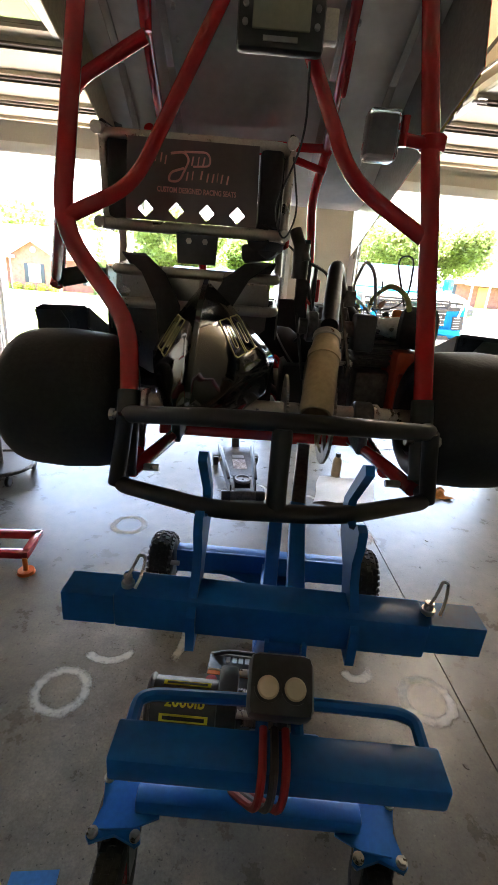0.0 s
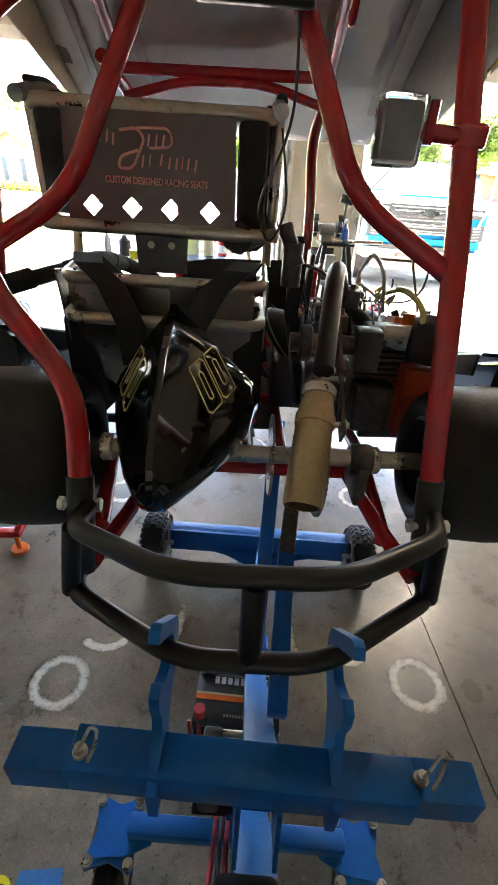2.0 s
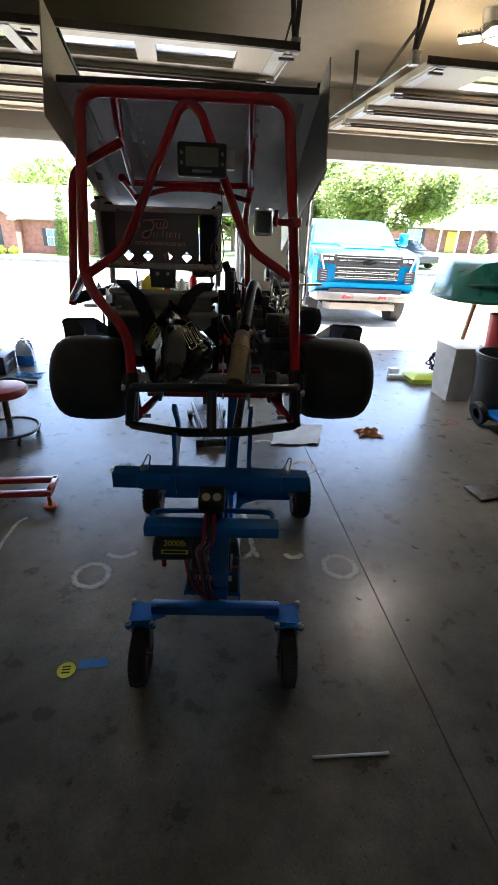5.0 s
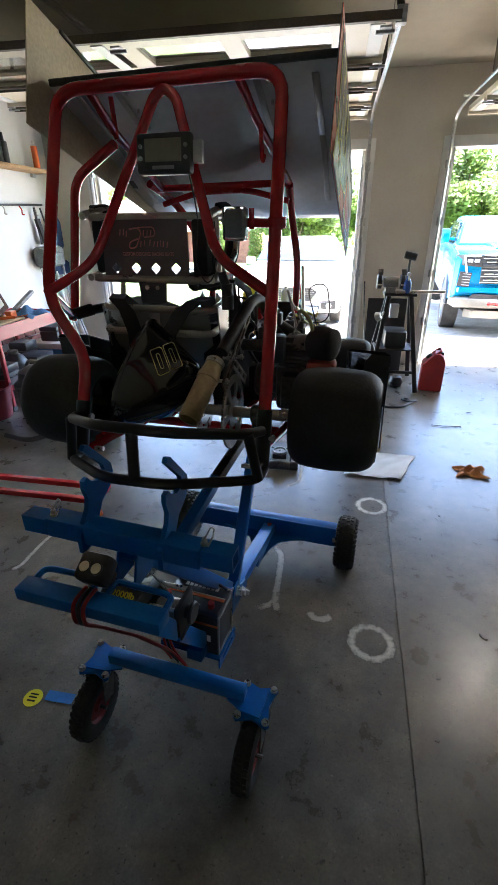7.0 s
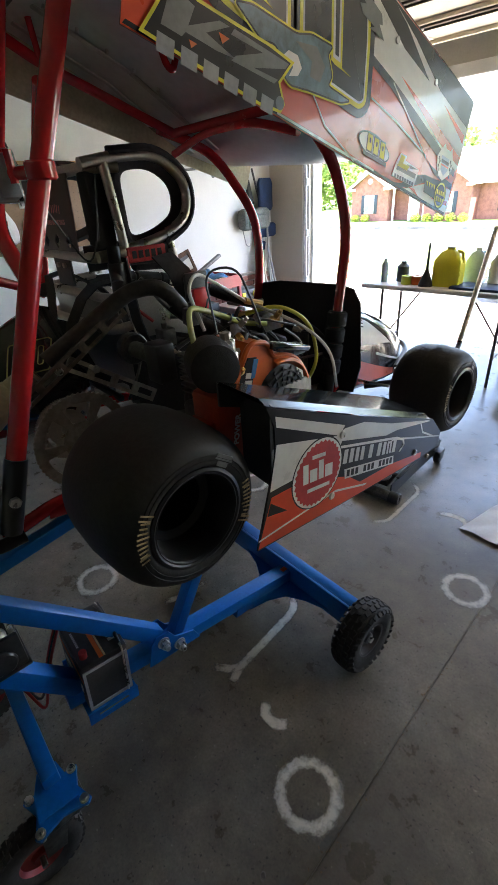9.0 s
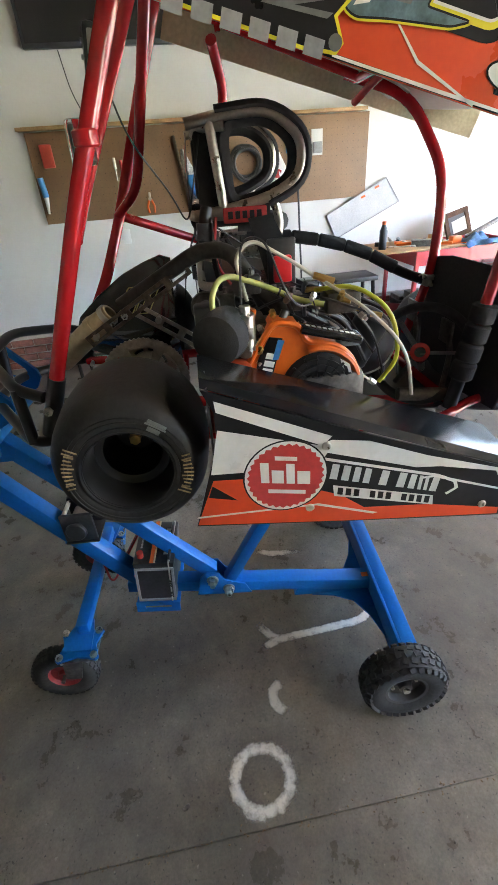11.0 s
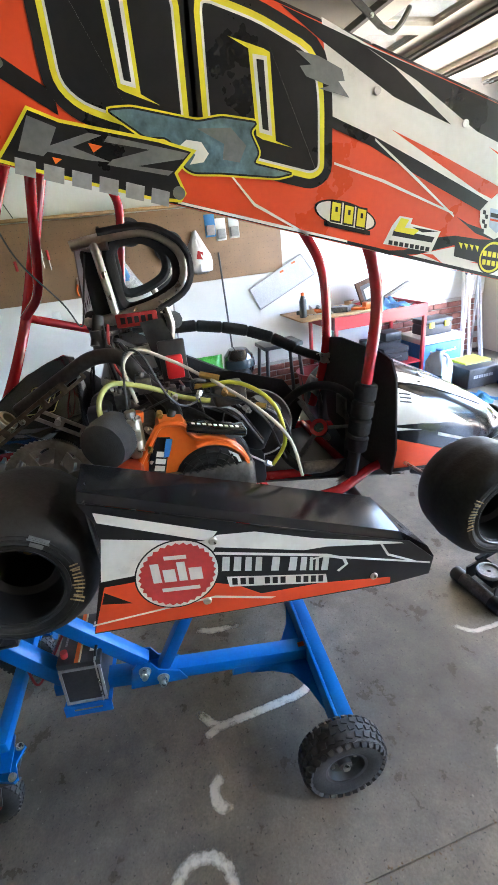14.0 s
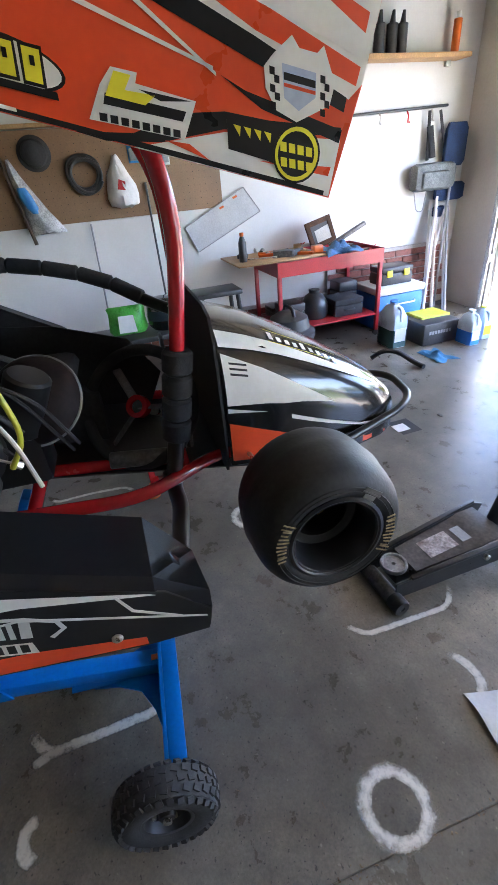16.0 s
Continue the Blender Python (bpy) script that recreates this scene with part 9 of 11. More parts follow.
def broom(y, z, head_w, head_h, tilt, label, handle):
    b = thing("push_broom", (W0 + 0.3, y, 0.0), label, "broom", "brooms in the corner")
    part("handle", cyl((W0 + 0.32, y - tilt, 0.005), (W0 + 0.09, y, z), 0.013, seg=12), handle, b)
    hm_ = Matrix.Translation((W0 + 0.085, y, z - head_h * 0.4))
    fan = [[(d * t_, w * head_w / 2, h * head_h) for d, w in ((-0.035, -0.8), (-0.035, 0.8), (-0.02, 1), (0.02, 1), (0.035, 0.8), (0.035, -0.8), (0.02, -1), (-0.02, -1))] for h, t_ in ((0, 0.8), (0.12, 1.0), (0.85, 1.0), (1.0, 0.6))]
    fan = [[(x_, y_ * (0.75 if i_ == 0 else 0.8 if i_ == 3 else 1), z_) for x_, y_, z_ in ring_] for i_, ring_ in enumerate(fan)]
    bm = loft(fan)
    bm.transform(hm_)
    part("head", bm, NAVY, b)


broom(5.6, 1.5, 0.24, 0.36, 0.2, "navy-bristled broom leaning head-up in the corner", GREY)
broom(5.6, 1.12, 0.34, 0.16, 0.4, "navy push broom leaning head-up in the corner", TRIM)
broom(5.5, 0.95, 0.12, 0.1, 0.3, "navy broom with a white handle leaning in the corner", TRIM)
hung("white_pole", cyl((W0 + 0.4, 5.2, 0.0), (W0 + 0.1, 5.45, 1.1), 0.016, seg=12), TRIM, "white painted pole leaning in the corner", "pole")
hung("white_pole", cyl((W0 + 0.5, 5.4, 0.0), (W0 + 0.1, 5.6, 1.0), 0.014, seg=12), GREY, "grey metal pole leaning in the corner", "pole")

for k, (v, z, top) in enumerate(((5.3, 0.0, 1.05), (5.36, 0.1, 1.16), (5.48, 0.02, 0.98))):
    hung("white_pole", cyl((W0 + 0.36 + 0.05 * k, v - 0.06, 0.0), (W0 + 0.05, v + 0.12, top), 0.017, seg=10), TRIM if k != 1 else mat("tan_pole", (0.45, 0.38, 0.3), 0.6), "pale painted pole leaning in the corner", "pole")

# red steel work cart with clutter
CU, CV = -2.78, 3.95
cart = thing("work_cart", (CU, CV, 0), "red sheet-steel work cart cluttered with tools", "cart")
REDCART = mat("red_cart_enamel", (0.42, 0.02, 0.025), 0.35, var=0.15, coat=0.3)
part("top_tray", join(box(CU - 0.3, CU + 0.3, CV - 0.52, CV + 0.52, 0.74, 0.75), box(CU - 0.3, CU - 0.29, CV - 0.52, CV + 0.52, 0.75, 0.8), box(CU + 0.29, CU + 0.3, CV - 0.52, CV + 0.52, 0.68, 0.8), box(CU - 0.29, CU + 0.29, CV - 0.52, CV - 0.51, 0.68, 0.8), box(CU - 0.29, CU + 0.29, CV + 0.51, CV + 0.52, 0.68, 0.8)), REDCART, cart)
part("lower_shelf", box(CU - 0.29, CU + 0.29, CV - 0.5, CV + 0.5, 0.2, 0.215, 0.003), REDCART, cart)
for a in (-1, 1):
    for b in (-1, 1):
        part("leg", box(CU + a * 0.28 - 0.017, CU + a * 0.28 + 0.017, CV + b * 0.5 - 0.017, CV + b * 0.5 + 0.017, 0.05, 0.75, 0.003), REDCART, cart)
        part("caster", lathe([(0, -0.012), (0.03, -0.012), (0.03, 0.012), (0, 0.012)], Matrix.Translation((CU + a * 0.28, CV + b * 0.5, 0.03)) @ Matrix.Rotation(radians(90), 4, "Y"), 16), PLASTIC, cart)
hung("wooden_board", box(CU - 0.25, CU + 0.28, CV - 0.85, CV - 0.05, 0.802, 0.816, 0.002), WOOD, "thin plywood board laid over the cart's edge", "board")
pf = thing("picture_frame", (CU - 0.15, CV + 0.05, 0.8), "dark wooden picture frame leaning on the cart", "picture frame")
fm = Matrix.Translation((CU - 0.13, CV + 0.1, 0.93)) @ Matrix.Rotation(radians(-18), 4, "Y") @ Matrix.Rotation(radians(15), 4, "Z") @ Matrix.Rotation(radians(14), 4, "X")
part("frame", frame_plate([(-0.16, -0.12), (0.16, -0.12), (0.16, 0.12), (-0.16, 0.12)], [(-0.115, -0.075), (0.115, -0.075), (0.115, 0.075), (-0.115, 0.075)], 0.02, fm @ on_x(0)), mat("dark_wood", (0.075, 0.036, 0.018), 0.75, var=0.3, scale=20, spec=0.15), pf)
part("backing", plate([(-0.13, -0.09), (0.13, -0.09), (0.13, 0.09), (-0.13, 0.09)], 0.006, fm @ on_x(0.002)), mat("black_mat_board", (0.06, 0.055, 0.05), 0.7), pf)
part("card", plate([(-0.07, -0.085), (0.12, -0.085), (0.12, 0.045), (-0.07, 0.03)], 0.002, fm @ on_x(0.01)), mat("pale_card", (0.45, 0.4, 0.33), 0.7), pf)
rnd = random.Random(4)
for k in range(12):
    y = CV - 0.7 + k * 0.105
    nm, ct, mm = (("socket_box", "tool box", PLASTIC), ("wrench", "wrench", STEEL), ("file_handle", "file", ORANGE), ("black_case", "case", GREASE))[k % 4]
    w, l, h = rnd.uniform(0.04, 0.1), rnd.uniform(0.08, 0.2), rnd.uniform(0.02, 0.06)
    z = 0.817 if y < CV - 0.05 else 0.75
    m = Matrix.Translation((CU + rnd.uniform(-0.1, 0.18), y, z)) @ Matrix.Rotation(rnd.uniform(-0.6, 0.6), 4, "Z")
    hung(nm, box(-w / 2, w / 2, -l / 2, l / 2, 0, h, 0.006, m) if k % 4 != 1 else join(beam(m @ Vector((0, -0.12, 0.01)), m @ Vector((0, 0.12, 0.012)), 0.02, 0.008), cyl(m @ Vector((0, 0.12, 0.004)), m @ Vector((0, 0.12, 0.018)), 0.022, seg=12)), mm, "small workshop " + ct + " lying on the red cart", ct)


def cloth(cx, cy, z, w, d, amp, seed, n=14):
    rn = random.Random(seed)
    ph = [rn.uniform(0, 6.28) for _ in range(6)]
    bm = bmesh.new()
    vs = []
    for i in range(n + 1):
        row = []
        for j in range(n + 1):
            a, b = i / n * 2 - 1, j / n * 2 - 1
            edge = 1 - 0.18 * (math.sin(3 * a + ph[0]) * abs(b) ** 2 + math.sin(4 * b + ph[1]) * abs(a) ** 2)
            h = amp * (0.5 + 0.25 * math.sin(5 * a + 3 * b + ph[2]) + 0.25 * math.sin(7 * b - 4 * a + ph[3])) * (1 - 0.75 * max(abs(a), abs(b)) ** 2)
            row.append(bm.verts.new((cx + a * w * edge, cy + b * d * edge, z + max(0.002, h))))
        vs.append(row)
    for i in range(n):
        for j in range(n):
            bm.faces.new((vs[i][j], vs[i + 1][j], vs[i + 1][j + 1], vs[i][j + 1]))
    return sheet(bm, 0.0015)


hung("shop_rag", cloth(CU + 0.2, CV + 0.12, 0.8, 0.14, 0.16, 0.11, 3), mat("blue_rag", (0.1, 0.22, 0.4), 0.9, var=0.25, bump=0.4), "crumpled blue shop rag on the red cart", "rag")
hung("steel_channel", beam((CU + 0.02, CV + 0.12, 0.83), (CU + 0.05, CV + 0.46, 0.99), 0.05, 0.03), GREASE, "grey steel channel lying askew on the cart", "channel")
rnd_c = random.Random(77)
for k in range(22):
    u_, v_ = CU + rnd_c.uniform(-0.2, 0.25), CV + rnd_c.uniform(-0.62, 0.46)
    z_ = 0.8165 if v_ < CV - 0.05 else 0.7505
    m = Matrix.Translation((u_, v_, z_)) @ Matrix.Rotation(rnd_c.uniform(0, 3.1), 4, "Z")
    l_ = rnd_c.uniform(0.06, 0.16)
    nm, ct, mm = (("screwdriver", "screwdriver", ORANGE), ("spanner", "spanner", STEEL), ("pliers", "pliers", REDFAB), ("socket", "socket", GREASE), ("tape_roll", "tape", WOOD))[k % 5]
    if k % 5 == 4:
        bm = lathe([(0.02, 0), (0.035, 0), (0.037, 0.03), (0.035, 0.04), (0.02, 0.04)], m, 18, close=True)
    elif k % 5 == 3:
        bm = cyl(m @ Vector((0, 0, 0.022)), m @ Vector((l_ * 0.6, 0, 0.03)), 0.021, seg=12, rim=0.003)
    else:
        bm = join(cyl(m @ Vector((0, 0, 0.016)), m @ Vector((l_, 0, 0.022)), 0.014, seg=10, rim=0.003), cyl(m @ Vector((l_, 0, 0.018)), m @ Vector((l_ * 1.8, 0, 0.03)), 0.005, seg=6))
    hung(nm, bm, mm, "small " + ct + " in the heap of tools on the red cart", ct)
sb2 = thing("steel_bottle", (CU + 0.1, CV - 0.75, 0.817), "black drink bottle with an orange lid on the cart", "bottle")
part("body", lathe([(0, 0), (0.032, 0), (0.034, 0.01), (0.034, 0.15), (0.02, 0.19), (0.016, 0.2), (0, 0.2)], Matrix.Translation((CU + 0.1, CV - 0.75, 0.817)), 20), PLASTIC, sb2)
part("cap", cyl((CU + 0.1, CV - 0.75, 1.017), (CU + 0.1, CV - 0.75, 1.045), 0.018, seg=14, rim=0.003), ORANGE, sb2)
# things standing by the cart
hung("compressor_jug", lathe([(0, 0), (0.11, 0), (0.13, 0.03), (0.13, 0.13), (0.09, 0.2), (0.05, 0.23), (0.05, 0.26), (0, 0.26)], Matrix.Translation((CU + 0.05, CV - 0.05, 0.215)), 24), PLASTIC, "black plastic oil pan jug on the cart's lower shelf", "jug")
for du, dv, w_, d_, h_, mm, lab in ((0.12, -0.34, 0.2, 0.22, 0.2, PLASTIC, "black plastic tool case on the cart's lower shelf"), (0.08, 0.24, 0.26, 0.3, 0.16, FABRIC, "dark cloth tool roll case on the cart's lower shelf"),
                                    (-0.12, 0.36, 0.2, 0.2, 0.26, PLASTIC, "tall black plastic case on the cart's lower shelf"), (-0.14, -0.3, 0.2, 0.3, 0.12, GREASE, "low dark metal parts box on the cart's lower shelf")):
    case = thing("tool_case", (CU + du, CV + dv, 0.216), lab, "tool case", "cases on the cart")
    part("box", box(CU + du - w_ / 2, CU + du + w_ / 2, CV + dv - d_ / 2, CV + dv + d_ / 2, 0.216, 0.216 + h_ * 0.62, 0.012), mm, case)
    part("lid", box(CU + du - w_ / 2 - 0.003, CU + du + w_ / 2 + 0.003, CV + dv - d_ / 2 - 0.003, CV + dv + d_ / 2 + 0.003, 0.218 + h_ * 0.62, 0.216 + h_, 0.014), mm, case)
    part("handle", tube([(CU + du + w_ / 2, CV + dv - 0.05, 0.2 + h_ * 0.5), (CU + du + w_ / 2 + 0.025, CV + dv - 0.045, 0.2 + h_ * 0.5), (CU + du + w_ / 2 + 0.025, CV + dv + 0.045, 0.2 + h_ * 0.5), (CU + du + w_ / 2, CV + dv + 0.05, 0.2 + h_ * 0.5)], 0.006, 0.012, 8), PLASTIC, case)
co = thing("cooler", (-2.72, 4.72, 0), "blue picnic cooler with a white lid", "cooler")
part("tub", box(-2.98, -2.56, 4.5, 5.02, 0.0, 0.34, 0.025), BLUEPL, co)
part("lid", box(-2.99, -2.55, 4.49, 5.03, 0.34, 0.41, 0.02), WHITEP, co)
part("handle", tube([(-2.555, 4.6, 0.26), (-2.53, 4.62, 0.25), (-2.53, 4.9, 0.25), (-2.555, 4.92, 0.26)], 0.008, 0.02), WHITEP, co)
tb = thing("toolbox", (-2.72, 4.75, 0.41), "black plastic toolbox with yellow latches on the cooler", "toolbox")
part("box", box(-2.86, -2.64, 4.58, 4.93, 0.41, 0.52, 0.015), PLASTIC, tb)
part("lid", box(-2.865, -2.635, 4.575, 4.935, 0.52, 0.58, 0.02), PLASTIC, tb)
for y in (4.66, 4.85):
    part("latch", box(-2.637, -2.625, y - 0.03, y + 0.03, 0.49, 0.55, 0.004), DECALYELLOW, tb)


def jug(u, v, h, w, material, cap, label, name="jug", z=0.0, liquid=None):
    j = thing(name, (u, v, z), label, "jug")
    r = w / 2
    def ring(f, zz):
        return [(u + f * r * cx, v + f * r * 0.7 * cy, z + zz) for cx, cy in ((-1, -0.75), (-0.75, -1), (0.75, -1), (1, -0.75), (1, 0.75), (0.75, 1), (-0.75, 1), (-1, 0.75))]
    body = loft([ring(0.92, 0.0), ring(1, 0.012), ring(1, h * 0.55), ring(0.97, h * 0.66), ring(0.6, h * 0.86), ring(0.28, h * 0.92), ring(0.26, h * 0.97)])
    part("body", body, material, j)
    if liquid:
        part("liquid", loft([ring(1.008, 0.008), ring(1.008, h * 0.42)], cap=False), liquid, j)
    part("cap", cyl((u, v, z + h * 0.965), (u, v, z + h), r * 0.32, seg=16, rim=0.003), cap, j)
    part("handle", tube([(u + r * 0.5, v, z + h * 0.88), (u + r * 0.9, v, z + h * 0.86), (u + r * 0.95, v, z + h * 0.6)], 0.012, 0.03, 8), material, j)
    part("label", plate([(v - r * 0.45, z + h * 0.15), (v + r * 0.45, z + h * 0.15), (v + r * 0.45, z + h * 0.45), (v - r * 0.45, z + h * 0.45)], 0.002, on_x(u + r * 1.01)), WHITEP if liquid else DECALYELLOW, j)
    return j


jug(-2.2, 4.42, 0.4, 0.25, PALEJUG, BLUEPL, "pale translucent jug of dark fluid by the cart", liquid=mat("dark_green_fluid", (0.03, 0.09, 0.09), 0.2))
jug(-1.88, 5.0, 0.3, 0.18, PALEJUG, WHITEP, "translucent jug of bright blue washer fluid", liquid=BLUELIQ)
jug(-1.95, 5.2, 0.28, 0.17, PALEJUG, LIME, "translucent washer fluid jug with a lime cap")
cr = thing("green_topped_crate", (-2.1, 4.82, 0), "black crate with a lime-green lid on the floor", "crate")
part("crate", box(-2.32, -1.98, 4.6, 4.98, 0, 0.2, 0.015), PLASTIC, cr)
part("lid", loft([[(-2.34, 4.66, 0.2), (-2.12, 4.68, 0.2), (-2.12, 4.99, 0.2), (-2.34, 4.97, 0.2)], [(-2.335, 4.665, 0.222), (-2.125, 4.685, 0.216), (-2.125, 4.985, 0.216), (-2.335, 4.965, 0.222)]]), LIME, cr)
part("name_bar", join(*[box(-1.98, -1.9785, 4.66 + 0.03 * k, 4.682 + 0.03 * k, 0.1, 0.13, 0) for k in range(8)]), GREY, cr)
hung("work_glove", cloth(-1.75, 4.56, 0.001, 0.13, 0.09, 0.05, 8), mat("blue_glove", (0.03, 0.16, 0.3), 0.8, bump=0.4), "blue rubber work glove dropped on the floor", "glove")
hung("bent_hose", tube([(-1.95, 4.05, 0.02), (-1.9, 4.12, 0.09), (-1.8, 4.2, 0.1), (-1.68, 4.28, 0.03), (-1.58, 4.3, 0.02)], 0.02, 0.06), RUBBER, "short bent black rubber hose on the floor", "hose")
hung("paper_note", box(-0.92, -0.84, 3.53, 3.62, 0.001, 0.004), PAPER, "white paper note on a dark pad on the floor", "note")
hung("dark_pad", box(-0.97, -0.8, 3.54, 3.68, 0.0005, 0.0008), FABRIC, "thin dark pad on the floor", "pad")
# stool, vacuum and tub on the workshop side
st = thing("roller_stool", (-1.42, 2.98, 0), "round red-cushioned roller stool with a ring base", "stool")
part("seat", lathe([(0, 0), (0.15, 0), (0.17, 0.015), (0.175, 0.04), (0.165, 0.065), (0.12, 0.078), (0, 0.08)], Matrix.Translation((-1.42, 2.98, 0.36)), 32), mat("red_vinyl_seat", (0.4, 0.05, 0.05), 0.4, var=0.2), st)
part("post", cyl((-1.42, 2.98, 0.09), (-1.42, 2.98, 0.36), 0.024, seg=14), GREASE, st)
part("ring_base", tube([(-1.42 + 0.21 * math.cos(a), 2.98 + 0.21 * math.sin(a), 0.085) for a in [2 * math.pi * k / 24 for k in range(24)]], 0.013, 0.02, 8, closed=True), GREASE, st)
part("tray", cyl((-1.42, 2.98, 0.078), (-1.42, 2.98, 0.086), 0.2, seg=32), PLASTIC, st)
for k in range(4):
    a = 0.6 + k * math.pi / 2
    c = Vector((-1.42 + 0.2 * math.cos(a), 2.98 + 0.2 * math.sin(a), 0.032))
    part("caster", join(cyl(c - Vector((0.012, 0, 0)), c + Vector((0.012, 0, 0)), 0.032, seg=16, rim=0.004), cyl(c + Vector((0, 0, 0.03)), c + Vector((0, 0, 0.06)), 0.008, seg=8)), PLASTIC, st)
va = thing("shop_vacuum", (-2.1, 3.35, 0), "black drum shop vacuum on the floor", "vacuum")
part("drum", lathe([(0, 0.04), (0.17, 0.04), (0.19, 0.06), (0.2, 0.3), (0.21, 0.31), (0.21, 0.35), (0.17, 0.38), (0.15, 0.46), (0.08, 0.5), (0, 0.5)], Matrix.Translation((-2.1, 3.35, 0)), 32), PLASTIC, va)
part("handle", tube([(-2.2, 3.35, 0.48), (-2.17, 3.35, 0.54), (-2.03, 3.35, 0.54), (-2.0, 3.35, 0.48)], 0.014, 0.03), PLASTIC, va)
part("hose", tube([(-1.92, 3.3, 0.25), (-1.8, 3.2, 0.22), (-1.75, 3.0, 0.05), (-1.9, 2.8, 0.03), (-2.15, 2.85, 0.04)], 0.022, 0.1), PLASTIC, va)
for k in range(3):
    a = k * 2.1
    part("caster", cyl((-2.1 + 0.17 * math.cos(a), 3.35 + 0.17 * math.sin(a), 0.0), (-2.1 + 0.17 * math.cos(a), 3.35 + 0.17 * math.sin(a), 0.05), 0.022, seg=10), PLASTIC, va)
hung("red_tub", lathe([(0, 0.0), (0.17, 0.0), (0.2, 0.28), (0.215, 0.28), (0.215, 0.29), (0.195, 0.29), (0.165, 0.012), (0, 0.012)], Matrix.Translation((-2.62, 3.3, 0)), 32), mat("dark_red_tub", (0.22, 0.02, 0.025), 0.45, var=0.15), "dark red plastic bucket tub on the floor", "tub")
hung("blue_tub", lathe([(0, 0.0), (0.15, 0.0), (0.17, 0.3), (0.18, 0.3), (0.165, 0.3), (0.14, 0.012), (0, 0.012)], Matrix.Translation((-1.55, 0.75, 0)), 32), BLUEPL, "blue plastic bucket with a wire bail", "bucket")
wr = thing("wire_rack", (-1.75, 0.95, 0), "black wire tyre rack standing on the floor", "rack")
for z in (0.62, 0.3):
    part("loop", tube([(-1.95, 0.6, z), (-1.45, 0.6, z), (-1.4, 0.9, z), (-1.95, 1.15, z)], 0.012, 0.08, 8, closed=True), BLACKTUBE, wr)
for p in ((-1.93, 0.62), (-1.45, 0.64), (-1.93, 1.1)):
    part("leg", cyl((p[0], p[1], 0), (p[0], p[1], 0.62), 0.011, seg=8), BLACKTUBE, wr)
bs = thing("work_stool", (-2.72, 2.95, 0), "black wooden bench stool by the cart", "stool")
part("top", box(-2.86, -2.58, 2.74, 3.14, 0.58, 0.62, 0.008), PLASTIC, bs)
for a in (-1, 1):
    for b in (-1, 1):
        part("leg", beam((-2.72 + a * 0.11, 2.94 + b * 0.16, 0.58), (-2.72 + a * 0.15, 2.94 + b * 0.2, 0), 0.03, 0.03), PLASTIC, bs)
rn_ = random.Random(23)
sn = thing("snack_bag", (-2.3, 2.12, 0.498), "crumpled green and white plastic snack bag on a low bench", "bag")
part("pouch", loft([[(-2.3 + d * math.cos(2 * math.pi * k / 16) * rn_.uniform(0.85, 1.15), 2.12 + w * math.sin(2 * math.pi * k / 16) * rn_.uniform(0.95, 1.05), z + rn_.uniform(-0.006, 0.006)) for k in range(16)] for z, w, d in ((0.5, 0.13, 0.05), (0.53, 0.14, 0.07), (0.6, 0.135, 0.08), (0.66, 0.13, 0.05), (0.7, 0.135, 0.012))]), mat("green_foil", (0.06, 0.36, 0.05), 0.3, var=0.3, scale=8, bump=0.5, bscale=30), sn)
part("white_panel", plate([(2.04, 0.53), (2.17, 0.525), (2.16, 0.65), (2.05, 0.655)], 0.002, on_x(-2.214)), WHITEP, sn)
gb = thing("low_bench", (-2.3, 2.15, 0.0), "low black bench on four square legs", "bench")
part("bench", box(-2.5, -2.1, 1.8, 2.5, 0.46, 0.498, 0.006), PLASTIC, gb)
for a in (-1, 1):
    for b in (-1, 1):
        part("bench_leg", box(-2.3 + a * 0.17 - 0.015, -2.3 + a * 0.17 + 0.015, 2.15 + b * 0.32 - 0.015, 2.15 + b * 0.32 + 0.015, 0, 0.46), PLASTIC, gb)
hm = thing("helmet", (-2.3, 2.4, 0.498), "dark racing helmet resting on the low bench", "helmet")
part("shell", lathe([(0.1, 0), (0.125, 0.03), (0.135, 0.1), (0.125, 0.17), (0.08, 0.225), (0, 0.24)], Matrix.Translation((-2.3, 2.4, 0.498)), 24), GLOSSBLACK, hm)
part("visor", lathe([(0.137, 0.08), (0.138, 0.11), (0.132, 0.15)], Matrix.Translation((-2.3, 2.4, 0.498)) @ Matrix.Rotation(radians(-70), 4, "Z"), 12, 0.38), CARGLASS, hm)
# low red frame on the floor
rf = thing("red_floor_stand", (-1.4, 1.85, 0), "low red steel tube stand with round levelling feet", "stand")
for v in (1.98, 2.14):
    part("rail", beam((-2.4, v + 0.02, 0.09), (-0.87, v, 0.09), 0.035, 0.035), RED, rf)
for u in (-0.885, -1.7, -2.38):
    part("cross_tube", beam((u, 1.97, 0.0905), (u, 2.16, 0.0905), 0.034, 0.034), RED, rf)
    part("foot", join(cyl((u, 1.965, 0.0), (u, 1.965, 0.014), 0.04, 0.036, seg=20), cyl((u, 1.965, 0.014), (u, 1.965, 0.08), 0.012, seg=10)), ORANGE if u > -1 else RED, rf)
FRAME[0] = IDENT

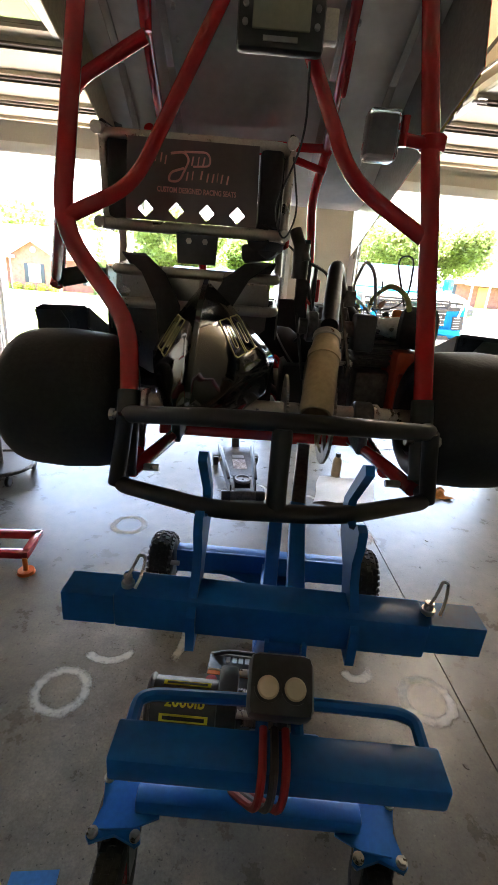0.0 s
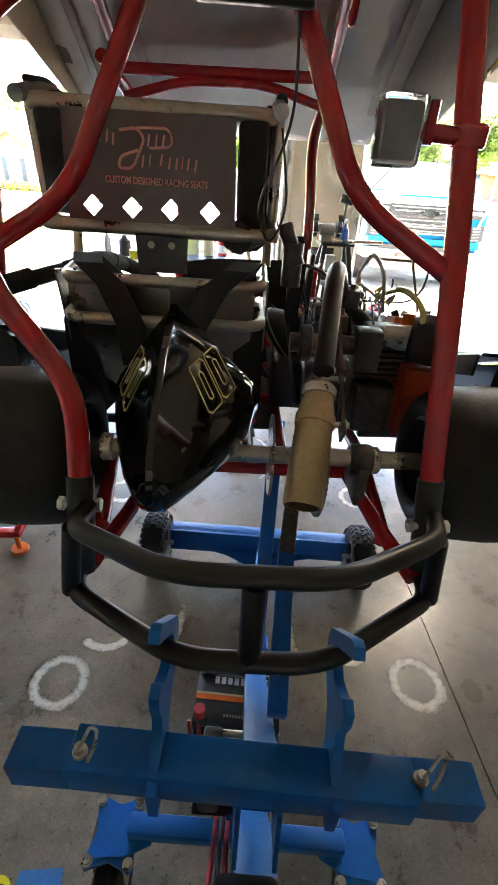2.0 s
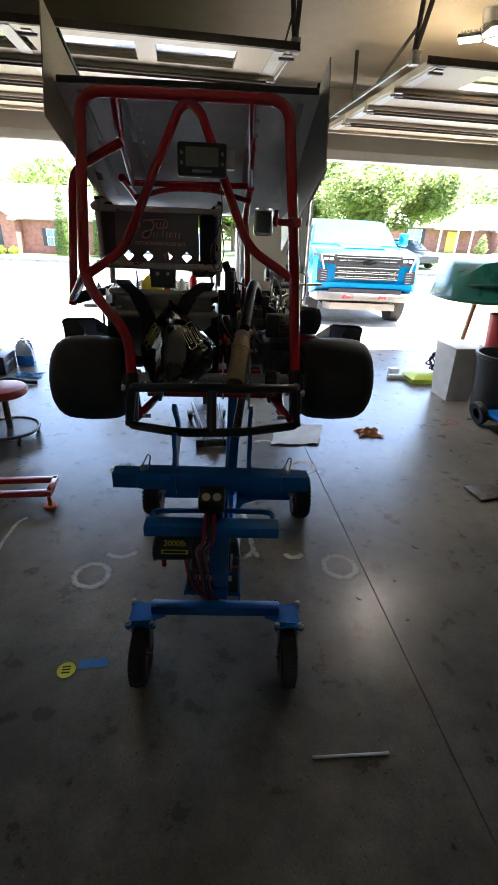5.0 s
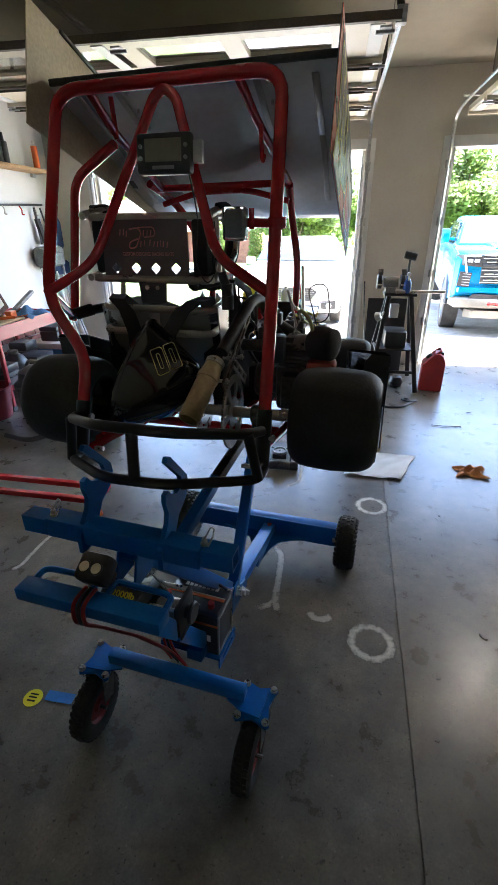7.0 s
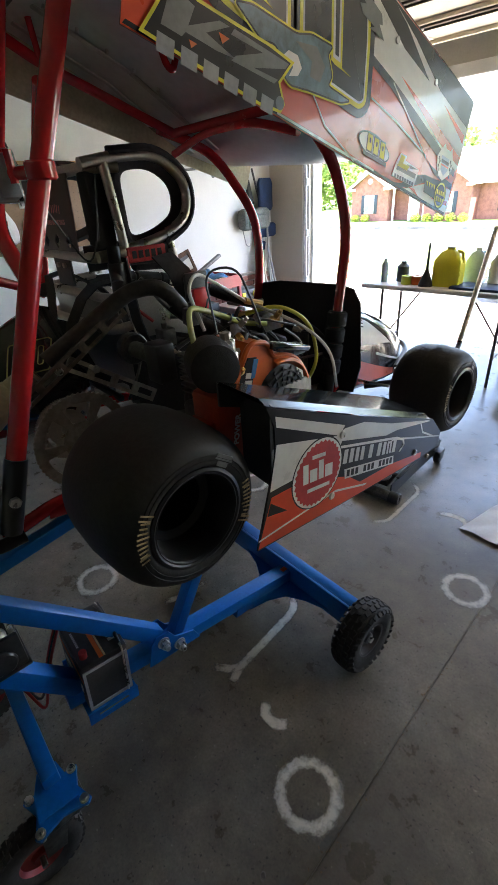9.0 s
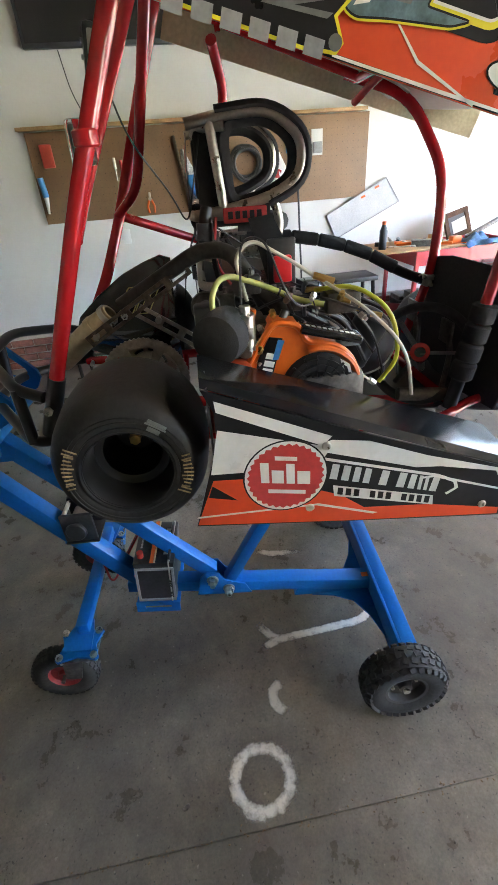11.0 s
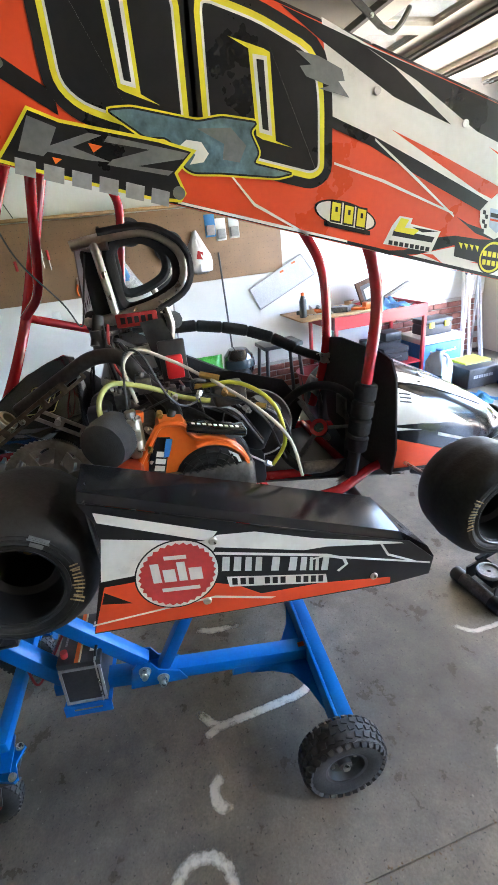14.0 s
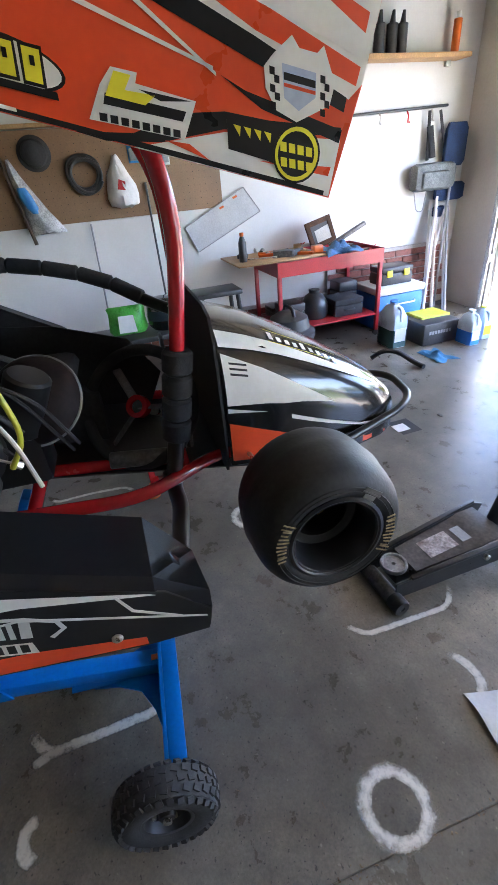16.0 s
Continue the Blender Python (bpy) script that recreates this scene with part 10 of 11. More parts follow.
# floor jack under the kart's nose
FRAME[0] = pose(-0.05, 2.705, 0, 0, 0, 7)
jk = thing("floor_jack", (0, 0.3, 0), "worn dark grey trolley jack with a long bare steel handle", "floor jack")
JACK = mat("worn_jack_paint", (0.07, 0.062, 0.056), 0.4, 0.2, var=0.4, scale=14, fine=70, bump=0.08, bscale=60)
JACKBLACK = mat("greasy_black_steel", (0.022, 0.021, 0.02), 0.32, 0.2, var=0.35, scale=20, bump=0.05)
for s in (-1, 1):
    lean = Matrix.Rotation(radians(-4 * s), 4, "Z")
    part("side_plate", plate([(0.03, 0.03), (0.62, 0.05), (0.66, 0.12), (0.6, 0.15), (0.3, 0.13), (0.03, 0.105)], 0.008, Matrix.Translation((s * 0.078, 0, 0)) @ lean @ on_x(-0.004)), JACKBLACK, jk)
    m = Matrix.Translation((s * 0.078, 0, 0)) @ lean
    part("side_rail", beam(m @ Vector((s * 0.004, 0.09, 0.122)), m @ Vector((s * 0.004, 0.6, 0.156)), 0.02, 0.018, bevel=0.005), JACKBLACK, jk, "raised black edge of the jack's frame")
    part("pivot_pin", cyl(m @ Vector((s * 0.002, 0.44, 0.105)), m @ Vector((s * 0.02, 0.44, 0.105)), 0.014, seg=14, rim=0.003), STEEL, jk)
    part("roller_end", join(lathe([(0.012, 0.0), (0.012, 0.006), (0.031, 0.006), (0.034, 0.0), (0.034, -0.05)], Matrix.Translation((s * 0.132, 0.02, 0.036)) @ Matrix.Rotation(radians(90 * s), 4, "Y"), 24), cyl((s * 0.11, 0.02, 0.036), (s * 0.133, 0.02, 0.036), 0.012, seg=12)), JACKBLACK, jk)
    caster = part("rear_caster", cyl((s * 0.145 - 0.018, 0.58, 0.032), (s * 0.145 + 0.018, 0.58, 0.032), 0.032, seg=18, rim=0.004), PLASTIC, jk)
    part("caster_fork", join(plate([(0.56, 0.03), (0.6, 0.03), (0.62, 0.085), (0.54, 0.085)], 0.004, on_x(s * 0.145 + 0.02)), plate([(0.56, 0.03), (0.6, 0.03), (0.62, 0.085), (0.54, 0.085)], 0.004, on_x(s * 0.145 - 0.024)), box(s * 0.145 - 0.024, s * 0.145 + 0.024, 0.54, 0.62, 0.085, 0.091, 0.001)), JACK, caster)
part("front_roller", cyl((-0.13, 0.02, 0.036), (0.13, 0.02, 0.036), 0.031, seg=24, rim=0.004), GREASE, jk)
part("cover_plate", loft([[(-0.068, 0.13, 0.124), (0.068, 0.13, 0.124), (0.068, 0.13, 0.118), (-0.068, 0.13, 0.118)], [(-0.092, 0.44, 0.146), (0.092, 0.44, 0.146), (0.092, 0.44, 0.138), (-0.092, 0.44, 0.138)],
                          [(-0.094, 0.47, 0.156), (0.094, 0.47, 0.156), (0.094, 0.47, 0.146), (-0.094, 0.47, 0.146)], [(-0.098, 0.57, 0.152), (0.098, 0.57, 0.152), (0.098, 0.57, 0.142), (-0.098, 0.57, 0.142)]]), JACK, jk, "scuffed grey steel cover")
FADED = mat("faded_label", (0.28, 0.15, 0.13), 0.6, var=0.55, scale=24, col2=(0.5, 0.45, 0.42))
part("warning_label", loft([[(-0.045, 0.22, 0.1318), (0.045, 0.22, 0.1318), (0.045, 0.22, 0.129), (-0.045, 0.22, 0.129)], [(-0.045, 0.36, 0.1418), (0.045, 0.36, 0.1418), (0.045, 0.36, 0.139), (-0.045, 0.36, 0.139)]]), FADED, jk, "faded red and white warning label")
part("name_plate", loft([[(-0.04, 0.385, 0.1438), (0.04, 0.385, 0.1438), (0.04, 0.385, 0.141), (-0.04, 0.385, 0.141)], [(-0.04, 0.43, 0.1468), (0.04, 0.43, 0.1468), (0.04, 0.43, 0.144), (-0.04, 0.43, 0.144)]]), GREY, jk)
part("saddle", lathe([(0.008, 0.004), (0.008, 0.013), (0.04, 0.013), (0.044, 0.022), (0.052, 0.022), (0.055, 0.012), (0.05, 0), (0.008, 0)], Matrix.Translation((0, 0.075, 0.112)), 28, close=True), mat("worn_saddle", (0.2, 0.19, 0.18), 0.45, 0.6, var=0.3, scale=25), jk, "round steel saddle with a hole in the middle")
part("lift_arm", beam((0, 0.05, 0.09), (0, 0.45, 0.1), 0.1, 0.04), JACKBLACK, jk)
part("handle_socket", cyl((0, 0.58, 0.1), (-0.005, 0.65, 0.3), 0.03, seg=14, rim=0.004), JACKBLACK, jk)
FRAME[0] = IDENT
part("handle", join(cyl((-0.075, 3.36, 0.28), (-0.005, 3.4, 0.75), 0.014, seg=12), cyl((-0.005, 3.4, 0.75), (-0.116, 3.922, 1.298), 0.016, seg=12)), STEEL, jk, "bare steel jack handle")
FRAME[0] = GARAGE

def paper_sheet():
    """Four corners in world terms, folded and creased."""
    inv = GARAGE.inverted()
    c = [inv @ Vector(p) for p in ((0.41, 2.76, 0), (0.8, 2.77, 0), (0.92, 3.155, 0), (0.5, 3.16, 0))]
    bm = bmesh.new()
    n = 16
    vs = [[bm.verts.new((c[0] * (1 - i / n) + c[1] * (i / n)) * (1 - j / n) + (c[3] * (1 - i / n) + c[2] * (i / n)) * (j / n)) for j in range(n + 1)] for i in range(n + 1)]
    for i, row in enumerate(vs):
        for j, v in enumerate(row):
            a, b = i / n, j / n
            v.co.z = 0.004 + 0.012 * abs(math.sin(5 * a + 2 * b)) * abs(math.sin(3 * b + 0.6)) + 0.007 * abs(math.sin(9 * a - 6 * b))
            v.co.x += 0.006 * math.sin(7 * b)
            v.co.y += 0.006 * math.sin(8 * a + 1)
    for i in range(n):
        for j in range(n):
            bm.faces.new((vs[i][j], vs[i + 1][j], vs[i + 1][j + 1], vs[i][j + 1]))
    return sheet(bm, 0.0012)


# folding table in the door opening
tab = thing("folding_table", (-0.35, 4.85, 0), "pale folding table loaded with jugs and bottles", "table")
part("tabletop", box(-1.08, 0.3, 4.6, 5.15, 0.74, 0.78, 0.012), WHITEP, tab)
for u in (-0.9, 0.12):
    for v in (4.68, 5.07):
        part("leg", tube([(u, v, 0.0), (u, v, 0.74)], 0.013), GREASE, tab)
    part("crosspiece", cyl((u, 4.68, 0.25), (u, 5.07, 0.25), 0.01, seg=8), GREASE, tab)
part("brace", cyl((0.12, 4.87, 0.3), (-0.2, 4.87, 0.73), 0.008, seg=8), GREASE, tab)
part("brace", cyl((-0.9, 4.87, 0.3), (-0.6, 4.87, 0.73), 0.008, seg=8), GREASE, tab)
jug(-0.37, 4.78, 0.31, 0.22, DECALYELLOW, WHITEP, "yellow detergent jug on the folding table", z=0.78)
jug(-0.22, 5.0, 0.28, 0.16, PALEJUG, WHITEP, "pale translucent jug on the folding table", z=0.78)
fe = thing("fire_extinguisher", (0.08, 5.05, 0.78), "small red fire extinguisher on the folding table", "fire extinguisher")
part("bottle", lathe([(0, 0), (0.045, 0), (0.05, 0.01), (0.05, 0.2), (0.035, 0.25), (0.015, 0.265), (0, 0.265)], Matrix.Translation((0.08, 5.05, 0.78)), 24), RED, fe)
part("label", lathe([(0.0505, 0.03), (0.0508, 0.1)], Matrix.Translation((0.08, 5.05, 0.78)), 24), PAPER, fe)
part("valve", join(cyl((0.08, 5.05, 1.045), (0.08, 5.05, 1.08), 0.014, seg=10), box(0.03, 0.12, 5.035, 5.065, 1.08, 1.1, 0.004)), PLASTIC, fe)
for u, v, h, r, m_, nm, lb in ((-0.93, 4.75, 0.2, 0.03, PALEJUG, "spray_bottle", "pale spray bottle on the folding table"), (-0.8, 4.85, 0.17, 0.055, PLASTIC, "grease_tub", "dark labelled tub on the folding table"),
                               (-0.7, 4.72, 0.07, 0.045, LIME, "tape_roll", "lime tape roll on the folding table"), (-0.62, 4.75, 0.07, 0.05, ORANGE, "tape_roll", "orange tape roll on the folding table"),
                               (-0.52, 4.7, 0.14, 0.06, PLASTIC, "funnel", "black funnel standing on the folding table"), (-0.05, 4.95, 0.24, 0.05, WHITEP, "cleaner_bottle", "white cleaner bottle on the folding table")):
    b = thing(nm, (u, v, 0.78), lb, "bottle")
    if nm == "funnel":
        part("cone", lathe([(r, 0), (r * 0.95, 0.02), (0.012, h), (0.008, h + 0.2), (0.0, h + 0.2)], Matrix.Translation((u, v, 0.78)), 20), m_, b)
    else:
        part("body", lathe([(0, 0), (r, 0), (r, h * 0.75), (r * 0.45, h * 0.9), (r * 0.4, h), (0, h)] if h > 0.1 else [(0, 0), (r, 0), (r, h), (r * 0.5, h), (r * 0.5, h * 0.8), (0, h * 0.8)], Matrix.Translation((u, v, 0.78)), 20), m_, b)
hung("tool_tray", box(-0.3, 0.2, 4.64, 4.9, 0.781, 0.8, 0.004), mat("navy_tray", (0.03, 0.05, 0.12), 0.5), "flat dark blue tool tray on the folding table", "tray")
hung("drain_pan", lathe([(0, 0.0), (0.2, 0.0), (0.23, 0.02), (0.27, 0.15), (0.285, 0.16), (0.285, 0.165), (0.262, 0.155), (0.22, 0.028), (0, 0.012)], Matrix.Translation((0.5, 4.62, 0)), 36), PLASTIC, "round black plastic drain pan on the floor", "pan")
hung("blue_cylinder", cyl((0.58, 4.36, 0.04), (0.8, 4.44, 0.04), 0.04, seg=20, rim=0.006), mat("dark_blue_can", (0.02, 0.08, 0.2), 0.4), "small dark blue cylinder lying on the floor", "canister")
sc = thing("small_bottle", (0.885, 3.16, 0), "tan-labelled bottle with a dark cap on the floor", "bottle")
part("body", lathe([(0, 0), (0.032, 0), (0.034, 0.008), (0.034, 0.12), (0.022, 0.145), (0.02, 0.15), (0, 0.15)], Matrix.Translation((0.885, 3.16, 0)), 20), mat("tan_label", (0.5, 0.36, 0.22), 0.5), sc)
part("cap", cyl((0.885, 3.16, 0.15), (0.885, 3.16, 0.178), 0.02, seg=14, rim=0.003), PLASTIC, sc)
hung("drop_sheet", paper_sheet(), mat("creased_white_paper", (0.62, 0.62, 0.6), 0.75, var=0.08, bump=0.3, bscale=20), "creased white paper sheet on the floor", "paper sheet")
hung("shop_rag", cloth(1.52, 2.9, 0.001, 0.095, 0.075, 0.06, 9), LEATHER, "crumpled orange-brown shop rag on the floor", "rag")
# petrol can, vise stand and hose by the middle pier
gc = thing("petrol_can", (1.55, 4.8, 0), "faded red plastic petrol can with a slanted top", "petrol can")
CANRED = mat("red_can_plastic", (0.36, 0.025, 0.03), 0.5, var=0.2, scale=8, bump=0.05)
can_m = Matrix.Translation((1.43, 4.71, 0)) @ Matrix.Rotation(radians(-9), 4, "Z")
side_ = [(0.0, 0.012), (0.012, 0.0), (0.218, 0.0), (0.23, 0.012), (0.232, 0.31), (0.2, 0.38), (0.16, 0.405), (0.12, 0.4), (0.006, 0.285), (0.0, 0.26)]
can_rings = []
for v, e in ((0.0, 0.008), (0.01, 0.0), (0.12, -0.003), (0.23, 0.0), (0.24, 0.008)):
    can_rings.append([can_m @ Vector((0.116 + (a - 0.116) * (1 - e * 6), v, 0.19 + (b - 0.19) * (1 - e * 4))) for a, b in side_])
part("body", loft(can_rings), CANRED, gc)
part("cap", cyl(can_m @ Vector((0.075, 0.1, 0.345)), can_m @ Vector((0.052, 0.1, 0.37)), 0.034, seg=20, rim=0.005), PLASTIC, gc, "black screw cap")
# solid black block paints the shade of the handle opening; nothing is cut out
part("slot_shade_block", box(0.15, 0.205, 0.06, 0.18, 0.37, 0.412, 0.006, can_m), PLASTIC, gc, "black block standing in for the shaded hollow under the handle")
part("handle", tube([can_m @ Vector((0.13, 0.03, 0.395)), can_m @ Vector((0.17, 0.04, 0.425)), can_m @ Vector((0.17, 0.2, 0.425)), can_m @ Vector((0.13, 0.21, 0.395))], 0.013, 0.02, 10), CANRED, gc)
vs_ = thing("grinder_stand", (1.14, 4.9, 0), "black steel trestle stand carrying a bench grinder", "stand")
DARKSTEEL = mat("black_stand_steel", (0.025, 0.024, 0.024), 0.5, 0.2, var=0.25, scale=12)
for s in (-1, 1):
    part("leg", beam((1.14 + s * 0.245, 4.62, 0.0), (1.14 + s * 0.11, 4.88, 0.95), 0.045, 0.03, (0, 1, 0)), DARKSTEEL, vs_)
    part("leg", beam((1.14 + s * 0.245, 5.24, 0.0), (1.14 + s * 0.11, 4.98, 0.95), 0.045, 0.03, (0, 1, 0)), DARKSTEEL, vs_)
    part("side_stretcher", beam((1.14 + s * 0.19, 4.73, 0.4), (1.14 + s * 0.19, 5.13, 0.4), 0.02, 0.03), DARKSTEEL, vs_)
part("shelf", box(0.97, 1.31, 4.72, 5.14, 0.415, 0.43, 0.003), DARKSTEEL, vs_)
part("stretcher", beam((0.93, 4.68, 0.2), (1.35, 4.68, 0.2), 0.02, 0.03), DARKSTEEL, vs_)
part("table", box(0.98, 1.3, 4.82, 5.06, 0.95, 0.975, 0.004), DARKSTEEL, vs_)
gr = thing("bench_grinder", (1.05, 4.94, 0.975), "grey bench grinder with two dark wheels", "grinder")
part("motor", join(cyl((0.965, 4.95, 1.075), (1.115, 4.95, 1.075), 0.052, seg=24, rim=0.008), box(0.99, 1.09, 4.9, 5.0, 0.976, 1.03, 0.006)), GREY, gr)
for u in (0.925, 1.155):
    part("wheel_guard", cyl((u - 0.024, 4.95, 1.08), (u + 0.024, 4.95, 1.08), 0.072, seg=26, rim=0.006), PLASTIC, gr)
    part("tool_rest", box(u - 0.02, u + 0.02, 4.86, 4.9, 1.05, 1.06, 0.002), STEEL, gr)
    part("eye_shield", beam((u, 4.885, 1.15), (u, 4.93, 1.2), 0.05, 0.004), PLASTIC, gr)
hung("clamp_lamp", join(cyl((0.93, 4.83, 0.74), (0.97, 4.8, 0.76), 0.05, 0.03, seg=18), cyl((0.97, 4.8, 0.76), (1.0, 4.84, 0.8), 0.012, seg=8)), STEEL, "small bare metal clamp lamp on the stand", "lamp")
hung("wall_box", box(1.06, 1.15, 4.9, 4.97, 0.72, 0.86, 0.008), WHITEP, "pale switch box under the grinder table", "box")
hung("tool_case", box(1.03, 1.25, 4.78, 5.08, 0.431, 0.6, 0.015), PLASTIC, "black tool case on the shelf of the grinder stand", "tool case")
hung("parts_box", join(box(1.0, 1.3, 5.3, 5.5, 0.0, 0.34, 0.012), box(0.99, 1.31, 5.29, 5.51, 0.34, 0.37, 0.006)), PLASTIC, "dark parts box behind the grinder stand", "box")
hung("dark_board", beam((1.12, 5.72, 0.0), (1.12, 5.77, 0.8), 0.46, 0.02, (0, 1, 0), 0.004), FABRIC, "dark board leaning on the pier behind the grinder", "board")
hung("steel_pipe", cyl((1.09, 4.85, 0.992), (1.58, 4.9, 0.992), 0.016, seg=14, rim=0.003), STEEL, "bare steel pipe lying across the grinder table", "pipe")
hung("hammer", join(cyl((1.2, 5.0, 0.976), (1.21, 5.0, 1.3), 0.013, seg=10), cyl((1.15, 5.01, 1.335), (1.27, 4.99, 1.31), 0.036, seg=14, rim=0.006)), PLASTIC, "black rubber mallet standing on the grinder table", "hammer")
sbt = thing("spray_bottle", (1.2, 4.88, 0.976), "blue spray bottle on the grinder table", "bottle")
part("body", lathe([(0, 0), (0.036, 0), (0.04, 0.02), (0.038, 0.1), (0.016, 0.145), (0.015, 0.165), (0, 0.165)], Matrix.Translation((1.2, 4.88, 0.976)), 18), mat("clear_blue_bottle", (0.05, 0.12, 0.45), 0.25, var=0.1), sbt)
part("trigger_head", join(box(1.185, 1.215, 4.84, 4.91, 1.141, 1.175, 0.006), beam((1.2, 4.855, 1.145), (1.2, 4.845, 1.1), 0.012, 0.01)), WHITEP, sbt)
hung("air_chuck_ball", lathe([(0, 0), (0.06, 0.02), (0.075, 0.07), (0.05, 0.12), (0, 0.14)], Matrix.Translation((1.2, 4.78, 0)), 20), PLASTIC, "round black tool head on the floor", "tool")
hung("air_hose", tube([(0.9, 4.7, 0.01), (0.9, 4.3, 0.01), (1.03, 4.11, 0.01), (1.2, 4.14, 0.01), (1.31, 4.3, 0.01), (1.27, 4.4, 0.012), (1.2, 4.34, 0.02), (1.29, 4.27, 0.022), (1.36, 4.34, 0.012)], 0.01, 0.08, 8), PLASTIC, "black air hose curled on the floor", "hose")
for p_, q_ in (((1.4, 3.74), (1.65, 3.745)), ((1.78, 4.1), (1.83, 4.13))):
    hung("twig", tube([(*p_, 0.006), ((p_[0] + q_[0]) / 2, (p_[1] + q_[1]) / 2 - 0.02, 0.008), (*q_, 0.006)], 0.0035, 0.05, 6), GREASE, "thin dark twig lying on the floor", "twig")
hung("air_hose", tube([(0.82, 5.7, 1.0), (0.84, 5.55, 0.6), (0.88, 5.2, 0.2), (0.9, 4.7, 0.02)], 0.009, 0.2, 8), PLASTIC, "black air hose hanging from the pier", "hose")
kt = thing("key_tag", (-0.545, 0.8, 0), "round yellow tag with dark print lying on the floor", "tag")
part("disc", cyl((-0.545, 0.8, 0.001), (-0.545, 0.8, 0.003), 0.035, seg=24), DECALYELLOW, kt)
for d in (-0.012, 0.002, 0.014):
    part("print_bar", box(-0.562, -0.53, 0.8 + d - 0.003, 0.8 + d + 0.003, 0.003, 0.0036), DECALBLACK, kt)
hung("blue_lanyard", box(-0.5, -0.39, 0.79, 0.83, 0.001, 0.003, 0, Matrix.Translation((0.0, 0.01, 0))), BLUEPL, "short blue printed lanyard strip on the floor", "lanyard")
hung("thin_rod", cyl((0.335, 0.372, 0.005), (0.6, 0.355, 0.005), 0.005, seg=8), WHITEP, "thin white rod lying on the floor", "rod")
# bins, bucket, hull and dolly beyond the kart
FRAME[0] = GARAGE @ Matrix.Translation((0.08, 0, 0))
wb_ = thing("white_bin", (2.75, 3.85, 0), "square white plastic bin", "bin")
part("body", loft([[(2.6, 3.66, 0), (2.86, 3.66, 0), (2.86, 3.96, 0), (2.6, 3.96, 0)], [(2.56, 3.62, 0.55), (2.9, 3.62, 0.55), (2.9, 4.0, 0.55), (2.56, 4.0, 0.55)]]), WHITEP, wb_)
part("rim", box(2.55, 2.91, 3.61, 4.01, 0.55, 0.57, 0.006), WHITEP, wb_)
bb = thing("black_bin", (2.88, 3.3, 0), "large black plastic waste bin", "bin")
part("body", lathe([(0, 0), (0.2, 0), (0.26, 0.56), (0.28, 0.57), (0.28, 0.6), (0.25, 0.6), (0.19, 0.02), (0, 0.02)], Matrix.Translation((2.88, 3.3, 0)), 28), PLASTIC, bb)
hung("red_bucket", lathe([(0, 0), (0.13, 0), (0.16, 0.36), (0.17, 0.36), (0.155, 0.37), (0.125, 0.015), (0, 0.015)], Matrix.Translation((3.36, 4.1, 0.45)), 28), mat("red_bucket_plastic", (0.5, 0.03, 0.03), 0.4), "red plastic bucket on a grey box", "bucket")
hung("grey_box", box(3.2, 3.55, 3.95, 4.3, 0, 0.45, 0.01), GREY, "plain grey storage box", "box")
FRAME[0] = GARAGE @ Matrix.Translation((-0.22, 0, 0.2))
hull = thing("teal_sled", (3.7, 4.1, 0.6), "upturned teal moulded plastic sled on a trestle", "sled")
def hring(u, w, z0, z1):
    return [(u, 4.15 - w, z0), (u, 4.15 - w * 0.92, z0 + 0.04), (u, 4.15 - w * 0.7, z1), (u, 4.15 + w * 0.7, z1), (u, 4.15 + w * 0.92, z0 + 0.04), (u, 4.15 + w, z0)]
part("shell", loft([hring(2.86, 0.2, 0.8, 0.88), hring(2.92, 0.32, 0.79, 1.0), hring(3.1, 0.4, 0.79, 1.14), hring(3.6, 0.44, 0.8, 1.22), hring(5.0, 0.44, 0.8, 1.24)]), TEAL, hull)
for v in (3.73, 4.57):
    part("side_rib", tube([(2.96, 4.15 + (v - 4.15) * 0.62, 0.93), (3.1, 4.15 + (v - 4.15) * 0.86, 0.95), (3.6, 4.15 + (v - 4.15) * 0.95, 0.96), (5.0, 4.15 + (v - 4.15) * 0.95, 0.97)], 0.014, 0.1, 8), TEAL, hull)
part("gunwale", tube([(5.0, 3.7, 0.8), (3.1, 3.74, 0.79), (2.86, 3.92, 0.8), (2.85, 4.36, 0.8), (3.1, 4.56, 0.79), (5.0, 4.6, 0.8)], 0.02, 0.12), TEAL, hull)
for u in (3.5, 4.7):
    part("trestle", join(beam((u, 3.8, 0.78), (u, 4.5, 0.78), 0.05, 0.04), beam((u, 3.85, 0.76), (u, 3.7, -0.2), 0.04, 0.04), beam((u, 4.45, 0.76), (u, 4.6, -0.2), 0.04, 0.04)), WOOD, hull)
FRAME[0] = GARAGE @ Matrix.Translation((0.07, 0.14, 0))
dl = thing("wheel_dolly", (2.75, 2.7, 0), "blue steel dolly on two black wheels", "dolly")
part("deck", box(2.6, 3.4, 2.3, 2.9, 0.12, 0.15, 0.006), BLUE, dl)
for u, v in ((2.58, 2.92), (2.55, 2.26), (3.4, 2.92), (3.4, 2.26)):
    m = Matrix.Translation((u, v, 0.11)) @ Matrix.Rotation(radians(75), 4, "Y")
    part("wheel", lathe([(0.05, -0.025), (0.1, -0.03), (0.11, 0), (0.1, 0.03), (0.05, 0.025), (0.03, 0.01), (0, 0.01)], m, 24), RUBBER, dl)
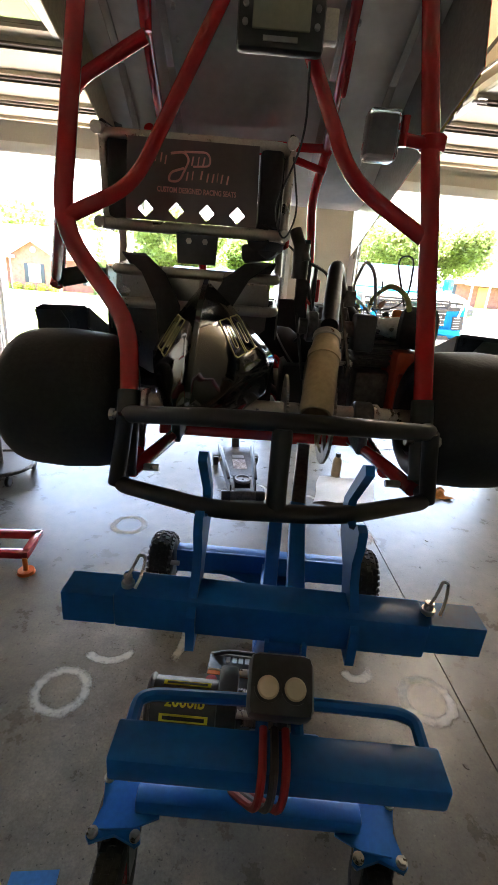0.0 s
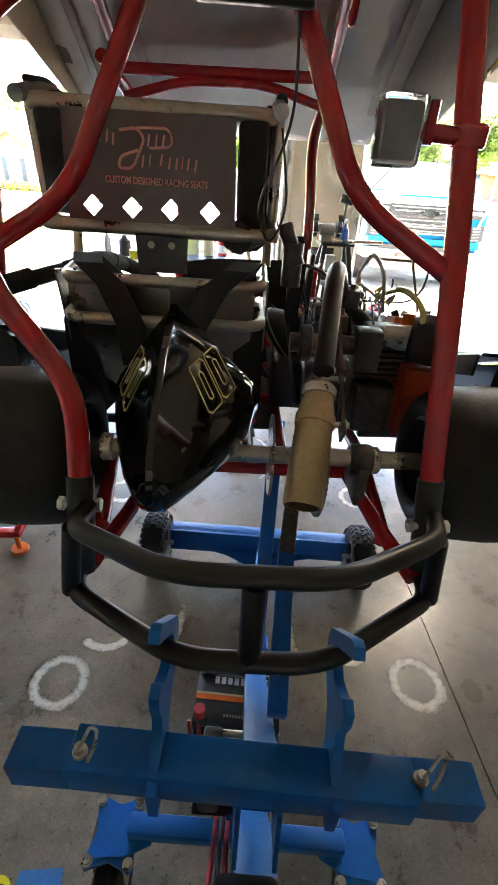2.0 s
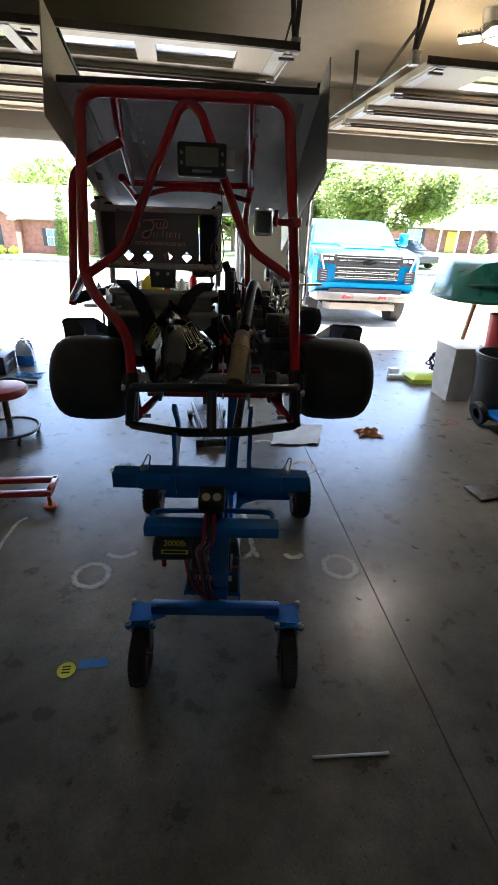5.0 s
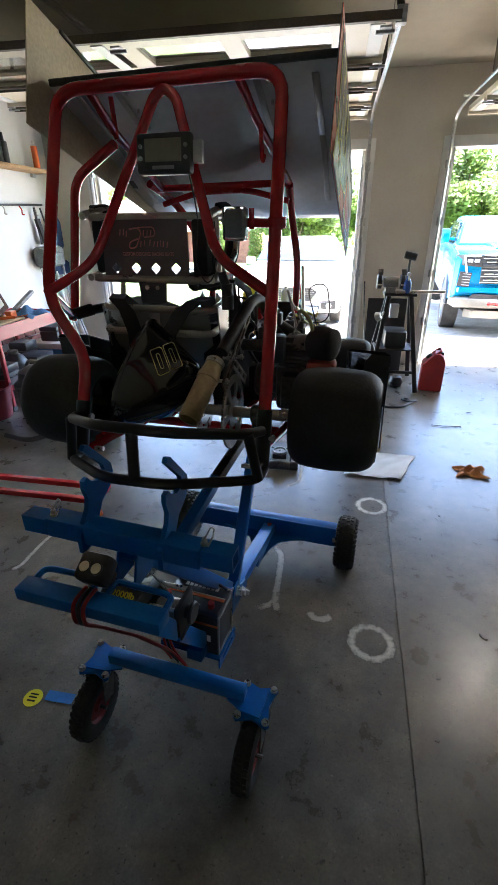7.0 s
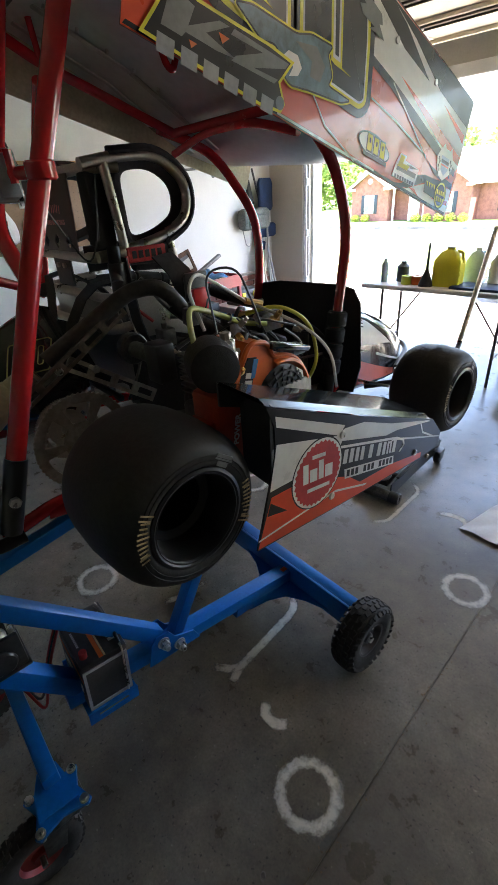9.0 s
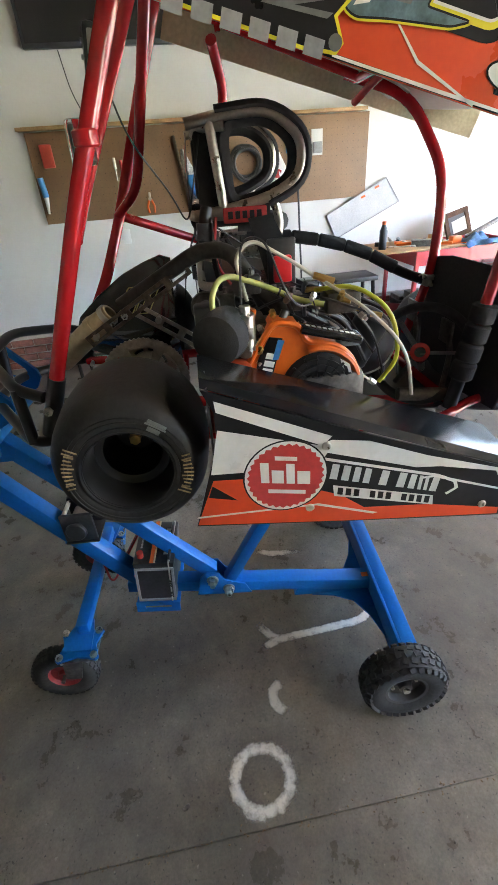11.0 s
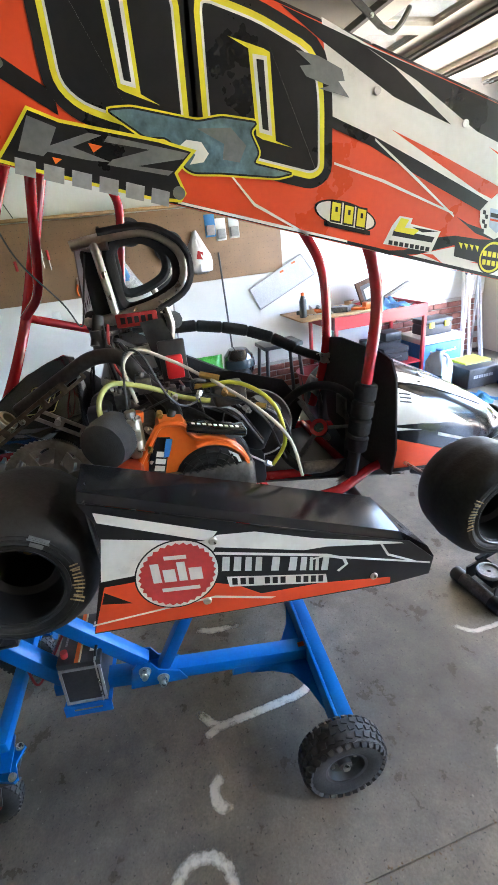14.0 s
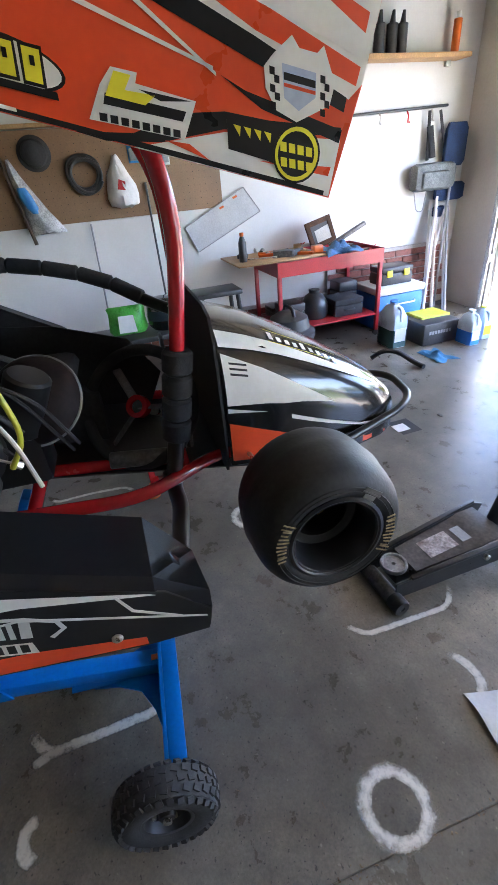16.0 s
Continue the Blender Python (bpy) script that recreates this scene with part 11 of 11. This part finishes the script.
hung("lime_sprayer", loft([[(2.5, 4.05, 0), (2.8, 4.05, 0), (2.8, 4.3, 0), (2.5, 4.3, 0)], [(2.48, 4.03, 0.06), (2.82, 4.03, 0.06), (2.82, 4.32, 0.06), (2.48, 4.32, 0.06)], [(2.56, 4.1, 0.11), (2.76, 4.1, 0.11), (2.76, 4.24, 0.11), (2.56, 4.24, 0.11)]]), LIME, "lime-yellow plastic battery tool on the floor", "tool")
hung("power_strip", join(box(2.3, 2.52, 4.25, 4.32, 0, 0.05, 0.008), box(2.36, 2.48, 4.38, 4.46, 0, 0.09, 0.01)), WHITEP, "white charger and power strip on the floor", "power strip")
hung("cord_coil", tube([(3.05 + 0.03 * math.sin(1.7 * k) + (0.1 + 0.05 * math.sin(2.3 * k)) * math.cos(2 * math.pi * k / 9), 4.55 + 0.03 * math.sin(1.1 * k), 0.14 + (0.1 + 0.03 * math.cos(1.9 * k)) * math.sin(2 * math.pi * k / 9)) for k in range(44)], 0.009, 0.03, 6), mat("maroon_cord", (0.1, 0.02, 0.03), 0.5), "dark red extension cord coil", "cord")
FRAME[0] = GARAGE
hung("floor_scrap", box(1.86, 2.1, 1.72, 1.9, 0.001, 0.02, 0.004, Matrix.Translation((0.2, -0.1, 0)) @ Matrix.Rotation(0.1, 4, "Z")), GREASE, "dark metal bracket lying on the floor", "bracket")
for u, v, r in ((1.21, 1.39, 0.022), (1.5, 1.0, 0.008), (0.75, 1.05, 0.012), (0.98, 1.15, 0.012), (1.2, 2.3, 0.012), (-0.9, 3.9, 0.025), (0.93, 0.9, 0.01), (1.05, 2.05, 0.01), (0.55, 0.5, 0.01)):
    hung("debris", lathe([(0, 0), (r, 0), (r * 0.8, r * 0.25), (0, r * 0.35)], Matrix.Translation((u, v, 0.0005)) @ Matrix.Rotation(u * 7, 4, "Z") @ Matrix.Diagonal((1, 0.6, 1, 1)), 9), GREASE, "small dark crumb of dirt on the floor", "debris")
FRAME[0] = IDENT

# overspray marks left on the concrete
def overspray(name, col=(0.7, 0.67, 0.58)):
    m = bpy.data.materials.new(name)
    m.use_nodes = True
    n, l = m.node_tree.nodes, m.node_tree.links
    b = n["Principled BSDF"]
    b.inputs["Base Color"].default_value, b.inputs["Roughness"].default_value = (*col, 1), 0.75
    at = n.new("ShaderNodeAttribute")
    at.attribute_name = "cover"
    tc = n.new("ShaderNodeTexCoord")
    nz = n.new("ShaderNodeTexNoise")
    nz.inputs["Scale"].default_value, nz.inputs["Detail"].default_value, nz.inputs["Roughness"].default_value = 34, 8, 0.75
    l.new(tc.outputs["Object"], nz.inputs["Vector"])
    ad = n.new("ShaderNodeMath")
    ad.operation = "ADD"
    l.new(at.outputs["Fac"], ad.inputs[0])
    amp = n.new("ShaderNodeMath")
    amp.operation = "MULTIPLY"
    amp.inputs[1].default_value = 1.6
    l.new(nz.outputs["Fac"], amp.inputs[0])
    l.new(amp.outputs[0], ad.inputs[1])
    mr = n.new("ShaderNodeMapRange")
    mr.inputs[1].default_value, mr.inputs[2].default_value, mr.inputs[4].default_value = 1.05, 1.72, 0.8
    l.new(ad.outputs[0], mr.inputs[0])
    l.new(mr.outputs[0], b.inputs["Alpha"])
    return m


SPRAY = overspray("white_overspray")


def mark(pts, w, label, closed=False, inner=None, paint=None):
    path = rounded([(*p, 0) for p in pts], 0.04, closed, 4)
    n = len(path)
    cols = 5
    prof = (0.0, 0.8, 1.0, 0.8, 0.0) if inner is None else (0.5, 0.95, 0.7, 0.25, 0.0)
    verts, faces, cover = [], [], []
    for i, p in enumerate(path):
        a = path[i - 1] if closed or i else p
        b = path[(i + 1) % n] if closed or i < n - 1 else p
        d = (b - a).normalized()
        q = Vector((-d.y, d.x, 0))
        end = 0.0 if (not closed and i in (0, n - 1)) else 1.0
        for k in range(cols):
            verts.append(p + q * w * (k / (cols - 1) - 0.5) * (-1 if inner else 1) + Vector((0, 0, 0.0012)))
            cover.append(prof[k] * end)
    for i in range(n if closed else n - 1):
        for k in range(cols - 1):
            j = (i + 1) % n
            faces.append((i * cols + k, i * cols + k + 1, j * cols + k + 1, j * cols + k))
    me = bpy.data.meshes.new("paint_mark")
    me.from_pydata(verts, [], faces)
    at = me.attributes.new("cover", "FLOAT", "POINT")
    at.data.foreach_set("value", cover)
    me.materials.append(paint or SPRAY)
    ob = new("paint_mark", me)
    tagged(ob, label, "paint mark", "overspray marks", "structure")


def ring_pts(cx, cy, r):
    return [(cx + r * math.cos(2 * math.pi * k / 18), cy + r * math.sin(2 * math.pi * k / 18)) for k in range(18)]


for cx, cy in ((0.627, 1.332), (-0.64, 1.288), (0.612, 2.4), (-0.68, 2.35)):
    mark(ring_pts(cx, cy, 0.095), 0.06, "white paint overspray ring on the concrete floor", True, True)
c = GARAGE @ Vector((2.43, 3.1, 0))
mark(ring_pts(c.x, c.y, 0.06), 0.045, "faded orange paint ring on the concrete floor", True, True, overspray("orange_overspray", (0.5, 0.16, 0.08)))
mark([(0.335, 1.455), (0.372, 1.402), (0.425, 1.405), (0.462, 1.452)], 0.055, "white paint overspray arc on the concrete floor")
mark([(0.26, 2.8), (0.326, 2.85), (0.4, 2.85), (0.45, 2.8)], 0.05, "white paint overspray arc on the concrete floor")
mark([(-0.62, 1.465), (-0.56, 1.42), (-0.48, 1.425), (-0.42, 1.49)], 0.05, "white paint overspray arc on the concrete floor")
mark([(0.075, 1.375), (0.182, 1.445), (0.165, 1.65), (0.15, 1.8), (0.08, 1.88)], 0.05, "white paint overspray corner line on the floor")
mark([(0.176, 1.52), (0.184, 1.45), (0.215, 1.385)], 0.05, "white paint overspray prong on the concrete floor")
mark([(0.03, 2.5), (0.118, 2.575), (0.11, 2.75), (0.105, 2.93), (0.01, 3.01)], 0.035, "white paint overspray corner line on the floor")
mark([(-1.2, 1.33), (-1.165, 1.37), (-1.18, 1.55), (-1.17, 1.74), (-1.1, 1.8)], 0.035, "white paint overspray corner line on the floor")
mark([(-0.3, 1.42), (-0.26, 1.5), (-0.25, 1.7)], 0.05, "white paint overspray corner line on the floor")

# grit and straw swept into the saw cut and over the slab
rnd_grit = random.Random(21)
verts, faces = [], []
for k in range(520):
    v = rnd_grit.uniform(-1.2, 4.2)
    if k < 330:
        u = J0 + (J1 - J0) * (v - BACK) / (FRONT + 0.35 - BACK) + rnd_grit.gauss(0, 0.009)
    else:
        u = rnd_grit.uniform(-1.6, 2.6)
    straw = k % 9 == 0 and k >= 330
    a, ln, wd = rnd_grit.uniform(0, 6.28), (rnd_grit.uniform(0.015, 0.045) if straw else rnd_grit.uniform(0.003, 0.009)), (0.0014 if straw else rnd_grit.uniform(0.002, 0.005))
    d, q = Vector((math.cos(a), math.sin(a), 0)) * ln * 0.5, Vector((-math.sin(a), math.cos(a), 0)) * wd * 0.5
    c = GARAGE @ Vector((u, v, 0.0006))
    top = Vector((0, 0, wd * 0.5))
    n0 = len(verts)
    verts += [c - d - q, c + d - q * 0.6, c + d * 0.8 + q, c - d * 0.9 + q, c + top]
    faces += [(n0, n0 + 1, n0 + 4), (n0 + 1, n0 + 2, n0 + 4), (n0 + 2, n0 + 3, n0 + 4), (n0 + 3, n0, n0 + 4)]
me = bpy.data.meshes.new("floor_grit")
me.from_pydata(verts, [], faces)
me.materials.append(mat("dry_grit", (0.17, 0.12, 0.07), 0.9, var=0.5, scale=40))
tagged(new("floor_grit", me), "brown grit and bits of straw on the concrete", "grit", kind="stuff")

# ---- bricks of the wainscot ----
FRAME[0] = GARAGE
bricks = []
for k in range(4):
    bm = box(0, 0.018, 0.002, 0.192, 0, 0.057, 0.003)
    rn = random.Random(k)
    for v in bm.verts:
        v.co += Vector((rn.uniform(-0.0015, 0.0015), rn.uniform(-0.002, 0.002), rn.uniform(-0.0015, 0.0015)))
    bricks.append(to_mesh("brick", bm, BRICK))
rn = random.Random(9)
inv = WORLD[wains].inverted()
for row in range(9):
    for i in range(35):
        v = -1.15 + i * 0.2 + (0.1 if row % 2 else 0)
        if v > FRONT - 0.24 or (row > 3 and v < STEP - 0.05):
            continue
        b = new("brick", bricks[rn.randrange(4)])
        b.parent = wains
        b.matrix_basis = inv @ GARAGE @ Matrix.Translation((LEFT + 0.0285 + rn.uniform(-0.002, 0.002), v, 0.012 + row * 0.0695))
FRAME[0] = IDENT
